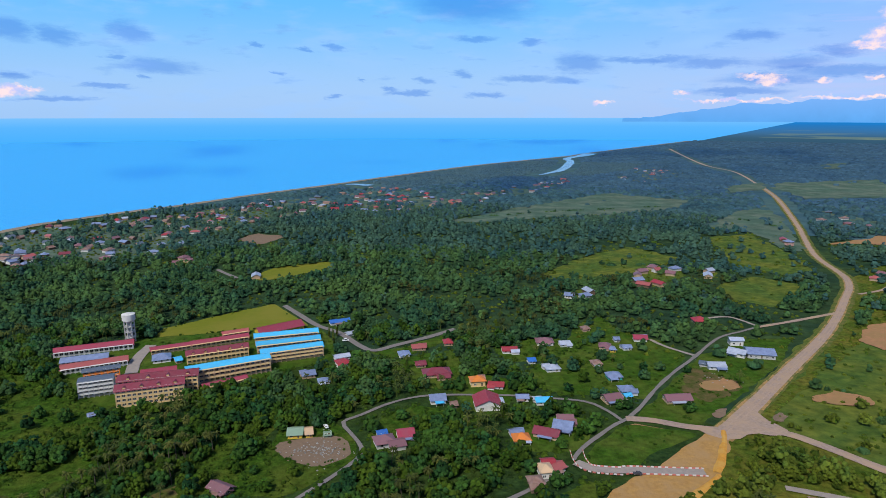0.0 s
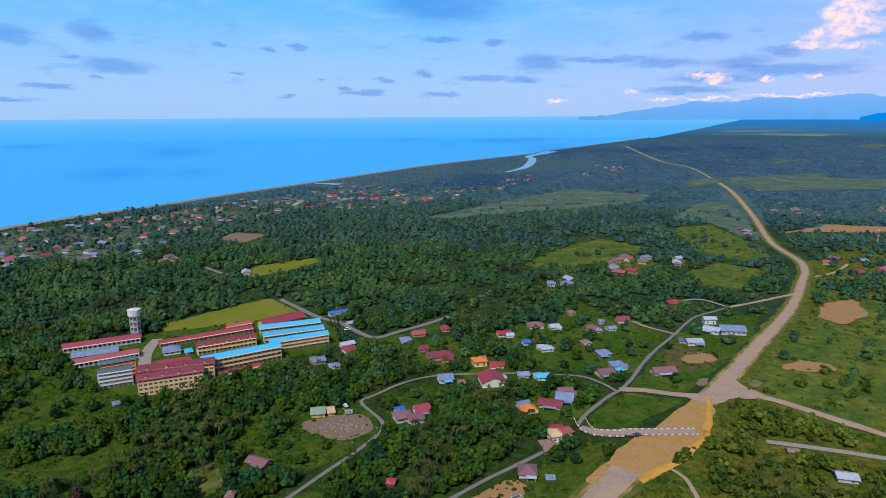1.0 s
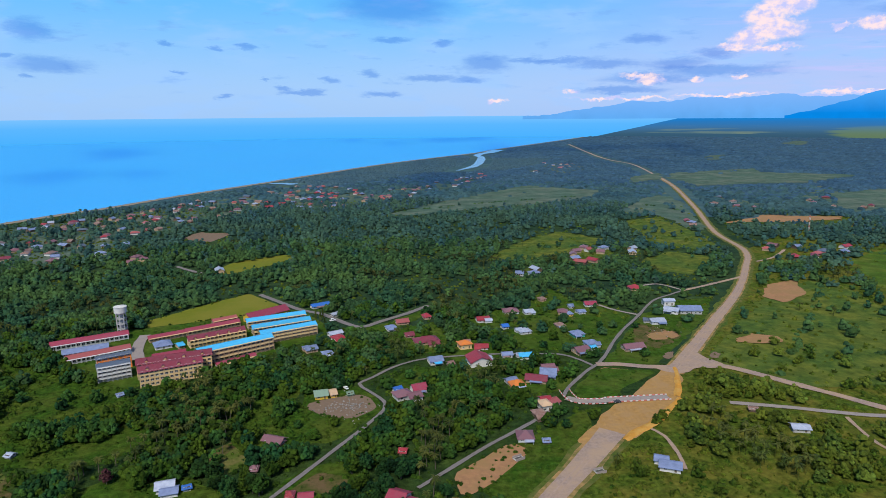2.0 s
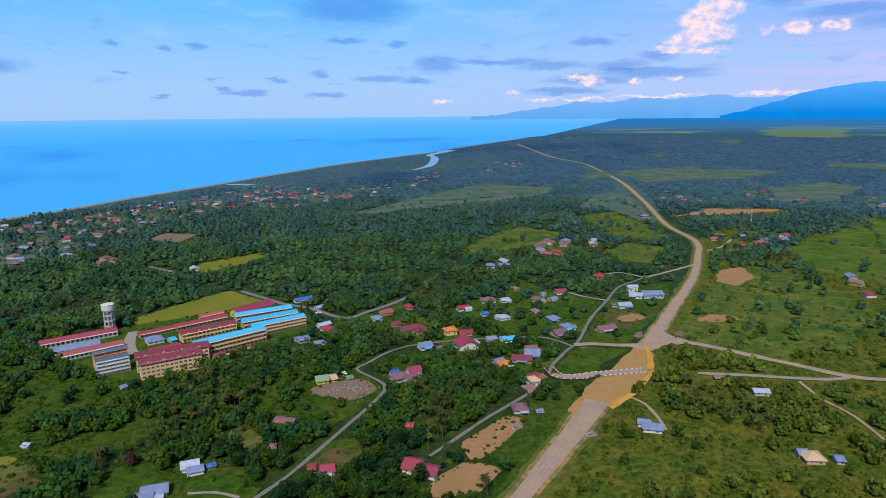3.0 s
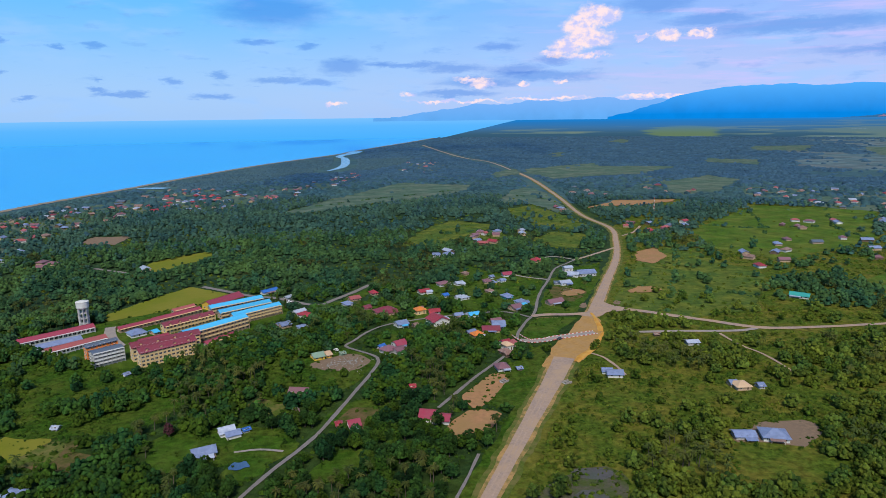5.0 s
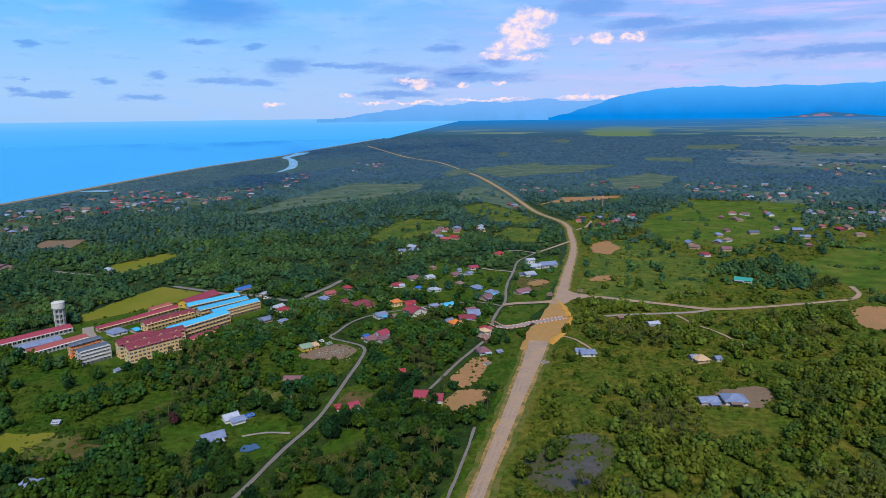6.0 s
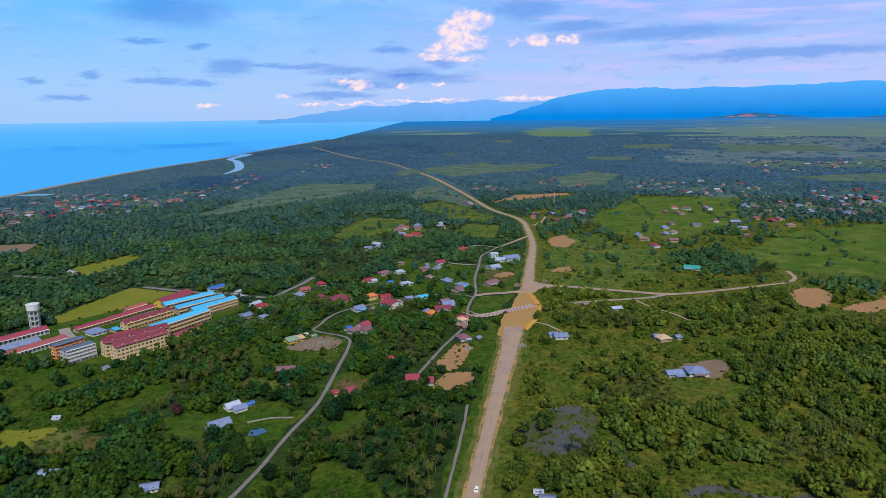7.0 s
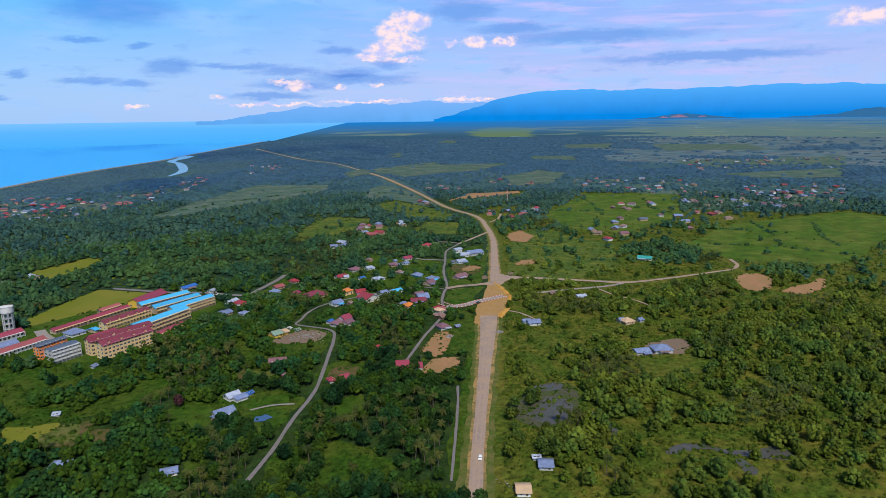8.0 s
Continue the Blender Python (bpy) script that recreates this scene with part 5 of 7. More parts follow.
def body_mesh(L, D, h, rise, kind):
    """Walls, closed up to the roof."""
    bm = bmesh.new()
    x, y = L / 2, D / 2
    box(bm, -x, -y, 0, x, y, h)
    if kind == "gable":
        for s in (-1, 1):
            p = [(s * x, -y, h), (s * x, y, h), (s * x, 0, h + rise * 0.94)]
            q = [(s * (x - 0.2), *v[1:]) for v in p]
            a, b = [bm.verts.new(v) for v in p], [bm.verts.new(v) for v in q]
            bm.faces.new(a if s > 0 else a[::-1])
            bm.faces.new(b[::-1] if s > 0 else b)
    elif kind == "lean":
        for s in (-1, 1):
            bm.faces.new([bm.verts.new(v) for v in [(s * x, -y, h), (s * x, y, h), (s * x, y, h + rise * 0.96)]])
        bm.faces.new([bm.verts.new(v) for v in [(x, y, h), (-x, y, h), (-x, y, h + rise * 0.96), (x, y, h + rise * 0.96)]])
    box(bm, -x - 0.15, -y - 0.15, 0, x + 0.15, y + 0.15, 0.35)
    return bm


WINDOWS = {}


def shared(key, make, material):
    """One mesh shared by alike pieces."""
    if key not in WINDOWS:
        bm = make()
        me = bpy.data.meshes.new(str(key[0]))
        bm.to_mesh(me)
        bm.free()
        me.materials.append(material)
        WINDOWS[key] = me
    return WINDOWS[key]


def frame_mesh(w, h):
    bm = bmesh.new()
    box(bm, -w / 2 - 0.1, -0.09, -0.1, w / 2 + 0.1, 0.02, 0)
    box(bm, -w / 2 - 0.1, -0.06, h, w / 2 + 0.1, 0.02, h + 0.1)
    for x in (-w / 2 - 0.05, 0, w / 2 + 0.05):
        box(bm, x - 0.05, -0.06, 0, x + 0.05, 0.02, h)
    return bm


def window(parent, x, y, z, turn, w=1.3, h=1.1, frame_mat=None):
    ob = new("window", shared(("window", w, h), lambda: frame_mesh(w, h), frame_mat or W_WHITE))
    ob.parent, ob.matrix_basis = parent, pose(x, y, z, 0, 0, turn)
    g = new("pane", shared(("pane", w, h), lambda: box(bmesh.new(), -w / 2, -0.02, 0, w / 2, 0.02, h), GLASS_DARK))
    g.parent = ob
    return ob


def door(parent, x, y, z, turn, mat, w=1.0, h=2.05):
    ob = new("door", shared(("door", w, h, mat.name), lambda: box(box(bmesh.new(), -w / 2, -0.05, 0, w / 2, 0.03, h), w * 0.28, -0.1, h * 0.45, w * 0.36, -0.05, h * 0.5), mat))
    ob.parent, ob.matrix_basis = parent, pose(x, y, z, 0, 0, turn)
    return ob


def stand(name, ax, ay, bx, by, depth, z=0.0, veiled=False):
    """An Empty at the middle of a footprint whose front runs from a to b. Returns it and the front's length."""
    L = math.hypot(bx - ax, by - ay)
    nx, ny = -(by - ay) / L, (bx - ax) / L
    ob = new(name)
    ob.empty_display_size = 1.0
    cx, cy = (ax + bx) / 2 + nx * depth / 2, (ay + by) / 2 + ny * depth / 2
    ob.matrix_basis = pose(cx, cy, z, 0, 0, math.degrees(math.atan2(by - ay, bx - ax)))
    FOOT.append((cx, cy, max(L, depth) / 2 + 4.0, L, depth, math.atan2(by - ay, bx - ax), veiled))
    return ob, L


def house(label, ax, ay, bx, by, depth, roof_mat, wall_mat=None, kind="gable", h=3.2, rise=1.8, porch=None, wing=None, stilts=0.0, group="village houses", name="house", over=0.8, L_min=0.0, category="house"):
    """A village house: body, roof, windows, door, and as given a lean-to porch and a wing."""
    wall_mat = wall_mat or W_WHITE
    h, depth = h * 0.8, depth * 0.86
    ob, L = stand(name, ax, ay, bx, by, depth)
    L = max(3.0, L * 0.95 - 2 * over)
    tagged(ob, label, category, group)
    s = stilts
    b = part("wall", body_mesh(L, depth, h, rise, kind), wall_mat, ob)
    b.location.z = s
    r = part("roof", roof_mesh(kind, L, depth, h, rise, over), roof_mat, ob)
    r.location.z = s
    if s:
        for i in range(4):
            for j in (-1, 1):
                x = -L / 2 + 0.3 + (L - 0.6) * i / 3
                part("post", box(bmesh.new(), x - 0.14, j * (depth / 2 - 0.3) - 0.14, 0, x + 0.14, j * (depth / 2 - 0.3) + 0.14, s), W_WOOD, ob)
    dice = random.Random(label)
    if not (porch or wing) and name == "house" and L > 5.5:
        pick, near_mat = dice.random(), dice.choice((roof_mat, R_GREY, R_RUST, R_WHITE))
        if pick < 0.45:
            wing = (L * dice.uniform(0.4, 0.6), depth * dice.uniform(0.5, 0.7), roof_mat if pick < 0.3 else near_mat, L * dice.choice((-0.35, 0.35)), depth * dice.choice((-0.5, 0.45)))
        elif pick < 0.85:
            porch = (dice.uniform(2.2, 3.4), near_mat, dice.choice((-1, 0, 1)))
    n = max(2, int(L / 3.2))
    mid = n // 2
    for i in range(n):
        x = -L / 2 + L * (i + 0.5) / n
        if i == mid:
            door(ob, x, -depth / 2 - 0.02, s + 0.35 * (s == 0), 0, W_WOOD)
        else:
            window(ob, x, -depth / 2 - 0.02, s + 1.1, 0)
    for sgn, turn in ((-1, -90), (1, 90)):
        for y in (-depth / 4, depth / 4):
            window(ob, sgn * (L / 2 + 0.02), y, s + 1.1, turn)
    if porch:
        pd, pm, side = porch
        p = part("porch_roof", roof_mesh("lean", L * 0.55, pd, h - 0.75, 0.5, 0.3), pm, ob, "lean-to porch roof")
        p.location = (L * 0.2 * side, -depth / 2 - pd / 2, s)
        for i in (-1, 1):
            part("post", box(bmesh.new(), L * 0.2 * side + i * L * 0.25 - 0.08, -depth / 2 - pd + 0.1, 0, L * 0.2 * side + i * L * 0.25 + 0.08, -depth / 2 - pd + 0.26, s + h - 0.7), W_WHITE, ob)
    if wing:
        wl, wd, wm, wx, wy = wing
        w = part("wing_wall", body_mesh(wl, wd, h * 0.85, rise * 0.7, "gable"), wall_mat, ob)
        w.location = (wx, wy, s)
        w = part("wing_roof", roof_mesh("gable", wl, wd, h * 0.85, rise * 0.7, 0.6), wm, ob)
        w.location = (wx, wy, s)
    return ob


def block(label, ax, ay, bx, by, depth, storeys, bays, roof_mat, wall_mat, band_mat, kind="gable", sh=3.2, rise=2.4, style="corridor", name="school_block", over=0.9, dormers=0, group="school buildings", pillar_mat=None):
    """A school building: storeys with bands, pillars between the bays, a window in each bay, a roof."""
    ob, L = stand(name, ax, ay, bx, by, depth, veiled=True)
    tagged(ob, label, "building", group)
    H = storeys * sh
    part("wall", body_mesh(L, depth, H, rise, kind), wall_mat, ob)
    if kind == "flat":
        bm = box(bmesh.new(), -L / 2 - 0.3, -depth / 2 - 0.3, H, L / 2 + 0.3, depth / 2 + 0.3, H + 0.35)
        part("roof", bm, roof_mat, ob)
    else:
        part("roof", roof_mesh(kind, L, depth, H, rise, over), roof_mat, ob)
    deep = 1.5 if style == "corridor" else 0.25
    for k in range(storeys):
        z = k * sh
        if k:
            part("floor_slab", box(bmesh.new(), -L / 2, -depth / 2 - deep, z - 0.2, L / 2, -depth / 2 - 0.003, z + 0.1), band_mat, ob)
            if style == "corridor":
                part("parapet", box(bmesh.new(), -L / 2, -depth / 2 - deep, z + 0.103, L / 2, -depth / 2 - deep + 0.15, z + 1.05), band_mat, ob)
        w = L / bays
        for i in range(bays):
            x = -L / 2 + w * (i + 0.5)
            window(ob, x, -depth / 2 - 0.02, z + 1.15, 0, round(w * 0.62, 1), 1.5)
        for sgn, turn in ((-1, -90), (1, 90)):
            for y in (-depth / 4, depth / 4):
                window(ob, sgn * (L / 2 + 0.02), y, z + 1.15, turn, 1.6, 1.4)
    for i in range(bays + 1):
        x = -L / 2 + L * i / bays
        part("pillar", box(bmesh.new(), x - 0.2, -depth / 2 - deep - 0.06, 0, x + 0.2, -depth / 2 - deep + 0.3, H - 0.1), pillar_mat or wall_mat, ob)
    if style == "corridor":
        part("eave_slab", box(bmesh.new(), -L / 2, -depth / 2 - deep - 0.08, H - 0.1, L / 2, -depth / 2 - 0.003, H + 0.05), band_mat, ob)
    for i in range(dormers):
        x = -L / 2 + L * (i + 0.5) / dormers
        d = part("dormer", box(bmesh.new(), x - 0.8, -depth / 2 + 0.6, H + 0.2, x + 0.8, -depth / 2 + 2.6, H + 1.35), W_CREAM, ob, "small cream dormer")
        part("dormer_roof", roof_mesh("gable", 2.0, 1.8, 0, 0.6, 0.2), roof_mat, d).matrix_basis = pose(x, -depth / 2 + 1.5, H + 1.3, 0, 0, 90)
    return ob


# ---- school ----
block("cream four-storey school block with maroon sheet roof", -188.3, 341, -153.8, 353, 9, 4, 13, R_MAROON, W_CREAM, W_CREAM, sh=2.65, rise=2.2, style="flat", dormers=4)
block("cream four-storey rear school block with maroon roof", -193.7, 354.5, -150.5, 365.7, 9, 4, 15, R_MAROON, W_CREAM, W_CREAM, sh=2.65, rise=2.2, style="flat", dormers=4)
block("grey four-storey hostel block with dark slate-blue roof", -217.2, 353.8, -199.5, 360.9, 9, 4, 7, R_SLATE, W_GREY, W_WHITE, sh=2.45, rise=1.0, over=0.4)
block("orange-painted stair block behind the grey hostel", -222.7, 369.9, -204.5, 378.4, 6, 4, 6, R_SLATE, W_ORANGE, W_ORANGE, sh=2.5, rise=0.9, style="flat")
block("long three-storey classroom block with bright blue roof", -159.4, 372.4, -114, 395.7, 9, 3, 16, R_BLUE, W_TAN, W_CREAM, sh=3.0, rise=2.2)
block("two-storey classroom block with bright blue roof", -122.8, 407.4, -84.3, 422.9, 8, 3, 13, R_BLUE, W_TAN, W_CREAM, sh=2.5, rise=2.0)
block("two-storey classroom block with blue roof", -131.6, 427.3, -89.8, 441.9, 8, 2, 13, R_BLUE, W_TAN, W_CREAM, sh=2.8, rise=2.0)
block("classroom block with blue roof beside the red hall", -138.1, 444.3, -94.5, 457.5, 8, 2, 13, R_BLUE, W_TAN, W_CREAM, sh=2.8, rise=2.0)
block("red-roofed assembly hall with a yellow gable", -136.9, 455.1, -109, 475.6, 13, 1, 8, R_CRIMSON, W_YELLOW, W_YELLOW, sh=5.0, rise=3.0, style="flat")
block("cream two-storey block with arches and maroon roof", -173.5, 407.4, -137, 424, 9, 2, 14, R_MAROON, W_CREAM, W_CREAM, sh=3.0, rise=2.2, dormers=5)
block("long low red-roofed covered walkway", -206, 425.2, -182.4, 436.2, 6, 1, 9, R_CRIMSON, W_TAN, W_CREAM, sh=3.0, rise=1.6)
block("long low red-roofed classroom row", -181.5, 436.2, -145.9, 453.9, 7, 1, 12, R_CRIMSON, W_TAN, W_CREAM, sh=3.2, rise=1.8)
block("low red-roofed store row", -166.3, 458.8, -150.1, 467.7, 6, 1, 5, R_SALMON, W_TAN, W_CREAM, sh=3.0, rise=1.4)
house("bluish zinc-roofed canteen in the school yard", -198.1, 407.4, -186, 412.5, 13, R_GREY, W_WHITE, "hip", 3.4, 2.6, group="school buildings")
house("small bright blue-roofed shed in the yard", -182, 407.4, -177.4, 410.5, 9, R_BLUE, W_TAN, "gable", 3.0, 1.2, group="school buildings")
block("long red-roofed single-storey school row", -270.9, 418.8, -224.6, 437.4, 9, 1, 16, R_CRIMSON, W_WHITE, W_WHITE, sh=3.6, rise=2.2)
block("low zinc-roofed hall between red roofs", -256.6, 402.5, -230.6, 412.5, 10, 1, 9, R_GREY, W_WHITE, W_WHITE, sh=3.2, rise=1.6, style="flat")
block("long red-roofed workshop row", -248.8, 389.2, -213.7, 406.5, 9, 1, 14, R_SALMON, W_WHITE, W_WHITE, sh=3.4, rise=2.0)
block("red-roofed wing beside the rear block", -189.2, 375, -170.7, 381.9, 8, 2, 7, R_CRIMSON, W_CREAM, W_CREAM, sh=3.0, rise=2.0, style="flat")
block("low red-roofed row below the long block", -145.8, 363.2, -123.9, 377.5, 6, 1, 9, R_CRIMSON, W_TAN, W_CREAM, sh=2.8, rise=1.4)
house("tiny blue-roofed pavilion on the lawn", -197.4, 328.5, -195.3, 329.8, 3, R_GREY, W_WHITE, "gable", 2.4, 0.8, group="school buildings", name="pavilion")


def water_tower(x, y):
    ob = tagged(new("water_tower"), "tall white concrete water tower on slender columns", "water tower")
    ob.matrix_basis = pose(x, y, 0)
    FOOT.append((x, y, 8, 8, 8, 0, True))

    def tube(r0, r1, z0, z1, seg=28):
        bm = bmesh.new()
        a = [bm.verts.new((r0 * math.cos(2 * math.pi * k / seg), r0 * math.sin(2 * math.pi * k / seg), z0)) for k in range(seg)]
        b = [bm.verts.new((r1 * math.cos(2 * math.pi * k / seg), r1 * math.sin(2 * math.pi * k / seg), z1)) for k in range(seg)]
        for k in range(seg):
            bm.faces.new((a[k], a[(k + 1) % seg], b[(k + 1) % seg], b[k]))
        bm.faces.new(a[::-1])
        bm.faces.new(b)
        return bm

    part("tank", tube(4.6, 4.6, 17.5, 22.0), W_WHITE, ob)
    part("tank_base", tube(3.4, 4.6, 16.2, 17.5), W_WHITE, ob)
    part("tank_roof", tube(4.8, 0.6, 22.0, 23.0), W_WHITE, ob)
    for k in range(8):
        a = 2 * math.pi * k / 8
        part("column", box(bmesh.new(), -0.3, -0.3, 0, 0.3, 0.3, 17), W_GREY, ob).matrix_basis = pose(3.6 * math.cos(a), 3.6 * math.sin(a), 0, 0, 0, math.degrees(a))
    for z in (4.2, 8.4, 12.6):
        bm = tube(3.8, 3.8, z, z + 0.5)
        part("ring_beam", bm, W_GREY, ob)
    part("stair_core", tube(0.9, 0.9, 0, 16.5, 12), W_GREY, ob)


water_tower(-232.4, 450.3)

# ---- village houses near the lanes ----
house("large crimson-roofed hall with a white gable end", 33.2, 336.6, 31.8, 353.0, 16.5, R_RED, W_WHITE, "gable", 4.8, 3.0)
house("orange-roofed house with upper floor", 16.8, 369.7, 27.4, 371.4, 9, R_ORANGE, W_CREAM, "hip", 5.2, 1.8)
house("low red-roofed annex beside the orange roof", 27.2, 368, 37.9, 366.4, 7, R_RED, W_WHITE, "gable", 2.8, 1.6)
house("wide mauve-roofed house among trees", -13.1, 382.7, 6.5, 386.3, 12, R_MAROON, W_TAN, "hip", 3.4, 2.4, wing=(8, 7, R_MAROON, 3, -7))
house("pale blue-roofed house by the lane", -8, 345.3, 2.6, 346.8, 10, R_GREY, W_WHITE, "gable", 3.6, 1.8, porch=(3.0, R_BLUE, 0.3))
house("rusty-roofed shack by the lane", 4.2, 340.2, 9.1, 341.6, 6, R_RUST, W_WOOD, "gable", 2.8, 1.2)
house("mauve-roofed house with several gables", -34.3, 294.1, -23.2, 298, 10, R_MAUVE, W_GREY, "hip", 4.0, 2.2, wing=(8, 8, R_MAUVE, 5, -5))
house("crimson-roofed house wing behind the mauve roof", -23.7, 302, -13.9, 304.4, 10, R_CRIMSON, W_WHITE, "gable", 3.6, 2.2)
house("deep blue-roofed shed beside the mauve house", -34.7, 306.1, -28.7, 308.5, 5, R_DBLUE, W_GREY, "gable", 2.8, 1.0)
house("pale green-roofed building with yellow walls", -82, 305, -72.9, 306.2, 10, R_GREEN, W_YELLOW, "gable", 3.2, 1.7, name="hall", porch=None)
house("pale tan-roofed end of the yellow building", -72.6, 306.2, -67.8, 307.4, 9, R_CREAM, W_YELLOW, "gable", 3.0, 1.4, name="hall")
house("small green shed at the rubble ground", -62.3, 306.8, -58.9, 307.4, 4, R_GREEN, R_GREEN, "gable", 2.2, 0.8, name="shed")
house("orange-roofed house in the trees", 35.9, 299.7, 46, 300.8, 8, R_ORANGE, W_TAN, "hip", 3.2, 2.0)
house("zinc-roofed shed beside the orange roof", 34.9, 306.7, 43.4, 308.5, 6, R_GREY, W_GREY, "gable", 2.8, 1.0)
house("long mauve-roofed house with zinc centre", 46.4, 308.5, 60.2, 302.6, 9, R_MAROON, W_TAN, "gable", 3.2, 2.0)
house("big bluish zinc roof between mauve roofs", 57.7, 313.4, 68.7, 309.7, 11, R_GREY, W_GREY, "gable", 3.8, 2.2)
house("mauve-roofed rear house in the village", 62, 321, 72.2, 321, 9, R_MAUVE, W_TAN, "gable", 3.2, 1.8)
house("pale orange-roofed two-storey house at the corner", 44.7, 267.1, 52, 268, 9, R_CREAM, W_WHITE, "hip", 5.2, 1.6, wing=(6, 6, R_RED, 3, 6))
house("brown-roofed house at the lane corner", 39.1, 258.5, 47, 259.8, 9, R_RUST, W_WOOD, "hip", 3.4, 1.8)
house("long salmon-roofed row behind the corner house", 51.3, 270.4, 59, 275.7, 7, R_SALMON, W_WHITE, "gable", 3.0, 1.4)
house("white house with mauve hip roof by the lane", 22.1, 237.2, 31.7, 235.7, 10, R_MAUVE, W_WHITE, "hip", 3.2, 2.2)
house("small grey shed below the white house", 34.9, 233.2, 38.6, 232.9, 4, R_GREY, W_WOOD, "gable", 2.2, 0.8, name="shed")
house("pale blue-roofed house along the lane", 53.6, 344.5, 64.6, 345.3, 7, R_BLUE, W_WHITE, "gable", 3.2, 1.4)
house("small zinc-roofed house along the lane", 42.7, 349.8, 51.3, 349.8, 6, R_GREY, W_WHITE, "gable", 3.0, 1.2)
house("mauve-roofed bungalow on open ground", 130.1, 345.9, 147.2, 347.4, 9, R_MAUVE, W_TAN, "gable", 3.2, 2.0, porch=(2.5, R_WHITE, -0.3))
house("mauve-roofed house beside the lane", 94.9, 345.2, 106.6, 348.2, 10, R_MAUVE, W_TAN, "gable", 3.4, 2.0)
house("bluish zinc-roofed house behind the mauve roof", 107.2, 359, 117.7, 359.8, 9, R_GREY, W_WHITE, "hip", 3.4, 1.8)
house("small bright blue porch roof", 107.7, 352, 113.2, 353.5, 5, R_BLUE, W_WHITE, "gable", 2.8, 1.0)
house("white flat-gabled workshop with zinc roofs", 199.3, 424.8, 209.7, 416.3, 10, R_WHITE, W_WHITE, "gable", 4.2, 1.6)
house("grey zinc-roofed depot in the village", 210.7, 418.4, 230.6, 414.2, 16, R_GREY, W_GREY, "gable", 4.5, 2.2, name="depot")
house("white two-storey tower house beside the depot", 209.6, 442.8, 220.7, 441.6, 8, R_WHITE, W_WHITE, "gable", 5.5, 1.2)
house("white and grey roofed house by the lane", 175.4, 397.3, 188.5, 396.4, 10, R_WHITE, W_WHITE, "gable", 3.4, 1.6)
house("long dark zinc lean-to", 171.7, 404.1, 180.4, 400.2, 7, R_SLATE, W_GREY, "gable", 2.8, 1.0, name="shed")
house("bright red-roofed house at the track's end", 202.8, 491.8, 215.1, 491.7, 11, R_RED, W_TAN, "hip", 3.4, 2.6)
house("dusty rose-roofed house in the meadow", 67.9, 442.9, 82, 442.9, 11, R_MAUVE, W_WHITE, "hip", 3.4, 2.0)
house("pale blue-roofed house in the meadow", 84.7, 439.4, 94, 440.6, 8, R_WHITE, W_WHITE, "gable", 3.0, 1.4)
house("red-roofed house at the wood's edge", 41.5, 426, 53.6, 427.1, 9, R_RED, W_WHITE, "gable", 3.2, 1.6)
house("blue-roofed cottage beside the lane", 57.5, 407.2, 63.8, 408.2, 7, R_DBLUE, W_WHITE, "gable", 3.0, 1.2)
house("bluish white-roofed house in the meadow", 67.5, 392.7, 78.2, 394.6, 9, R_WHITE, W_WHITE, "hip", 3.2, 1.6)
house("rusty-roofed cottage on the grass", 100.1, 402.2, 107.9, 403.2, 8, R_RUST, W_TAN, "hip", 3.0, 1.6)
house("rusty-roofed hut on the grass", 108.5, 474, 115.9, 475.3, 7, R_RUST, W_TAN, "hip", 3.0, 1.4)
house("mauve-roofed house on the green", 111.9, 436, 121.1, 433.7, 9, R_MAUVE, W_TAN, "hip", 3.2, 1.8)
house("zinc-roofed yellow house on the green", 118.3, 429.2, 124, 429.2, 7, R_GREY, W_YELLOW, "hip", 3.0, 1.4)
house("red-roofed house with wings near the palms", 141.6, 451.2, 153, 450, 9, R_CRIMSON, W_WHITE, "gable", 3.2, 1.8)
house("small zinc-roofed cottage in the village", 128.9, 432.6, 136.5, 433.7, 6, R_GREY, W_WHITE, "gable", 2.8, 1.2)
house("green-walled zinc-roofed house in the village", 104.7, 379.9, 115.3, 380.8, 9, R_GREY, R_TEAL, "hip", 3.4, 2.0)
house("zinc cottage by the trees", 126.6, 450, 132, 450, 6, R_GREY, W_WHITE, "gable", 2.8, 1.2)
house("pale blue-roofed house off the school road", -31.1, 418.6, -22.2, 420.7, 8, R_GREY, W_WHITE, "hip", 3.2, 1.6)
house("faded red-roofed house off the school road", -22.7, 431.6, -11.4, 433.8, 8, R_SALMON, W_TAN, "gable", 3.0, 1.6)
house("bright red-roofed house by the trees", 0.4, 441.8, 7.8, 443, 9, R_RED, W_TAN, "hip", 3.2, 2.0)
house("maroon-roofed cottage under trees", -18.6, 400.4, -10.7, 402.3, 7, R_MAROON, W_TAN, "gable", 2.8, 1.4)
house("red-roofed shop house near the school gate", -70.3, 400.4, -61.2, 405.3, 10, R_RED, W_WHITE, "hip", 3.4, 2.0)
house("pale blue-roofed house near the school gate", -74.6, 412.4, -63.6, 417.6, 7, R_WHITE, W_WHITE, "gable", 3.0, 1.2)
house("bright blue-roofed gatehouse in the village", -91.2, 487.8, -74.5, 494.9, 7, R_DBLUE, W_WHITE, "gable", 3.0, 1.4)
house("white-roofed long shed by the road", -73.2, 461.3, -66.2, 466.3, 6, R_WHITE, W_WHITE, "gable", 2.8, 1.0, name="shed")
house("zinc-roofed house under the school trees", -90.8, 381.9, -81.4, 385.5, 9, R_GREY, W_TAN, "gable", 3.2, 1.6)
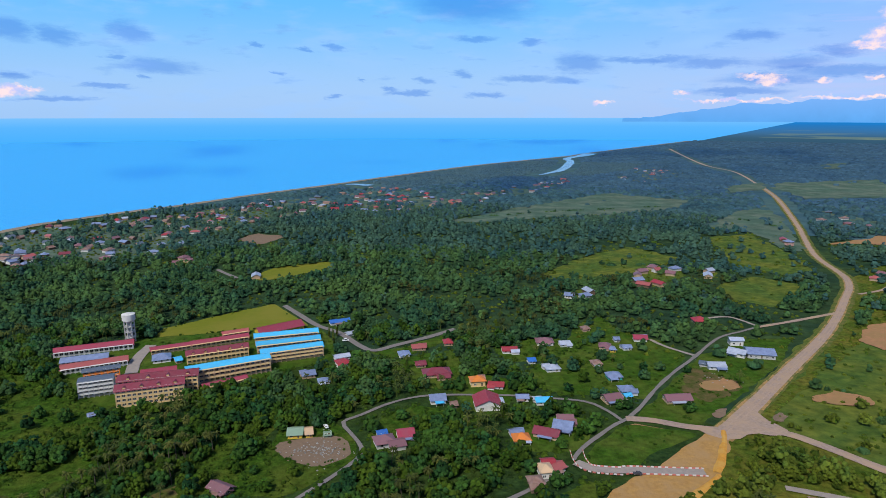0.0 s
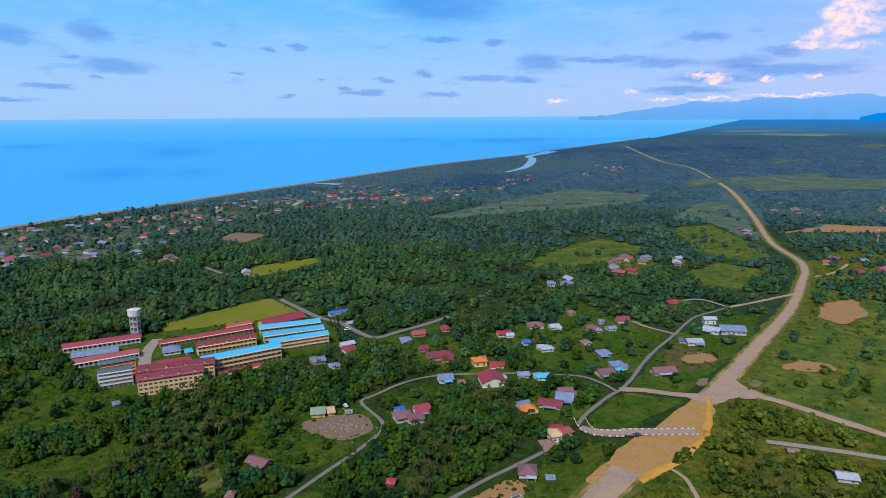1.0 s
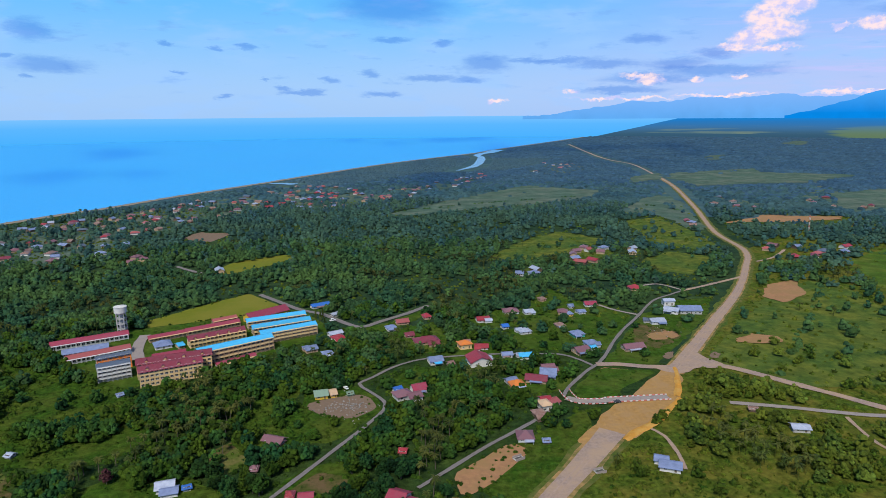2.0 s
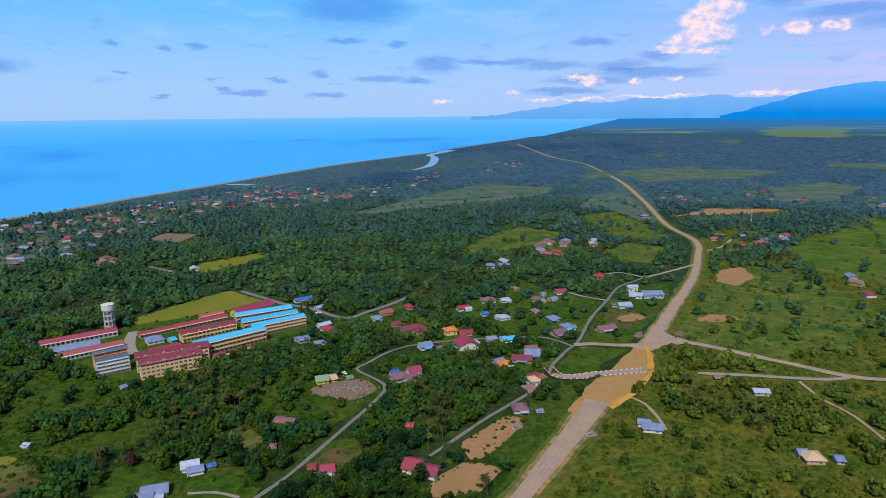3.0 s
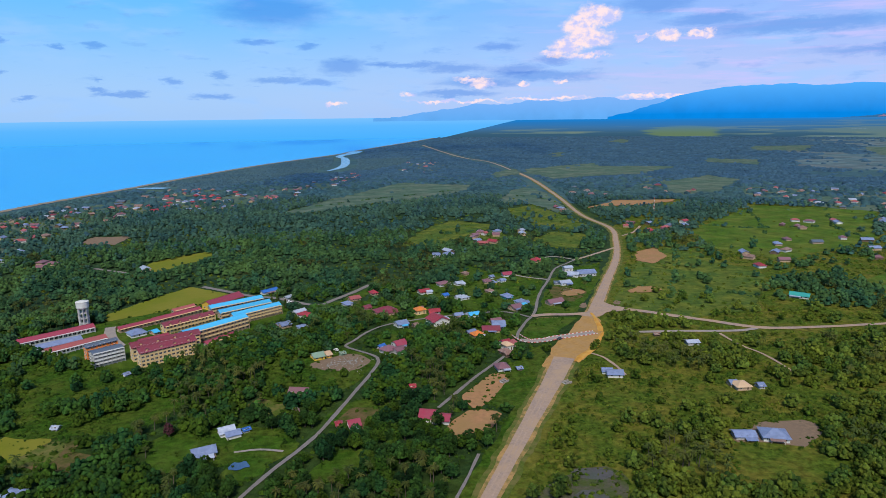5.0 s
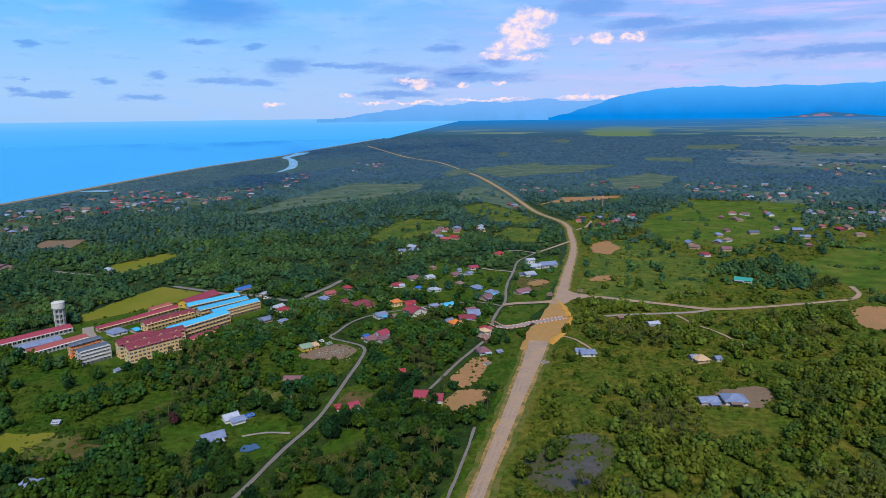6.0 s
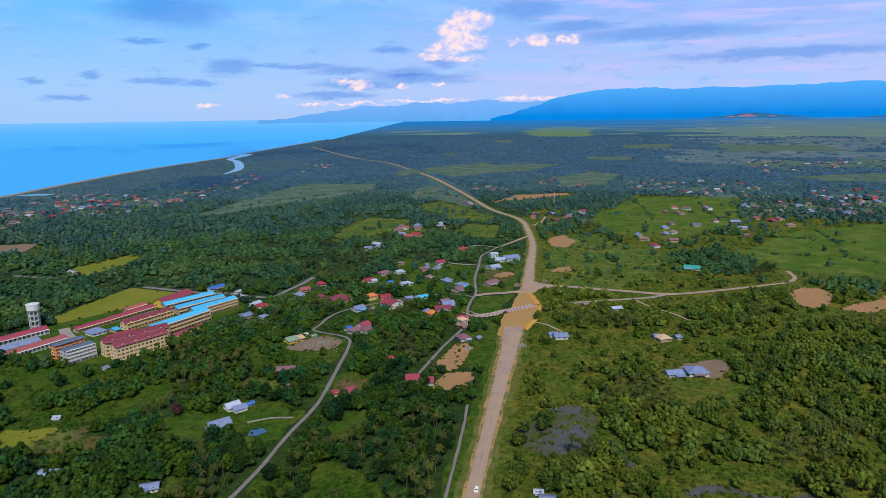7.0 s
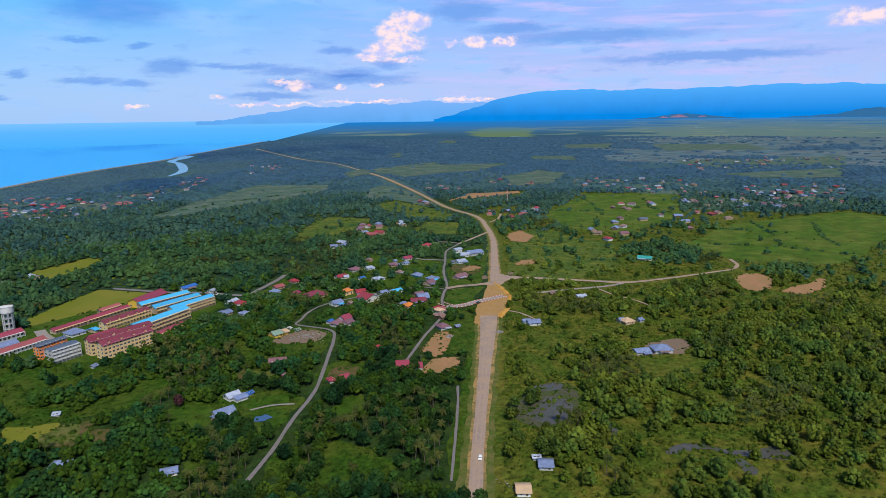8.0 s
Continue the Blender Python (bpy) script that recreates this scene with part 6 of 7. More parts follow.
house("low zinc-roofed cottage under trees", -78.6, 373.2, -70.6, 375.7, 7, R_GREY, W_GREY, "hip", 2.8, 1.2)
house("mauve-roofed shack beside the lane", -107.1, 259, -95.9, 252.9, 7, R_MAUVE, W_WOOD, "gable", 2.8, 1.4)
house("crimson-roofed house with stepped gables", -48.6, 194.9, -40.6, 189.8, 12, R_CRIMSON, W_WHITE, "gable", 3.6, 2.4, wing=(9, 9, R_CRIMSON, 8, -2))
house("small red-roofed house in a clearing", -85.2, 200.7, -77.7, 200.5, 8, R_CRIMSON, W_WHITE, "gable", 3.0, 1.8)
house("tiny red-roofed hut in the village", -90.9, 205.1, -86.4, 204.8, 6, R_RED, W_WHITE, "hip", 2.6, 1.2)
house("zinc-roofed house with blue patches", -162.5, 201, -150.0, 201.8, 9, R_GREY, W_TAN, "gable", 3.6, 1.8, porch=(4.0, R_WHITE, 0.5), wing=(7, 7, R_GREY, -4, -4))
house("pale blue-roofed house at the yard's edge", -148.5, 219.9, -139.3, 221.4, 8, R_WHITE, W_WHITE, "gable", 3.2, 1.6, wing=(7, 6, R_GREY, 2, -5))
house("tiny blue hut in the village", -135.3, 220.2, -133.5, 220.7, 3, R_DBLUE, W_GREY, "gable", 2.4, 0.7, name="hut")
house("rusty shack with collapsed roof", -103.9, 258.2, -97.2, 252, 6, R_MAUVE, W_WOOD, "gable", 2.4, 1.0)
house("small pink-roofed hut in the village", -109.2, 230.5, -104.7, 230.3, 5, R_MAUVE, W_WOOD, "hip", 2.4, 1.2)
house("white-roofed bungalow with pale walls", -241.8, 200.6, -233.7, 195.6, 9, R_GREY, W_WHITE, "hip", 3.2, 2.0)
house("low zinc-roofed shed in scrub", -202.3, 162.3, -194, 159.8, 6, R_GREY, W_WHITE, "gable", 2.6, 1.0)
house("white-roofed field hut in the village", -229.8, 265, -226.9, 263.6, 4, R_WHITE, W_GREY, "gable", 2.2, 0.8)
house("small red hut beside the palms", -38.4, 235.3, -34.6, 234.1, 5, R_RED, W_WOOD, "gable", 2.4, 0.9)

# ---- east side ----
house("white house with bluish hip roof", 101.4, 104.3, 113.3, 96.2, 12, R_GREY, W_WHITE, "hip", 3.6, 2.4)
house("low grey-roofed annex in the village", 90.1, 110.8, 101.1, 105.8, 8, R_GREY, W_GREY, "gable", 2.8, 1.2)
house("cream-roofed house in the scrub", 137.5, 153.4, 147.7, 150.3, 10, R_CREAM, W_TAN, "hip", 3.4, 2.0)
house("blue-grey-roofed cottage in the scrub", 151.4, 149.8, 156.2, 148.3, 6, R_GREY, W_GREY, "gable", 2.8, 1.0)
house("zinc-roofed house beside the ochre track", 80.2, 201, 90.2, 195.8, 8, R_GREY, W_WHITE, "gable", 3.2, 1.6, wing=(6, 6, R_GREY, -4, 5))
house("white-roofed open shed in the scrub", 166.3, 223.2, 176.1, 220.1, 7, R_WHITE, W_GREY, "gable", 3.0, 1.0, name="shed")
house("small rusty hut beside the lane", 158.4, 248.1, 164, 246.3, 4, R_RUST, W_WOOD, "gable", 2.4, 0.8, name="hut")
house("teal-roofed house among trees", 337, 280.3, 346.3, 265.7, 9, R_TEAL, W_WHITE, "gable", 3.2, 2.0)
house("grey-roofed shed beside the road", -65.5, 56.1, -59.8, 50.7, 8, R_GREY, W_GREY, "gable", 2.8, 1.2, name="shed")
house("tiny white outhouse in the village", -60.5, 63, -58.5, 61.4, 3, R_WHITE, W_WHITE, "gable", 2.2, 0.6, name="outhouse")
house("pinkish-roofed hut at the road", -88.4, 47.8, -82.7, 43, 8, R_CREAM, W_WHITE, "gable", 3.0, 1.2)

# ---- road works, kerbs, rubble, mast, vehicles ----
def kerbs(line_pts, width, block_len=1.5, z=0.72):
    """Kerb blocks painted red and white in turn along both sides of a road."""
    line = smooth_line(line_pts, block_len)
    ns = normals(line)
    made = {}
    for side, nm in ((1, "kerb"), (-1, "kerb")):
        root = tagged(new(nm), "kerb of red and white painted concrete blocks", "kerb", "causeway kerbs")
        for i in range(len(line) - 1):
            p = (line[i] + line[i + 1]) / 2 + ns[i] * side * width / 2
            d = line[i + 1] - line[i]
            mat = (KERB_RED, KERB_WHITE)[i % 2]
            if i % 2 not in made:
                bm = box(bmesh.new(), -0.72, -0.2, 0, 0.72, 0.2, 0.65)
                for v in bm.verts:
                    if v.co.z > 0.5:
                        v.co.y *= 0.6
                me = bpy.data.meshes.new("block")
                bm.to_mesh(me)
                bm.free()
                me.materials.append(mat)
                made[i % 2] = me
            b = new("block", made[i % 2])
            b.parent = root
            b.matrix_basis = pose(p.x, p.y, z, 0, 0, math.degrees(math.atan2(d.y, d.x)))


kerbs([(66.9, 292.4), (66.9, 282.8), (70.3, 275.7), (84.4, 273.2)] + [(87, 274.3), (107.2, 273.1), (123.6, 272.1)], 6.4)


def rubble(x0, y0, x1, y1, count, seed):
    """Broken pale slabs and boards scattered on bare ground, each a thing."""
    r = random.Random(seed)
    for k in range(count):
        a, b, c = r.uniform(0.3, 1.1), r.uniform(0.25, 0.7), r.uniform(0.1, 0.35)
        bm = box(bmesh.new(), -a / 2, -b / 2, 0, a / 2, b / 2, c)
        for v in bm.verts:
            v.co.x += r.uniform(-0.2, 0.2) * a
            v.co.y += r.uniform(-0.2, 0.2) * b
        ob = tagged(obj("debris_slab", bm, DEBRIS), "pale broken slab lying on bare ground", "debris", "rubble")
        u, v = r.gauss(0.5, 0.3), r.gauss(0.5, 0.4)
        ob.matrix_basis = pose(x0 + (x1 - x0) * u, y0 + (y1 - y0) * v, 0.2, 0, 0, r.uniform(0, 180))


rubble(-75.8, 289.7, -49.7, 298, 95, 4)
rubble(-66.9, 280.8, -54.6, 306.8, 45, 5)
rubble(167.2, 397.3, 183.3, 374.7, 14, 6)
rubble(-83.4, 60.5, -86.4, 50.5, 12, 7)


def vehicle(x, y, turn, paint, label, long=4.3, wide=1.75, high=1.5, name="car", category="car"):
    """A car: body, cabin, glass, wheels with rims."""
    ob = tagged(new(name), label, category)
    ob.matrix_basis = pose(x, y, 0.62, 0, 0, turn)
    L, W = long / 2, wide / 2
    bm = box(bmesh.new(), -L, -W, 0.3, L, W, 0.85)
    bmesh.ops.bevel(bm, geom=bm.edges[:], offset=0.12, segments=2, affect="EDGES")
    part("body", bm, paint, ob)
    bm = box(bmesh.new(), -L * 0.62, -W * 0.92, 0.85, L * 0.42, W * 0.92, high)
    for v in bm.verts:
        if v.co.z > 1.2:
            v.co.x = v.co.x * 0.72 - 0.1
            v.co.y *= 0.86
    part("cabin", bm, paint, ob)
    bm = box(bmesh.new(), L * 0.24, -W * 0.8, 0.95, L * 0.41, W * 0.8, high - 0.12)
    for v in bm.verts:
        if v.co.z > 1.2:
            v.co.x -= 0.3
    part("windscreen", bm, GLASS_DARK, ob)
    part("rear_window", box(bmesh.new(), -L * 0.63, -W * 0.8, 0.95, -L * 0.5, W * 0.8, high - 0.2), GLASS_DARK, ob)
    for s in (-1, 1):
        part("side_window", box(bmesh.new(), -L * 0.4, s * W * 0.9 - 0.02, 0.95, L * 0.25, s * W * 0.9 + 0.02, high - 0.15), GLASS_DARK, ob)
        for e in (-0.62, 0.62):
            bm = bmesh.new()
            bmesh.ops.create_cone(bm, cap_ends=True, segments=14, radius1=0.32, radius2=0.32, depth=0.2)
            w = part("wheel", bm, TYRE, ob)
            w.matrix_basis = pose(L * e, s * (W - 0.08), 0.32, 90)
            bm = bmesh.new()
            bmesh.ops.create_cone(bm, cap_ends=True, segments=10, radius1=0.19, radius2=0.17, depth=0.24)
            part("rim", bm, PALE_METAL, w)


vehicle(-79.6, 79.9, 226, CAR_WHITE, "small white car driving on the gravel road")
vehicle(-63.3, 317.2, 120, CAR_WHITE, "pale car parked beside the lane")
vehicle(91.2, 270.8, 170, CAR_DARK, "dark car on the concrete causeway")
vehicle(-72.6, 451.4, 15, CAR_WHITE, "white van parked near the school gate", 5.0, 1.9, 2.0, "van", "van")


def mast(x, y, h=26):
    ob = tagged(new("radio_mast"), "slender red and white lattice mast in the field", "mast")
    ob.matrix_basis = pose(x, y, 0)
    n = 8
    for k in range(n):
        z0, z1 = h * k / n, h * (k + 1) / n
        bm = bmesh.new()
        for a in range(3):
            c, s = 0.7 * math.cos(a * 2.0944), 0.7 * math.sin(a * 2.0944)
            box(bm, c - 0.12, s - 0.12, z0, c + 0.12, s + 0.12, z1)
        box(bm, -0.7, -0.06, z1 - 0.15, 0.7, 0.06, z1)
        box(bm, -0.06, -0.7, z1 - 0.15, 0.06, 0.7, z1)
        part("mast_section", bm, (KERB_WHITE, KERB_RED)[k % 2], ob)


mast(563, 714)


def culvert(ax, ay, turn):
    ob = tagged(new("culvert"), "unfinished concrete culvert with grey rubble beside the road", "culvert")
    ob.matrix_basis = pose(ax, ay, 0, 0, 0, turn)
    for s in (-1, 1):
        part("headwall", box(bmesh.new(), -2.6, s * 1.6 - 0.2, 0, 2.6, s * 1.6 + 0.2, 1.3), CONCRETE, ob)
    part("floor_slab", box(bmesh.new(), -2.6, -1.4, 0, 2.6, 1.4, 0.4), W_GREY, ob)
    part("sump", box(bmesh.new(), -2.0, -1.0, 0.4, 2.0, 1.0, 0.46), SWAMP, ob)


culvert(19, 221.9, 20)
culvert(53.2, 204.4, 10)
patch("gravel_pad", [(153.1, 334.4), (158.9, 340), (163.8, 337.9), (158.1, 330.9), (154.3, 328.5)], BROWN, 0.3, "grey-brown heap of gravel spread beside the road", "yard", 4.0, 2.0)
patch("gravel_pad", [(184, 329.2), (190.3, 335.2), (193.7, 330.2), (189.9, 325.5), (184.2, 325.5)], BROWN, 0.3, "grey-brown heap of gravel spread beside the road", "yard", 4.0, 2.0)
patch("bare_verge", [(223.6, 358.1), (238.6, 366.2), (251.8, 354.2), (249.4, 342.9), (230.5, 341.5), (221.7, 348.9)], SOIL, 0.28, "bare ochre scrape beside the road", "yard", 7.0, 2.5)
patch("bare_plot", [(310.2, 451), (346.6, 490.2), (376.7, 497.3), (348, 445), (313.8, 431.3)], SOIL, 0.28, "square bare soil plot in the pasture", "field", 5.0, 3.0)
TARP = surface("blue_tarpaulin", (0.03, 0.07, 0.16), (0.05, 0.10, 0.20), 0.4, 1.5, 0.3)
patch("tarpaulin", [(-147.6, 186.4), (-144, 191.5), (-141.5, 189.5), (-138.4, 190.8), (-136.8, 183.8), (-139.5, 184.6), (-142.5, 183.2)], TARP, 0.35, "dark blue tarpaulin spread on the grass", "tarpaulin", 0.6, 2.0)


def slim_conifer(x, y, h):
    """A column-shaped dark conifer: trunk and a ragged crown of many blades."""
    ob = tagged(new("conifer"), "slim dark column-shaped conifer at the school gate", "tree", "gate conifers")
    ob.matrix_basis = pose(x, y, 0)
    part("trunk", box(bmesh.new(), -0.15, -0.15, 0, 0.15, 0.15, h * 0.5), BARK, ob)
    r = random.Random(int(x * 10))
    bm = bmesh.new()
    for k in range(260):
        f = r.random()
        a, rad = r.uniform(0, 6.283), 1.1 * (1 - f * 0.75) * r.uniform(0.5, 1.1)
        c = Vector((rad * math.cos(a), rad * math.sin(a), h * (0.08 + 0.9 * f)))
        u = Vector((-math.sin(a), math.cos(a), 0)) * 0.3
        bm.faces.new([bm.verts.new(c - u), bm.verts.new(c + u), bm.verts.new(c + Vector((math.cos(a) * 0.3, math.sin(a) * 0.3, r.uniform(0.3, 0.8))))])
    part("crown", bm, LEAF, ob)


for cx_, cy_ in [(-82.5, 455), (-80.8, 462.5), (-86.4, 460), (-78.5, 436.1)]:
    slim_conifer(cx_, cy_, 8.5)

# ---- far villages ----
ROADS = [(MAIN, 13)] + LANES + [(RIVER_LINE, 32), (INLET_LINE, 18)]
rng = np.random.RandomState(7)
LAND = [tuple(p) for p in SHORE_XY] + [(6000, 4200), (6000, -6000), (-1500, -6000)]
EAST_SIDE = [(-170, -40)] + MAIN + [(2500, 5000), (6000, 4200), (6000, -3000), (-170, -3000)]
KINDS = {}
FAR_HOUSES = []


def small_house(x, y, turn, L, D, roof_mat, wall_mat, kind):
    """A far house: walls and roof."""
    far = math.hypot(x - CX, y - CY)
    if far > 950:
        FAR_HOUSES.append((x, y, turn, L, D, roof_mat, wall_mat, kind))
        FOOT.append((x, y, L / 2 + 3.5, L, D, radians(turn), False))
        return
    key = (L, D, roof_mat.name, wall_mat.name, kind)
    if key not in KINDS:
        w, r = bpy.data.meshes.new("wall"), bpy.data.meshes.new("roof")
        for me, bm, mt in ((w, body_mesh(L, D, 3.2, 1.9, kind), wall_mat), (r, roof_mesh(kind, L, D, 3.2, 1.9, 0.8), roof_mat)):
            bm.to_mesh(me)
            bm.free()
            me.materials.append(mt)
        KINDS[key] = (w, r)
    ob = new("house")
    ob.matrix_basis = pose(x, y, 0, 0, 0, turn)
    for nm, me in zip(("wall", "roof"), KINDS[key]):
        new(nm, me).parent = ob
    if far < 700:
        for k in (-1, 1):
            window(ob, k * L / 4, -D / 2 - 0.02, 1.1, 0)
        door(ob, 0, -D / 2 - 0.02, 0.35, 0, W_WOOD)
    words = roof_mat.name.replace("_sheet", "").replace("_", " ")
    tagged(ob, "small village house with %s and %s" % (words, wall_mat.name.replace("_", " ")), "house", "far village houses")
    FOOT.append((x, y, L / 2 + 3.5, L, D, radians(turn), False))


ROOFS = [R_RED, R_MAROON, R_MAUVE, R_MAUVE, R_MAUVE, R_GREY, R_GREY, R_GREY, R_WHITE, R_RUST, R_RUST, R_RUST, R_SALMON, R_SLATE]
TURNS = (20, -30, 65, 110)


VILLAGES = []


def village(pts, count, roofs=None, apart=15):
    P = np.array(pts)
    mid = P.mean(0)
    far_off = math.hypot(mid[0] - CX, mid[1] - CY)
    if 600 < far_off < 2500:
        VILLAGES.append(P)
        if far_off > 1050 or west_of_road(mid):
            # from 900 m on the yards' grass carries the painted haze
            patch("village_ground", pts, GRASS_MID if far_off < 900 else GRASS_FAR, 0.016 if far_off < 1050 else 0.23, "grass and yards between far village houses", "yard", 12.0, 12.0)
    lo, hi = P.min(0), P.max(0)
    done, tries = [], 0
    while len(done) < count and tries < 4000:
        tries += 1
        x, y = rng.uniform(lo[0], hi[0]), rng.uniform(lo[1], hi[1])
        if not inside(P, np.array([x]), np.array([y]))[0] or any((x - a) ** 2 + (y - b) ** 2 < apart ** 2 for a, b in done):
            continue
        if any(near_line(r, np.array([x]), np.array([y]), d + 8)[0] for r, d in ROADS):
            continue
        done.append((x, y))
        rs = roofs or ROOFS
        L, D = ((9, 7), (11, 8), (13, 8), (8, 6))[rng.randint(4)]
        small_house(x, y, TURNS[rng.randint(4)] + rng.uniform(-12, 12), L, D, rs[rng.randint(len(rs))], (W_WHITE, W_TAN, W_WOOD)[rng.randint(3)], ("gable", "hip")[rng.randint(2)])


WARM = [R_RED, R_SALMON, R_SALMON, R_MAUVE, R_MAUVE, R_GREY, R_RUST, R_RUST]
village([(-637.4, 902.2), (-552.2, 985.1), (-440.8, 1084.1), (-325.3, 790.8), (-396.8, 698), (-480.6, 671.6)], 52)
village([(-440.8, 1084.1), (-355.2, 1228.5), (-220.2, 1344.1), (-184.9, 1123.3), (-277.7, 984.5), (-351.4, 867)], 40)
village([(-189.4, 1151.4), (-196.2, 1344), (18.7, 1314.8), (49.7, 1211.4), (-24.2, 1122.9), (-139.8, 1083.4)], 34, WARM)
village([(-220.2, 1344.1), (-219.5, 1507.3), (-30.2, 1415.1), (-28.2, 1314.9), (-164.2, 1279)], 16)
village([(18.9, 1333.7), (120.7, 1414.7), (296.7, 1666.8), (342.3, 1637.5), (218, 1393.2), (70.4, 1195.6)], 24)
village([(552.9, 1982.5), (730.4, 2091.7), (691.2, 1792.9), (508.9, 1568.2), (436.8, 1666.3)], 12)
village([(188.6, 632.1), (232.3, 697.1), (260.7, 670.6), (220, 605.8), (192.3, 605.9)], 9)
village([(-534.8, 751.3), (-508.8, 764.1), (-463.6, 698.1), (-489.5, 684.7)], 7, WARM)
village([(-323.3, 711.9), (-302.5, 741.5), (-284.4, 703.4), (-302.1, 684.4)], 3, [R_MAUVE])
village([(-206.4, 646.6), (-191.3, 656.2), (-182.5, 634.9), (-195, 628.1)], 2, [R_WHITE])
village([(117.3, 591.6), (145.9, 597.6), (138.7, 566.5), (115.2, 566.5)], 3, [R_WHITE, R_GREY])
village([(282.1, 670.6), (295.2, 665.5), (286.2, 641.2), (273.3, 641.3)], 2, [R_WHITE])
village([(443.6, 845.3), (474.8, 825.8), (445.4, 772.5), (417.4, 772.5)], 3, WARM)
village([(447.3, 678.9), (471.8, 638.6), (560.8, 639.7), (510.2, 583.7), (432.2, 583), (408.2, 618.4)], 9)
village([(392, 422.3), (490.9, 484.8), (544.3, 467), (506.7, 409.4), (421.6, 338.2), (397.4, 355.6), (356.8, 378.7)], 6, apart=17)
village([(443, 462.6), (604.1, 476.1), (656.5, 394), (544.4, 336.1), (443.8, 369.6), (420.9, 414.7)], 7, apart=20)
village([(734.9, 440), (752.9, 383.8), (643.2, 326.5), (608, 356.9)], 4, WARM)
village([(698.3, 591.2), (769.5, 547.2), (687.8, 481.7), (618.1, 518.5)], 7, WARM)
village([(813.3, 507.7), (1056.1, 453.2), (1114.5, 340.9), (957.3, 285.2), (827.6, 358), (718.2, 430.2)], 36)
village([(991.2, 934.4), (1159.6, 732.7), (1044.6, 596.6), (915.2, 523.1), (860.3, 633.6), (882.9, 824.9)], 26)
village([(1077.7, 565.5), (1317.9, 413.1), (1114.5, 340.9), (1007.3, 462)], 22)
village([(1737, 1089.5), (2300.1, 761.5), (1766.9, 572.3), (1411.8, 805.4)], 26, apart=25)
village([(3188.2, 2588.6), (6614.1, 2617.3), (3862.7, 1511.1), (2805.2, 2091.9)], 18, [R_WHITE, R_GREY, R_WHITE], apart=60)
village([(669.2, 1113.1), (692.5, 972.9), (595.6, 877.5), (574.1, 964.7)], 5)
village([(1047.4, 1309.6), (828.4, 876.5), (769.4, 854.6), (777.1, 1009.8)], 6)

# the farthest houses, too small to tell apart, in one mesh
bm = bmesh.new()
far_mats = []
for x, y, turn, L, D, rm, wm, kind in FAR_HOUSES:
    for src, mt in ((body_mesh(L, D, 3.2, 1.9, kind), wm), (roof_mesh(kind, L, D, 3.2, 1.9, 0.8), rm)):
        if mt not in far_mats:
            far_mats.append(mt)
        m_ = pose(x, y, 0, 0, 0, turn)
        back = {v: bm.verts.new(m_ @ v.co) for v in src.verts}
        for f in src.faces:
            bm.faces.new([back[v] for v in f.verts]).material_index = far_mats.index(mt)
        src.free()
fv = obj("far_village", bm, None)
for mt in far_mats:
    fv.data.materials.append(mt)
tagged(fv, "scattered far village houses with red, blue and zinc roofs", "houses", kind="stuff")

# ---- trees ----
def sprays(n, r, squash, size, rs, lift=0.0):
    """Leaf sprays: small bent blades that stand off a crown."""
    V, T = [], []
    for k in range(n):
        d = rs.normal(size=3)
        d[2] = abs(d[2]) * 1.2 - 0.25
        d /= np.linalg.norm(d)
        c = d * (1, 1, squash) * r * (rs.uniform(0.8, 1.14) if k % 4 else rs.uniform(0.45, 0.8))
        u = np.cross(d, rs.normal(size=3))
        u /= np.linalg.norm(u)
        w = np.cross(d, u) + d * rs.uniform(-0.6, 0.9)
        a, b = size * rs.uniform(0.6, 1.3), size * rs.uniform(0.6, 1.3)
        o = len(V)
        V += [c - u * a * 0.6, c + w * b * 0.5 - u * a * 0.1, c + u * a * 0.7, c - w * b * 0.6 + d * 0.15 * size]
        T += [(o, o + 1, o + 2), (o, o + 2, o + 3)]
    V = np.array(V)
    V[:, 2] += lift
    return V, np.array(T)


def join(*parts_):
    V, T, o = [], [], 0
    for v, t in parts_:
        V.append(v)
        T.append(t + o)
        o += len(v)
    return np.concatenate(V), np.concatenate(T)


def dome(seed):
    """A far crown: a low uneven dome."""
    rs = np.random.RandomState(seed)
    V = [(0, 0, 1.0 + rs.uniform(-0.1, 0.25))]
    for r, z in ((0.68, 0.78), (1.0, 0.1)):
        for k in range(5):
            a, q = 1.2566 * k + rs.uniform(-0.25, 0.25), r * rs.uniform(0.75, 1.25)
            V.append((q * math.cos(a), q * math.sin(a), z * rs.uniform(0.75, 1.2)))
    T = []
    for k in range(5):
        a, b = 1 + k, 1 + (k + 1) % 5
        T += [(0, a, b), (a, a + 5, b + 5), (a, b + 5, b)]
    return np.array(V) * (5.2, 5.2, 5.6) - (0, 0, 0.4), np.array(T)


def lumps(n, hull, tall, r0, r1, rs, base):
    """Small leafy domes that stand off a crown's hull, over one broad dome."""
    bits = []
    v, t = dome(rs.randint(1000))
    bits.append((v * base / 5.2 + (0, 0, 0.6), t))
    for k in range(n):
        a, up = 2.39996 * k + rs.uniform(-0.3, 0.3), 1 - 1.05 * (k + 0.5) / n
        d = Vector((math.cos(a) * math.sqrt(1 - up * up), math.sin(a) * math.sqrt(1 - up * up), up))
        m = np.array((d + Vector((0, 0, 0.8))).to_track_quat("Z", "Y").to_matrix())
        v, t = dome(rs.randint(1000))
        r = rs.uniform(r0, r1)
        bits.append((v @ m.T * (r / 5.2) + np.array((d.x * hull, d.y * hull, 1.0 + d.z * tall)) * rs.uniform(0.88, 1.12), t))
    return bits


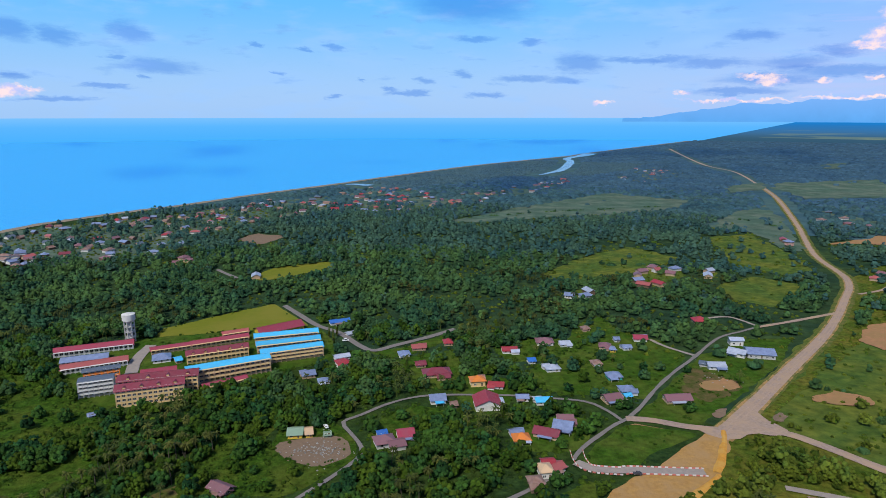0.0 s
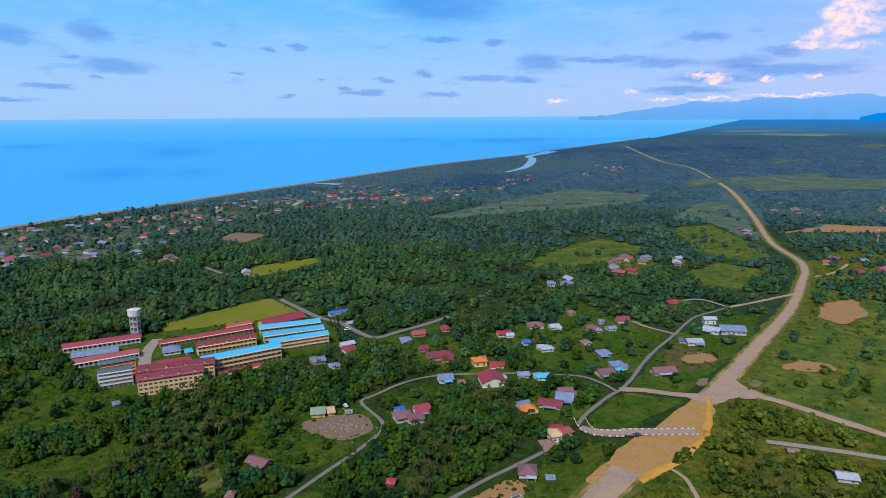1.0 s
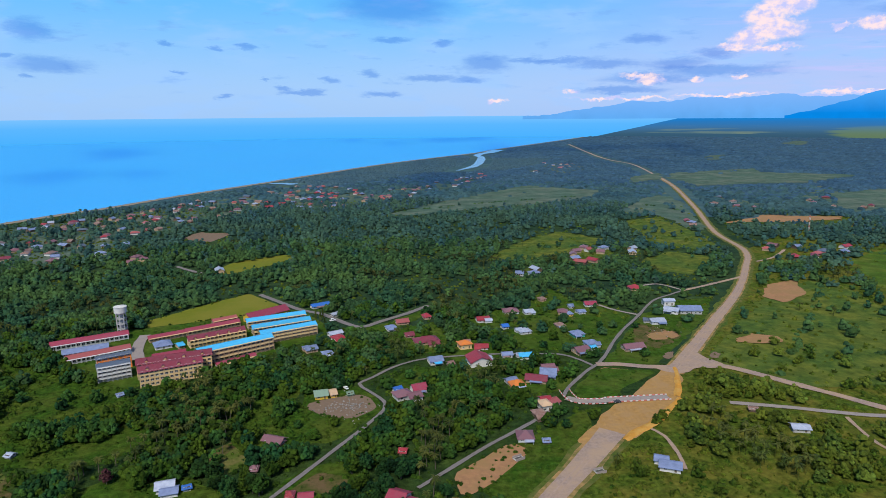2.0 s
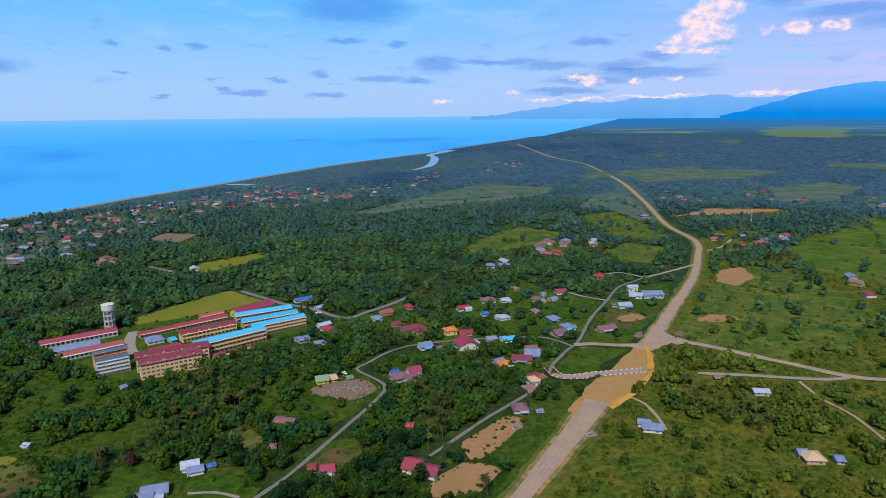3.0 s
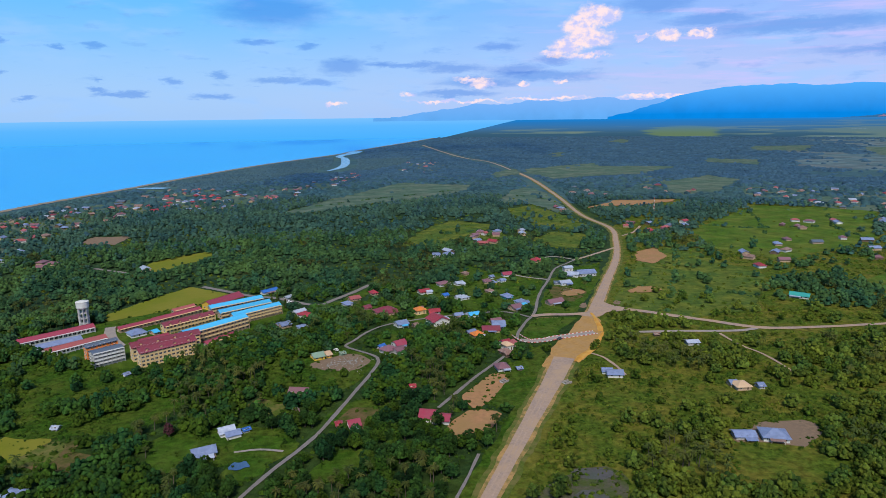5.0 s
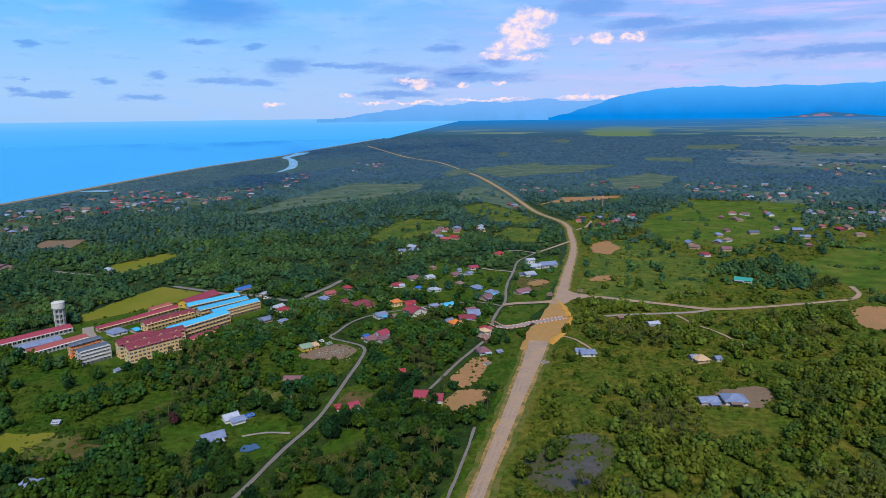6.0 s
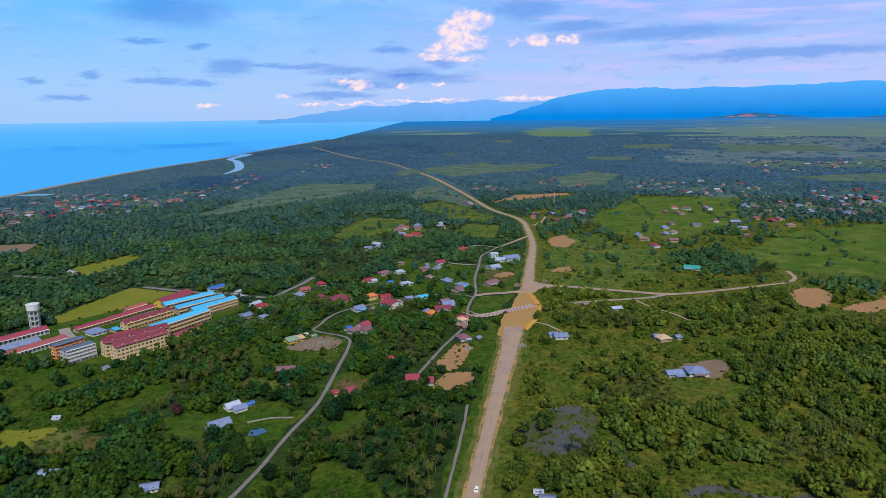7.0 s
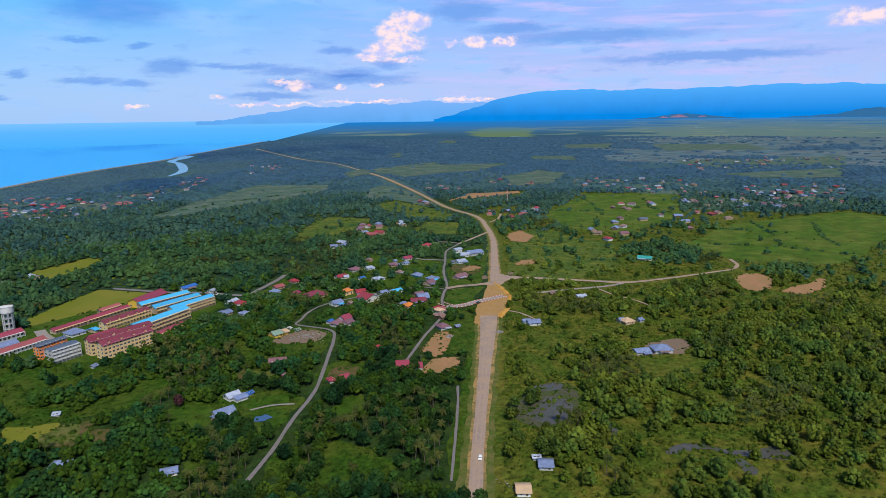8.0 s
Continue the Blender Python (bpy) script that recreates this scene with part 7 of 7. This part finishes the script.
def crown_near(seed):
    """A crown of many leafy lumps with leaf sprays over them, about 4 m in radius, its foot at z 0."""
    rs = np.random.RandomState(seed)
    bits = lumps(24, 2.7, 4.0, 0.6, 1.15, rs, 3.0)
    v, t = sprays(140, 3.25, 1.15, 0.45, rs, 1.6)
    return join(*bits, (v, t))


def crown_mid(seed):
    rs = np.random.RandomState(seed)
    bits = lumps(11, 2.5, 3.6, 0.8, 1.4, rs, 2.8)
    v, t = sprays(26, 3.0, 1.1, 0.55, rs, 1.5)
    return join(*bits, (v, t))


def crown_distant(seed):
    rs = np.random.RandomState(seed)
    return join(*lumps(2 + seed % 2, 1.9, 3.4, 1.4, 2.1, rs, 2.8))


def crown_far(seed):
    rs = np.random.RandomState(seed)
    bits = lumps(4 - seed % 2, 2.0, 3.4, 1.2, 1.9, rs, 2.7)
    v, t = sprays(4, 3.0, 1.1, 0.8, rs, 1.5)
    return join(*bits, (v, t))


def bush(seed, n=11):
    rs = np.random.RandomState(seed)
    bits = []
    for k in range(2):
        v, t = dome(rs.randint(1000))
        bits.append((v * (0.24 - 0.07 * k) * (1, 1, 0.75) + (0.7 * k * rs.uniform(-1, 1), 0.7 * k, 0.1), t))
    return join(*bits, sprays(n + 4, 1.3, 0.65, 0.55, rs, 0.5))


def palm_top(seed, fronds, segs, wide):
    """Drooping fronds, each a folded blade with a notched rim, round the trunk's top at z 0."""
    rs = np.random.RandomState(seed)
    V, T = [], []
    for k in range(fronds):
        a = 2 * math.pi * k / fronds * 2.4 + rs.uniform(-0.2, 0.2)
        up = rs.uniform(-0.25, 1.15)
        L = rs.uniform(2.6, 3.6)
        d, s = np.array((math.cos(a), math.sin(a), 0)), np.array((-math.sin(a), math.cos(a), 0))
        p, ang, o = np.zeros(3), up, len(V)
        for j in range(segs + 1):
            f = j / segs
            w = wide * (0.35 + 1.3 * f) * (1.02 - f) ** 0.6 * (0.8 if j % 2 else 1.15)
            V += [p + s * w - (0, 0, w * 0.45), p.copy(), p - s * w - (0, 0, w * 0.45)]
            p = p + (d * math.cos(ang) + np.array((0, 0, math.sin(ang)))) * L / segs
            ang -= 2.1 / segs * rs.uniform(0.7, 1.2)
        for j in range(segs):
            b = o + 3 * j
            T += [(b, b + 1, b + 4), (b, b + 4, b + 3), (b + 1, b + 2, b + 5), (b + 1, b + 5, b + 4)]
    return np.array(V), np.array(T)


def trunk(h, r0, r1, lean, sides, segs):
    V, T = [], []
    for j in range(segs + 1):
        f = j / segs
        r = r0 + (r1 - r0) * f
        for k in range(sides):
            a = 2 * math.pi * k / sides
            V.append((r * math.cos(a) + lean * f * f, r * math.sin(a), h * f))
    for j in range(segs):
        for k in range(sides):
            a, b = j * sides + k, j * sides + (k + 1) % sides
            T += [(a, b, b + sides), (a, b + sides, a + sides)]
    return np.array(V), np.array(T)


def mesh_of(name, V, T, material, smooth=False):
    me = bpy.data.meshes.new(name)
    me.vertices.add(len(V))
    me.vertices.foreach_set("co", np.ascontiguousarray(V, np.float32).ravel())
    me.loops.add(len(T) * 3)
    me.loops.foreach_set("vertex_index", np.ascontiguousarray(T, np.int32).ravel())
    me.polygons.add(len(T))
    me.polygons.foreach_set("loop_start", np.arange(0, len(T) * 3, 3, dtype=np.int32))
    me.polygons.foreach_set("use_smooth", np.full(len(T), smooth))
    me.update(calc_edges=True)
    me.materials.append(material)
    return me


def spread(name, shapes, places, material, label, category, smooth=True):
    """Many copies of some shapes joined in one mesh. places: x, y, z, size, turn."""
    V, T, o = [], [], 0
    pick = rng.randint(len(shapes), size=len(places))
    for s, (sv, st) in enumerate(shapes):
        P = places[pick == s]
        if not len(P):
            continue
        c, n = np.cos(P[:, 4]) * P[:, 3], np.sin(P[:, 4]) * P[:, 3]
        X = sv[None, :, 0] * c[:, None] - sv[None, :, 1] * n[:, None] + P[:, 0:1]
        Y = sv[None, :, 0] * n[:, None] + sv[None, :, 1] * c[:, None] + P[:, 1:2]
        Z = sv[None, :, 2] * P[:, 3:4] * P[:, 5:6] + P[:, 2:3]
        V.append(np.stack((X, Y, Z), 2).reshape(-1, 3))
        T.append((st[None] + (np.arange(len(P)) * len(sv))[:, None, None]).reshape(-1, 3) + o)
        o += len(P) * len(sv)
    ob = new(name, mesh_of(name, np.concatenate(V), np.concatenate(T), material, smooth))
    return tagged(ob, label, category, kind="stuff")


def fbm(X, Y, scale, seed):
    return np.array([noise.fractal((x / scale, y / scale, seed), 0.9, 2.0, 3) for x, y in zip(X, Y)])


def candidates(r0, r1, step):
    """Jittered places on land between two distances, in the part of the plain ahead."""
    g = np.arange(-r1, r1, step)
    X, Y = np.meshgrid(g, g)
    X, Y = X.ravel() + rng.uniform(-0.48, 0.48, X.size) * step, Y.ravel() + rng.uniform(-0.48, 0.48, Y.size) * step
    R, A = np.hypot(X, Y), np.degrees(np.arctan2(X, Y))
    k = (R >= r0) & (R < r1) & (A > (-52 if r0 < 500 else -38)) & (A < (92 if r0 < 500 else 79))
    X, Y = X[k] + CX, Y[k] + CY
    k = inside(np.array(LAND), X, Y) & ~near_line(COAST, X, Y, 30 if r0 < 800 else 48)
    X, Y = X[k], Y[k]
    return X, Y


def open_ground(X, Y, tall):
    """Which places leave roads and houses free, also of what would stand before them as seen from the flight's height."""
    R = np.hypot(X - CX, Y - CY)
    UX, UY = (X - CX) / R, (Y - CY) / R
    ok = np.ones(len(X), bool)
    for f in (0.0, 0.35, 0.7, 1.0):
        s = tall * R / EYE * f
        SX, SY = X + UX * s, Y + UY * s
        for pts, d in ROADS:
            ok &= ~near_line(pts, SX, SY, d + (13.0 if R.min() > 1100 else 3.0 if R.min() > 800 else 0.0))
        if f < 0.4 or R.max() < 1100:
            ok &= clear_of_houses(SX, SY, 2.2 - 1.6 * f, f > 0)
    return ok


def clear_of_houses(X, Y, gap, shifted):
    ok = np.ones(len(X), bool)
    for fx, fy, fr, L, D, turn, veiled in FOOT:
        if veiled and shifted:
            continue
        near = (np.abs(X - fx) < fr + 5) & (np.abs(Y - fy) < fr + 5)
        if near.any():
            dx, dy = X[near] - fx, Y[near] - fy
            u, v = dx * math.cos(turn) + dy * math.sin(turn), -dx * math.sin(turn) + dy * math.cos(turn)
            ok[near] &= (np.abs(u) > L / 2 + gap) | (np.abs(v) > D / 2 + gap)
    return ok


def sort_places(X, Y, far):
    """Splits places into trees, bushes and bare ground by what grows there."""
    n = len(X)
    dense = np.full(n, 0.93)
    shrub = np.full(n, 0.85)
    east = inside(np.array(EAST_SIDE), X, Y)
    gaps = fbm(X, Y, 60, 1.0) + 0.45 * fbm(X, Y, 17, 4.0)
    hole = -0.24 if far else -0.4
    dense = np.where(gaps < hole, 0.12, dense)
    shrub = np.where(gaps < hole, 0.6, shrub)
    dense[east], shrub[east] = 0.06, np.where(gaps[east] > -0.15, 0.85, 0.3)
    e2 = east & (gaps > 0.2)
    dense[e2], shrub[e2] = 0.4, 0.95
    if far:
        d, az = np.hypot(X - CX, Y - CY), np.degrees(np.arctan2(X - CX, Y - CY))
        wide = fbm(X * 0.8, Y * 1.0, 300, 5.0)
        dense = np.where(d > 1000, 0.97, dense)
        plain = (d > 1800) & (az > 50) & (wide < np.clip((az - 50) / 12, 0, 1) * np.clip((d - 1800) / 400, 0, 1) * 0.75 - 0.35)
        dense[plain], shrub[plain] = 0.03, 0.1
        for w in MANGROVES:
            dense[inside(w, X, Y)] = 1.0
    for w in WOODS:
        k = inside(w, X, Y)
        dense[k], shrub[k] = np.where(gaps[k] > -0.3, 0.92, 0.4), 0.8
    R = np.hypot(X - CX, Y - CY)
    sway = np.clip(R / 90, 3, 24)
    WX, WY = X + fbm(X, Y, 38, 21.0) * sway, Y + fbm(X, Y, 38, 27.0) * sway
    for pts, b in CLEAR:
        k = np.zeros(n, bool)
        for f in (0.0, 0.4, 0.8):
            s = 5.0 * R / EYE * f
            k |= inside(pts, WX + (X - CX) / R * s, WY + (Y - CY) / R * s)
        dense[k] = np.minimum(dense[k], b * 0.42 if b < 0.6 else 0.12)
        k = inside(pts, WX, WY)
        shrub[k] = b
    for w in BELTS:
        k = inside(w, X, Y)
        dense[k], shrub[k] = np.where(gaps[k] > -0.55, 0.93, 0.3), 0.85
    for pts in VILLAGES:
        k = inside(pts, X, Y)
        dense[k] = np.where(gaps[k] > 0.1, np.minimum(dense[k], 0.8), np.minimum(dense[k], 0.13))
    for pts, b in CLEAR:
        if b == 0.0 and len(pts) < 9:
            shrub[inside(pts, X, Y)] = 0.0
    for pts, b in GLADES:
        k = np.zeros(n, bool)
        for f in (0.0, 0.5):
            k |= inside(pts, WX + (X - CX) / R * 5.0 * R / EYE * f, WY + (Y - CY) / R * 5.0 * R / EYE * f)
        dense[k] = min(b * 0.3, 0.06)
        k = inside(pts, WX, WY)
        shrub[k] = b
    dense[~open_ground(X, Y, 4.5)] = 0
    shrub[~open_ground(X, Y, 0.8)] = 0
    u = rng.uniform(size=n)
    tree = u < dense
    return tree, ~tree & (rng.uniform(size=n) < shrub)


def places(X, Y, lo, hi, z=0.0):
    n = len(X)
    return np.stack((X, Y, np.full(n, z), rng.uniform(lo, hi, n), rng.uniform(0, 6.283, n), rng.uniform(0.8, 1.25, n)), 1)


PALM_GROVES = [np.array(p) for p in (
    [(-131.3, 167.1), (-95.8, 159.3), (-65, 139.5), (-76.8, 103.6), (-103.8, 75.9), (-161.8, 120.4)], [(-6.2, 470.2), (22.8, 536.7), (91.2, 562.8), (102.5, 512.5), (49.5, 457.4), (6.6, 445.3)],
    [(-173.9, 270.9), (-154.3, 282.7), (-146.6, 249.5), (-164, 234)], [(-180.3, 298.1), (-152.9, 329.1), (-126.2, 292.5), (-130.1, 262.6), (-163.7, 262.6)], [(-50.2, 366.4), (-16.7, 402.3), (-8.4, 366.4), (-27.9, 346.8)],
    [(-136.8, 296.5), (-114, 297.8), (-120.4, 247.7), (-134.9, 252.1)])]

# near: trees one by one where the flight passes closest, the rest joined
X, Y = candidates(120, 560, 5.6)
tree, shrub = sort_places(X, Y, False)
TX, TY = X[tree], Y[tree]
palm = fbm(TX, TY, 40, 11.0) > 0.36
for g in PALM_GROVES:
    k = inside(g, TX, TY)
    palm[k] = rng.uniform(size=k.sum()) < 0.55
order = np.argsort(np.hypot(TX + 95, TY - 140))
chosen = np.zeros(len(TX), bool)
chosen[order[palm[order]][:220]] = True
chosen[order[~palm[order]][:290]] = True

CROWNS = [[mesh_of("crown", *crown_near(s), mt, False) for s in range(1, 8)] for mt in (DARK_LEAF, WEST_SCRUB, LEAF)]
eastern = inside(np.array(EAST_SIDE), TX, TY)
TRUNKS = [mesh_of("trunk", *join(trunk(4.2, 0.32, 0.2, 0.3, 7, 3), *[(lambda v, t, a: ((v @ np.array(Matrix.Rotation(0.8, 3, "Y") @ Matrix.Rotation(0, 3, "Z")).T) @ np.array(Matrix.Rotation(a, 3, "Z")).T + (0.2, 0, 3.0), t))(*trunk(2.4, 0.14, 0.05, 0.1, 5, 2), a) for a in (0.3, 2.3, 4.4)]), BARK, True) for s in range(2)]
TOPS = [mesh_of("crown", *palm_top(s, 26, 6, 0.5), PALM, False) for s in range(20, 26)]
STEMS = [mesh_of("trunk", *trunk(7.6, 0.22, 0.14, l, 7, 6), BARK, True) for l in (0.0, 0.8, -1.0)]
for i in np.nonzero(chosen)[0]:
    s = rng.uniform(0.75, 1.15)
    ob = new("palm_tree" if palm[i] else "tree")
    ob.empty_display_size = 1.0
    if palm[i]:
        k = rng.randint(3)
        tagged(ob, "coconut palm with drooping green fronds in the grove", "palm tree", "coconut palms")
        st = new("trunk", STEMS[k])
        tp = new("crown", TOPS[rng.randint(6)])
        tp.location = ((0.0, 0.8, -1.0)[k], 0, 7.6)
        ob.matrix_basis = pose(TX[i], TY[i], 0, 0, 0, rng.uniform(0, 360)) @ Matrix.Diagonal((s, s, s * rng.uniform(0.8, 1.15), 1))
    else:
        tagged(ob, "broad leafy tree with a dense dark green crown", "tree", "broadleaf trees")
        st = new("trunk", TRUNKS[rng.randint(2)])
        tp = new("crown", CROWNS[2 if eastern[i] else int(rng.uniform() < 0.3)][rng.randint(7)])
        tp.location = (0, 0, 2.2)
        s *= 1.05
        ob.matrix_basis = pose(TX[i], TY[i], 0, 0, 0, rng.uniform(0, 360)) @ Matrix.Diagonal((s, s, s * rng.uniform(0.8, 1.25), 1))
    st.parent = tp.parent = ob
rest = ~chosen
PALM_FAR = [join(palm_top(s, 13, 3, 0.66), trunk(-6.8, 0.14, 0.2, 0.4, 3, 1)) for s in range(30, 34)]
def by_distance(X, Y, lo, hi):
    """Which places already take the haze-tinted leaves of the farther woods: few at one distance, all at the other."""
    d = np.hypot(X - CX, Y - CY)
    return rng.uniform(size=len(X)) < np.clip((d - lo) / (hi - lo), 0, 1)


def sizes(P, lo, mid, hi):
    """Many middling trees, some small, a few that stand out."""
    u = rng.uniform(size=len(P))
    P[:, 3] = np.where(u < 0.3, rng.uniform(lo, mid, len(P)), np.where(u < 0.88, rng.uniform(mid, (mid + hi) / 2, len(P)), rng.uniform((mid + hi) / 2, hi, len(P))))
    return P


blue = by_distance(TX, TY, 380, 640) & ~inside(np.array(EAST_SIDE), TX, TY)
MID_CROWNS = [crown_mid(s) for s in range(1, 9)]
young = inside(np.array(EAST_SIDE), TX, TY) & (rng.uniform(size=len(TX)) < 0.6)
bright = rng.uniform(size=len(TX)) < 0.4
for hue, mt in ((~blue & ~young & eastern, LEAF), (~blue & ~eastern & bright, WEST_SCRUB), (~blue & ~eastern & ~bright, DARK_LEAF), (blue & ~young, LEAF_FAR), (young, SCRUB)):
    k = rest & ~palm & hue
    big_ = 0.72 if mt == SCRUB else 1.0
    spread("woods", MID_CROWNS, sizes(places(TX[k], TY[k], 0.6, 1.2, 1.0 * big_), 0.7 * big_, 1.05 * big_, 1.6 * big_), mt, "dense tropical woods of mixed broad-leaved trees", "woods", True)
P_ = places(TX[rest & palm], TY[rest & palm], 0.8, 1.15, 0)
P_[:, 2] = 6.8 * P_[:, 3] * P_[:, 5]
spread("palm_grove", PALM_FAR, P_, PALM, "coconut palms standing among other trees", "palms", False)
# shrubs on open and half-open ground, and under the trees
def tuft(seed, n):
    rs = np.random.RandomState(seed)
    return sprays(n, 1.0, 0.6, 0.62, rs, 0.25)


X2, Y2 = candidates(120, 560, 4.3)
t2, s2 = sort_places(X2, Y2, False)
low = s2 | (t2 & (rng.uniform(size=len(X2)) < 0.3))
side = inside(np.array(EAST_SIDE), X2, Y2)
for k, mt, words in ((low & side, SCRUB, "low tangled olive-green scrub and creepers"), (low & ~side, WEST_SCRUB, "low tangled deep green scrub and creepers")):
    spread("scrub", [bush(s, 3) for s in range(1, 10)], sizes(places(X2[k], Y2[k], 0.6, 1.5), 0.45, 0.85, 1.8), mt, words, "scrub", True)
X2, Y2 = candidates(120, 380, 2.8)
t2, s2 = sort_places(X2, Y2, False)
low = s2 & ~t2
side = inside(np.array(EAST_SIDE), X2, Y2)
for k, mt, words in ((low & side, SCRUB, "low olive-green hummocks of grass and creepers"), (low & ~side, WEST_SCRUB, "low deep green hummocks of grass and creepers")):
    spread("undergrowth", [tuft(s, 9) for s in range(1, 10)], sizes(places(X2[k], Y2[k], 0.5, 1.3), 0.4, 0.7, 1.3), mt, words, "scrub", False)
# hedge lines that part the paddies and pastures
HEDGES = [[(560.3, 379.7), (589.6, 314), (623.5, 242.3), (645.7, 174.6)], [(475.5, 273.2), (519.5, 215.2), (536.6, 135.9)], [(702.2, 340.3), (607.4, 256), (526, 205.6)], [(796.3, 286.1), (621.3, 195.2), (558.2, 143.5)], [(543.2, 609.7), (584.2, 548.4), (683.7, 511.1)], [(741.9, 705.5), (676.2, 611.1), (571.5, 504.7)],
          [(852.6, 628.2), (697.5, 498.8), (653.7, 410.7)], [(222.9, 367.7), (271.8, 355.7), (313.7, 292.7)], [(414.3, 505.3), (321.7, 402.4), (207.2, 287.8)], [(14.6, 1022.5), (172.5, 1095.6), (412, 1164.5)], [(137.1, 697.2), (194.3, 697.1), (251.4, 697.1)], [(452.7, 1039), (489.7, 999.1), (508.4, 932.4)]]
HX, HY = [], []
for line in HEDGES:
    for (x1, y1), (x2, y2) in zip(line, line[1:]):
        n = int(math.hypot(x2 - x1, y2 - y1) / 4.0)
        f = np.sort(rng.uniform(size=n))
        on = fbm(x1 + (x2 - x1) * f, y1 + (y2 - y1) * f, 40, 9.0) > -0.15
        HX += list((x1 + (x2 - x1) * f + rng.normal(size=n) * 1.5)[on])
        HY += list((y1 + (y2 - y1) * f + rng.normal(size=n) * 1.5)[on])
HX, HY = np.array(HX), np.array(HY)
keep = open_ground(HX, HY, 1.0)
spread("hedge_growth", [bush(s, 2) for s in range(1, 6)], places(HX[keep], HY[keep], 0.9, 2.6), LEAF_FAR, "hedges and small trees between the fields", "hedge", False)
# low growth along the rims of the clearings
EX, EY = [], []
for pts, b in CLEAR:
    mid = pts.mean(0)
    if math.hypot(mid[0] - CX, mid[1] - CY) > 600:
        continue
    for p, q in zip(pts, np.roll(pts, -1, 0)):
        n = int(np.hypot(*(q - p)) / 2.6)
        f = rng.uniform(size=n)[:, None]
        g = p + (q - p) * f + rng.normal(size=(n, 2)) * 1.8
        EX += list(g[:, 0])
        EY += list(g[:, 1])
EX, EY = np.array(EX), np.array(EY)
keep = open_ground(EX, EY, 0.5) & (rng.uniform(size=len(EX)) < 0.7)
spread("hedge_growth", [bush(s, 6) for s in range(1, 6)], places(EX[keep], EY[keep], 0.35, 1.0), WEST_SCRUB, "low bushes along the edges of clearings", "scrub", False)
# middle distance
X, Y = candidates(560, 850, 6.8)
tree, shrub = sort_places(X, Y, True)
grove = np.zeros(len(X), bool)
for g in PALM_GROVES:
    k = inside(g, X, Y)
    grove[k] = rng.uniform(size=k.sum()) < 0.6
kt = tree & (grove | (fbm(X, Y, 60, 11.0) > 0.42))
P_ = places(X[kt], Y[kt], 0.8, 1.2, 0)
P_[:, 2] = 6.8 * P_[:, 3] * P_[:, 5]
spread("palm_grove", PALM_FAR, P_, PALM, "distant coconut palms rising over the woods", "palms", False)
kt = tree & ~kt
FAR_CROWNS = [crown_far(s) for s in range(1, 12)]
WORDS = ("green", "cool green", "bluish green", "blue-grey")


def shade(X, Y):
    """Which of the four haze tints the woods have: bluer with distance, with a little chance."""
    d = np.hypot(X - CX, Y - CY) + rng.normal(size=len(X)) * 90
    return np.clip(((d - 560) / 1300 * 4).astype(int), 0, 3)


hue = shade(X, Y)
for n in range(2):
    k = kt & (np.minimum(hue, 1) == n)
    spread("woods", FAR_CROWNS, sizes(places(X[k], Y[k], 0.5, 1.1, 1.0), 0.6, 1.05, 1.7), HAZED_WOODS[n], "wide belt of %s tropical woods on the plain" % WORDS[n], "woods", True)
spread("scrub", [bush(s, 2) for s in range(1, 5)], places(X[shrub], Y[shrub], 0.8, 1.7), SCRUB, "green shrubs dotting the clearings", "scrub", False)
DISTANT_CROWNS = [crown_distant(s) for s in range(1, 12)]
X, Y = candidates(850, 1250, 8.6)
tree, shrub = sort_places(X, Y, True)
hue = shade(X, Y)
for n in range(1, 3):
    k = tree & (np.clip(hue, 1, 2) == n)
    spread("woods", DISTANT_CROWNS, sizes(places(X[k], Y[k], 0.6, 1.25, 1.0), 0.65, 1.05, 1.75), HAZED_WOODS[n], "%s woods between village and shore" % WORDS[n], "woods", True)
spread("scrub", [bush(s, 0) for s in range(1, 5)], places(X[shrub], Y[shrub], 1.0, 2.0), SCRUB, "green shrubs dotting far clearings", "scrub", False)
# far woods
X, Y = candidates(1250, 2400, 9.6)
tree, shrub = sort_places(X, Y, True)
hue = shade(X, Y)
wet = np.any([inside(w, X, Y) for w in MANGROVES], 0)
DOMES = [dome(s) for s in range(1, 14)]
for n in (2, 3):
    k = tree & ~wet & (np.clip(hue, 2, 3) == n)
    spread("far_woods", DOMES, sizes(places(X[k], Y[k], 0.9, 1.5, 0.0), 0.9, 1.25, 1.8) * (1, 1, 1, 1, 1, 0.62), HAZED_WOODS[n], "far %s woods between the fields" % WORDS[n], "woods", True)
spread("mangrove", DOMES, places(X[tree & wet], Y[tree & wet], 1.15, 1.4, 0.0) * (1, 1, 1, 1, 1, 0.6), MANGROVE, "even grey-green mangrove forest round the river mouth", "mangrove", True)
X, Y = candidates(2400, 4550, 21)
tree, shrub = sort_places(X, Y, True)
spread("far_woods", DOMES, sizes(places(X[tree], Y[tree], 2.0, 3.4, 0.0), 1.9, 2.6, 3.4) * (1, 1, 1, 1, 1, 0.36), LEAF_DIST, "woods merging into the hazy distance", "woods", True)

# a maroon-leaved tree beside the zinc-roofed house
ob = new("tree")
tagged(ob, "small round tree with dull maroon leaves", "tree")
new("trunk", TRUNKS[0]).parent = ob
tp = new("crown", mesh_of("crown", *crown_near(40), MAROON_LEAF, False))
tp.location, tp.parent = (0, 0, 2.0), ob
ob.matrix_basis = pose(-172.2, 232.6, 0) @ Matrix.Diagonal((0.8, 0.8, 1.0, 1))
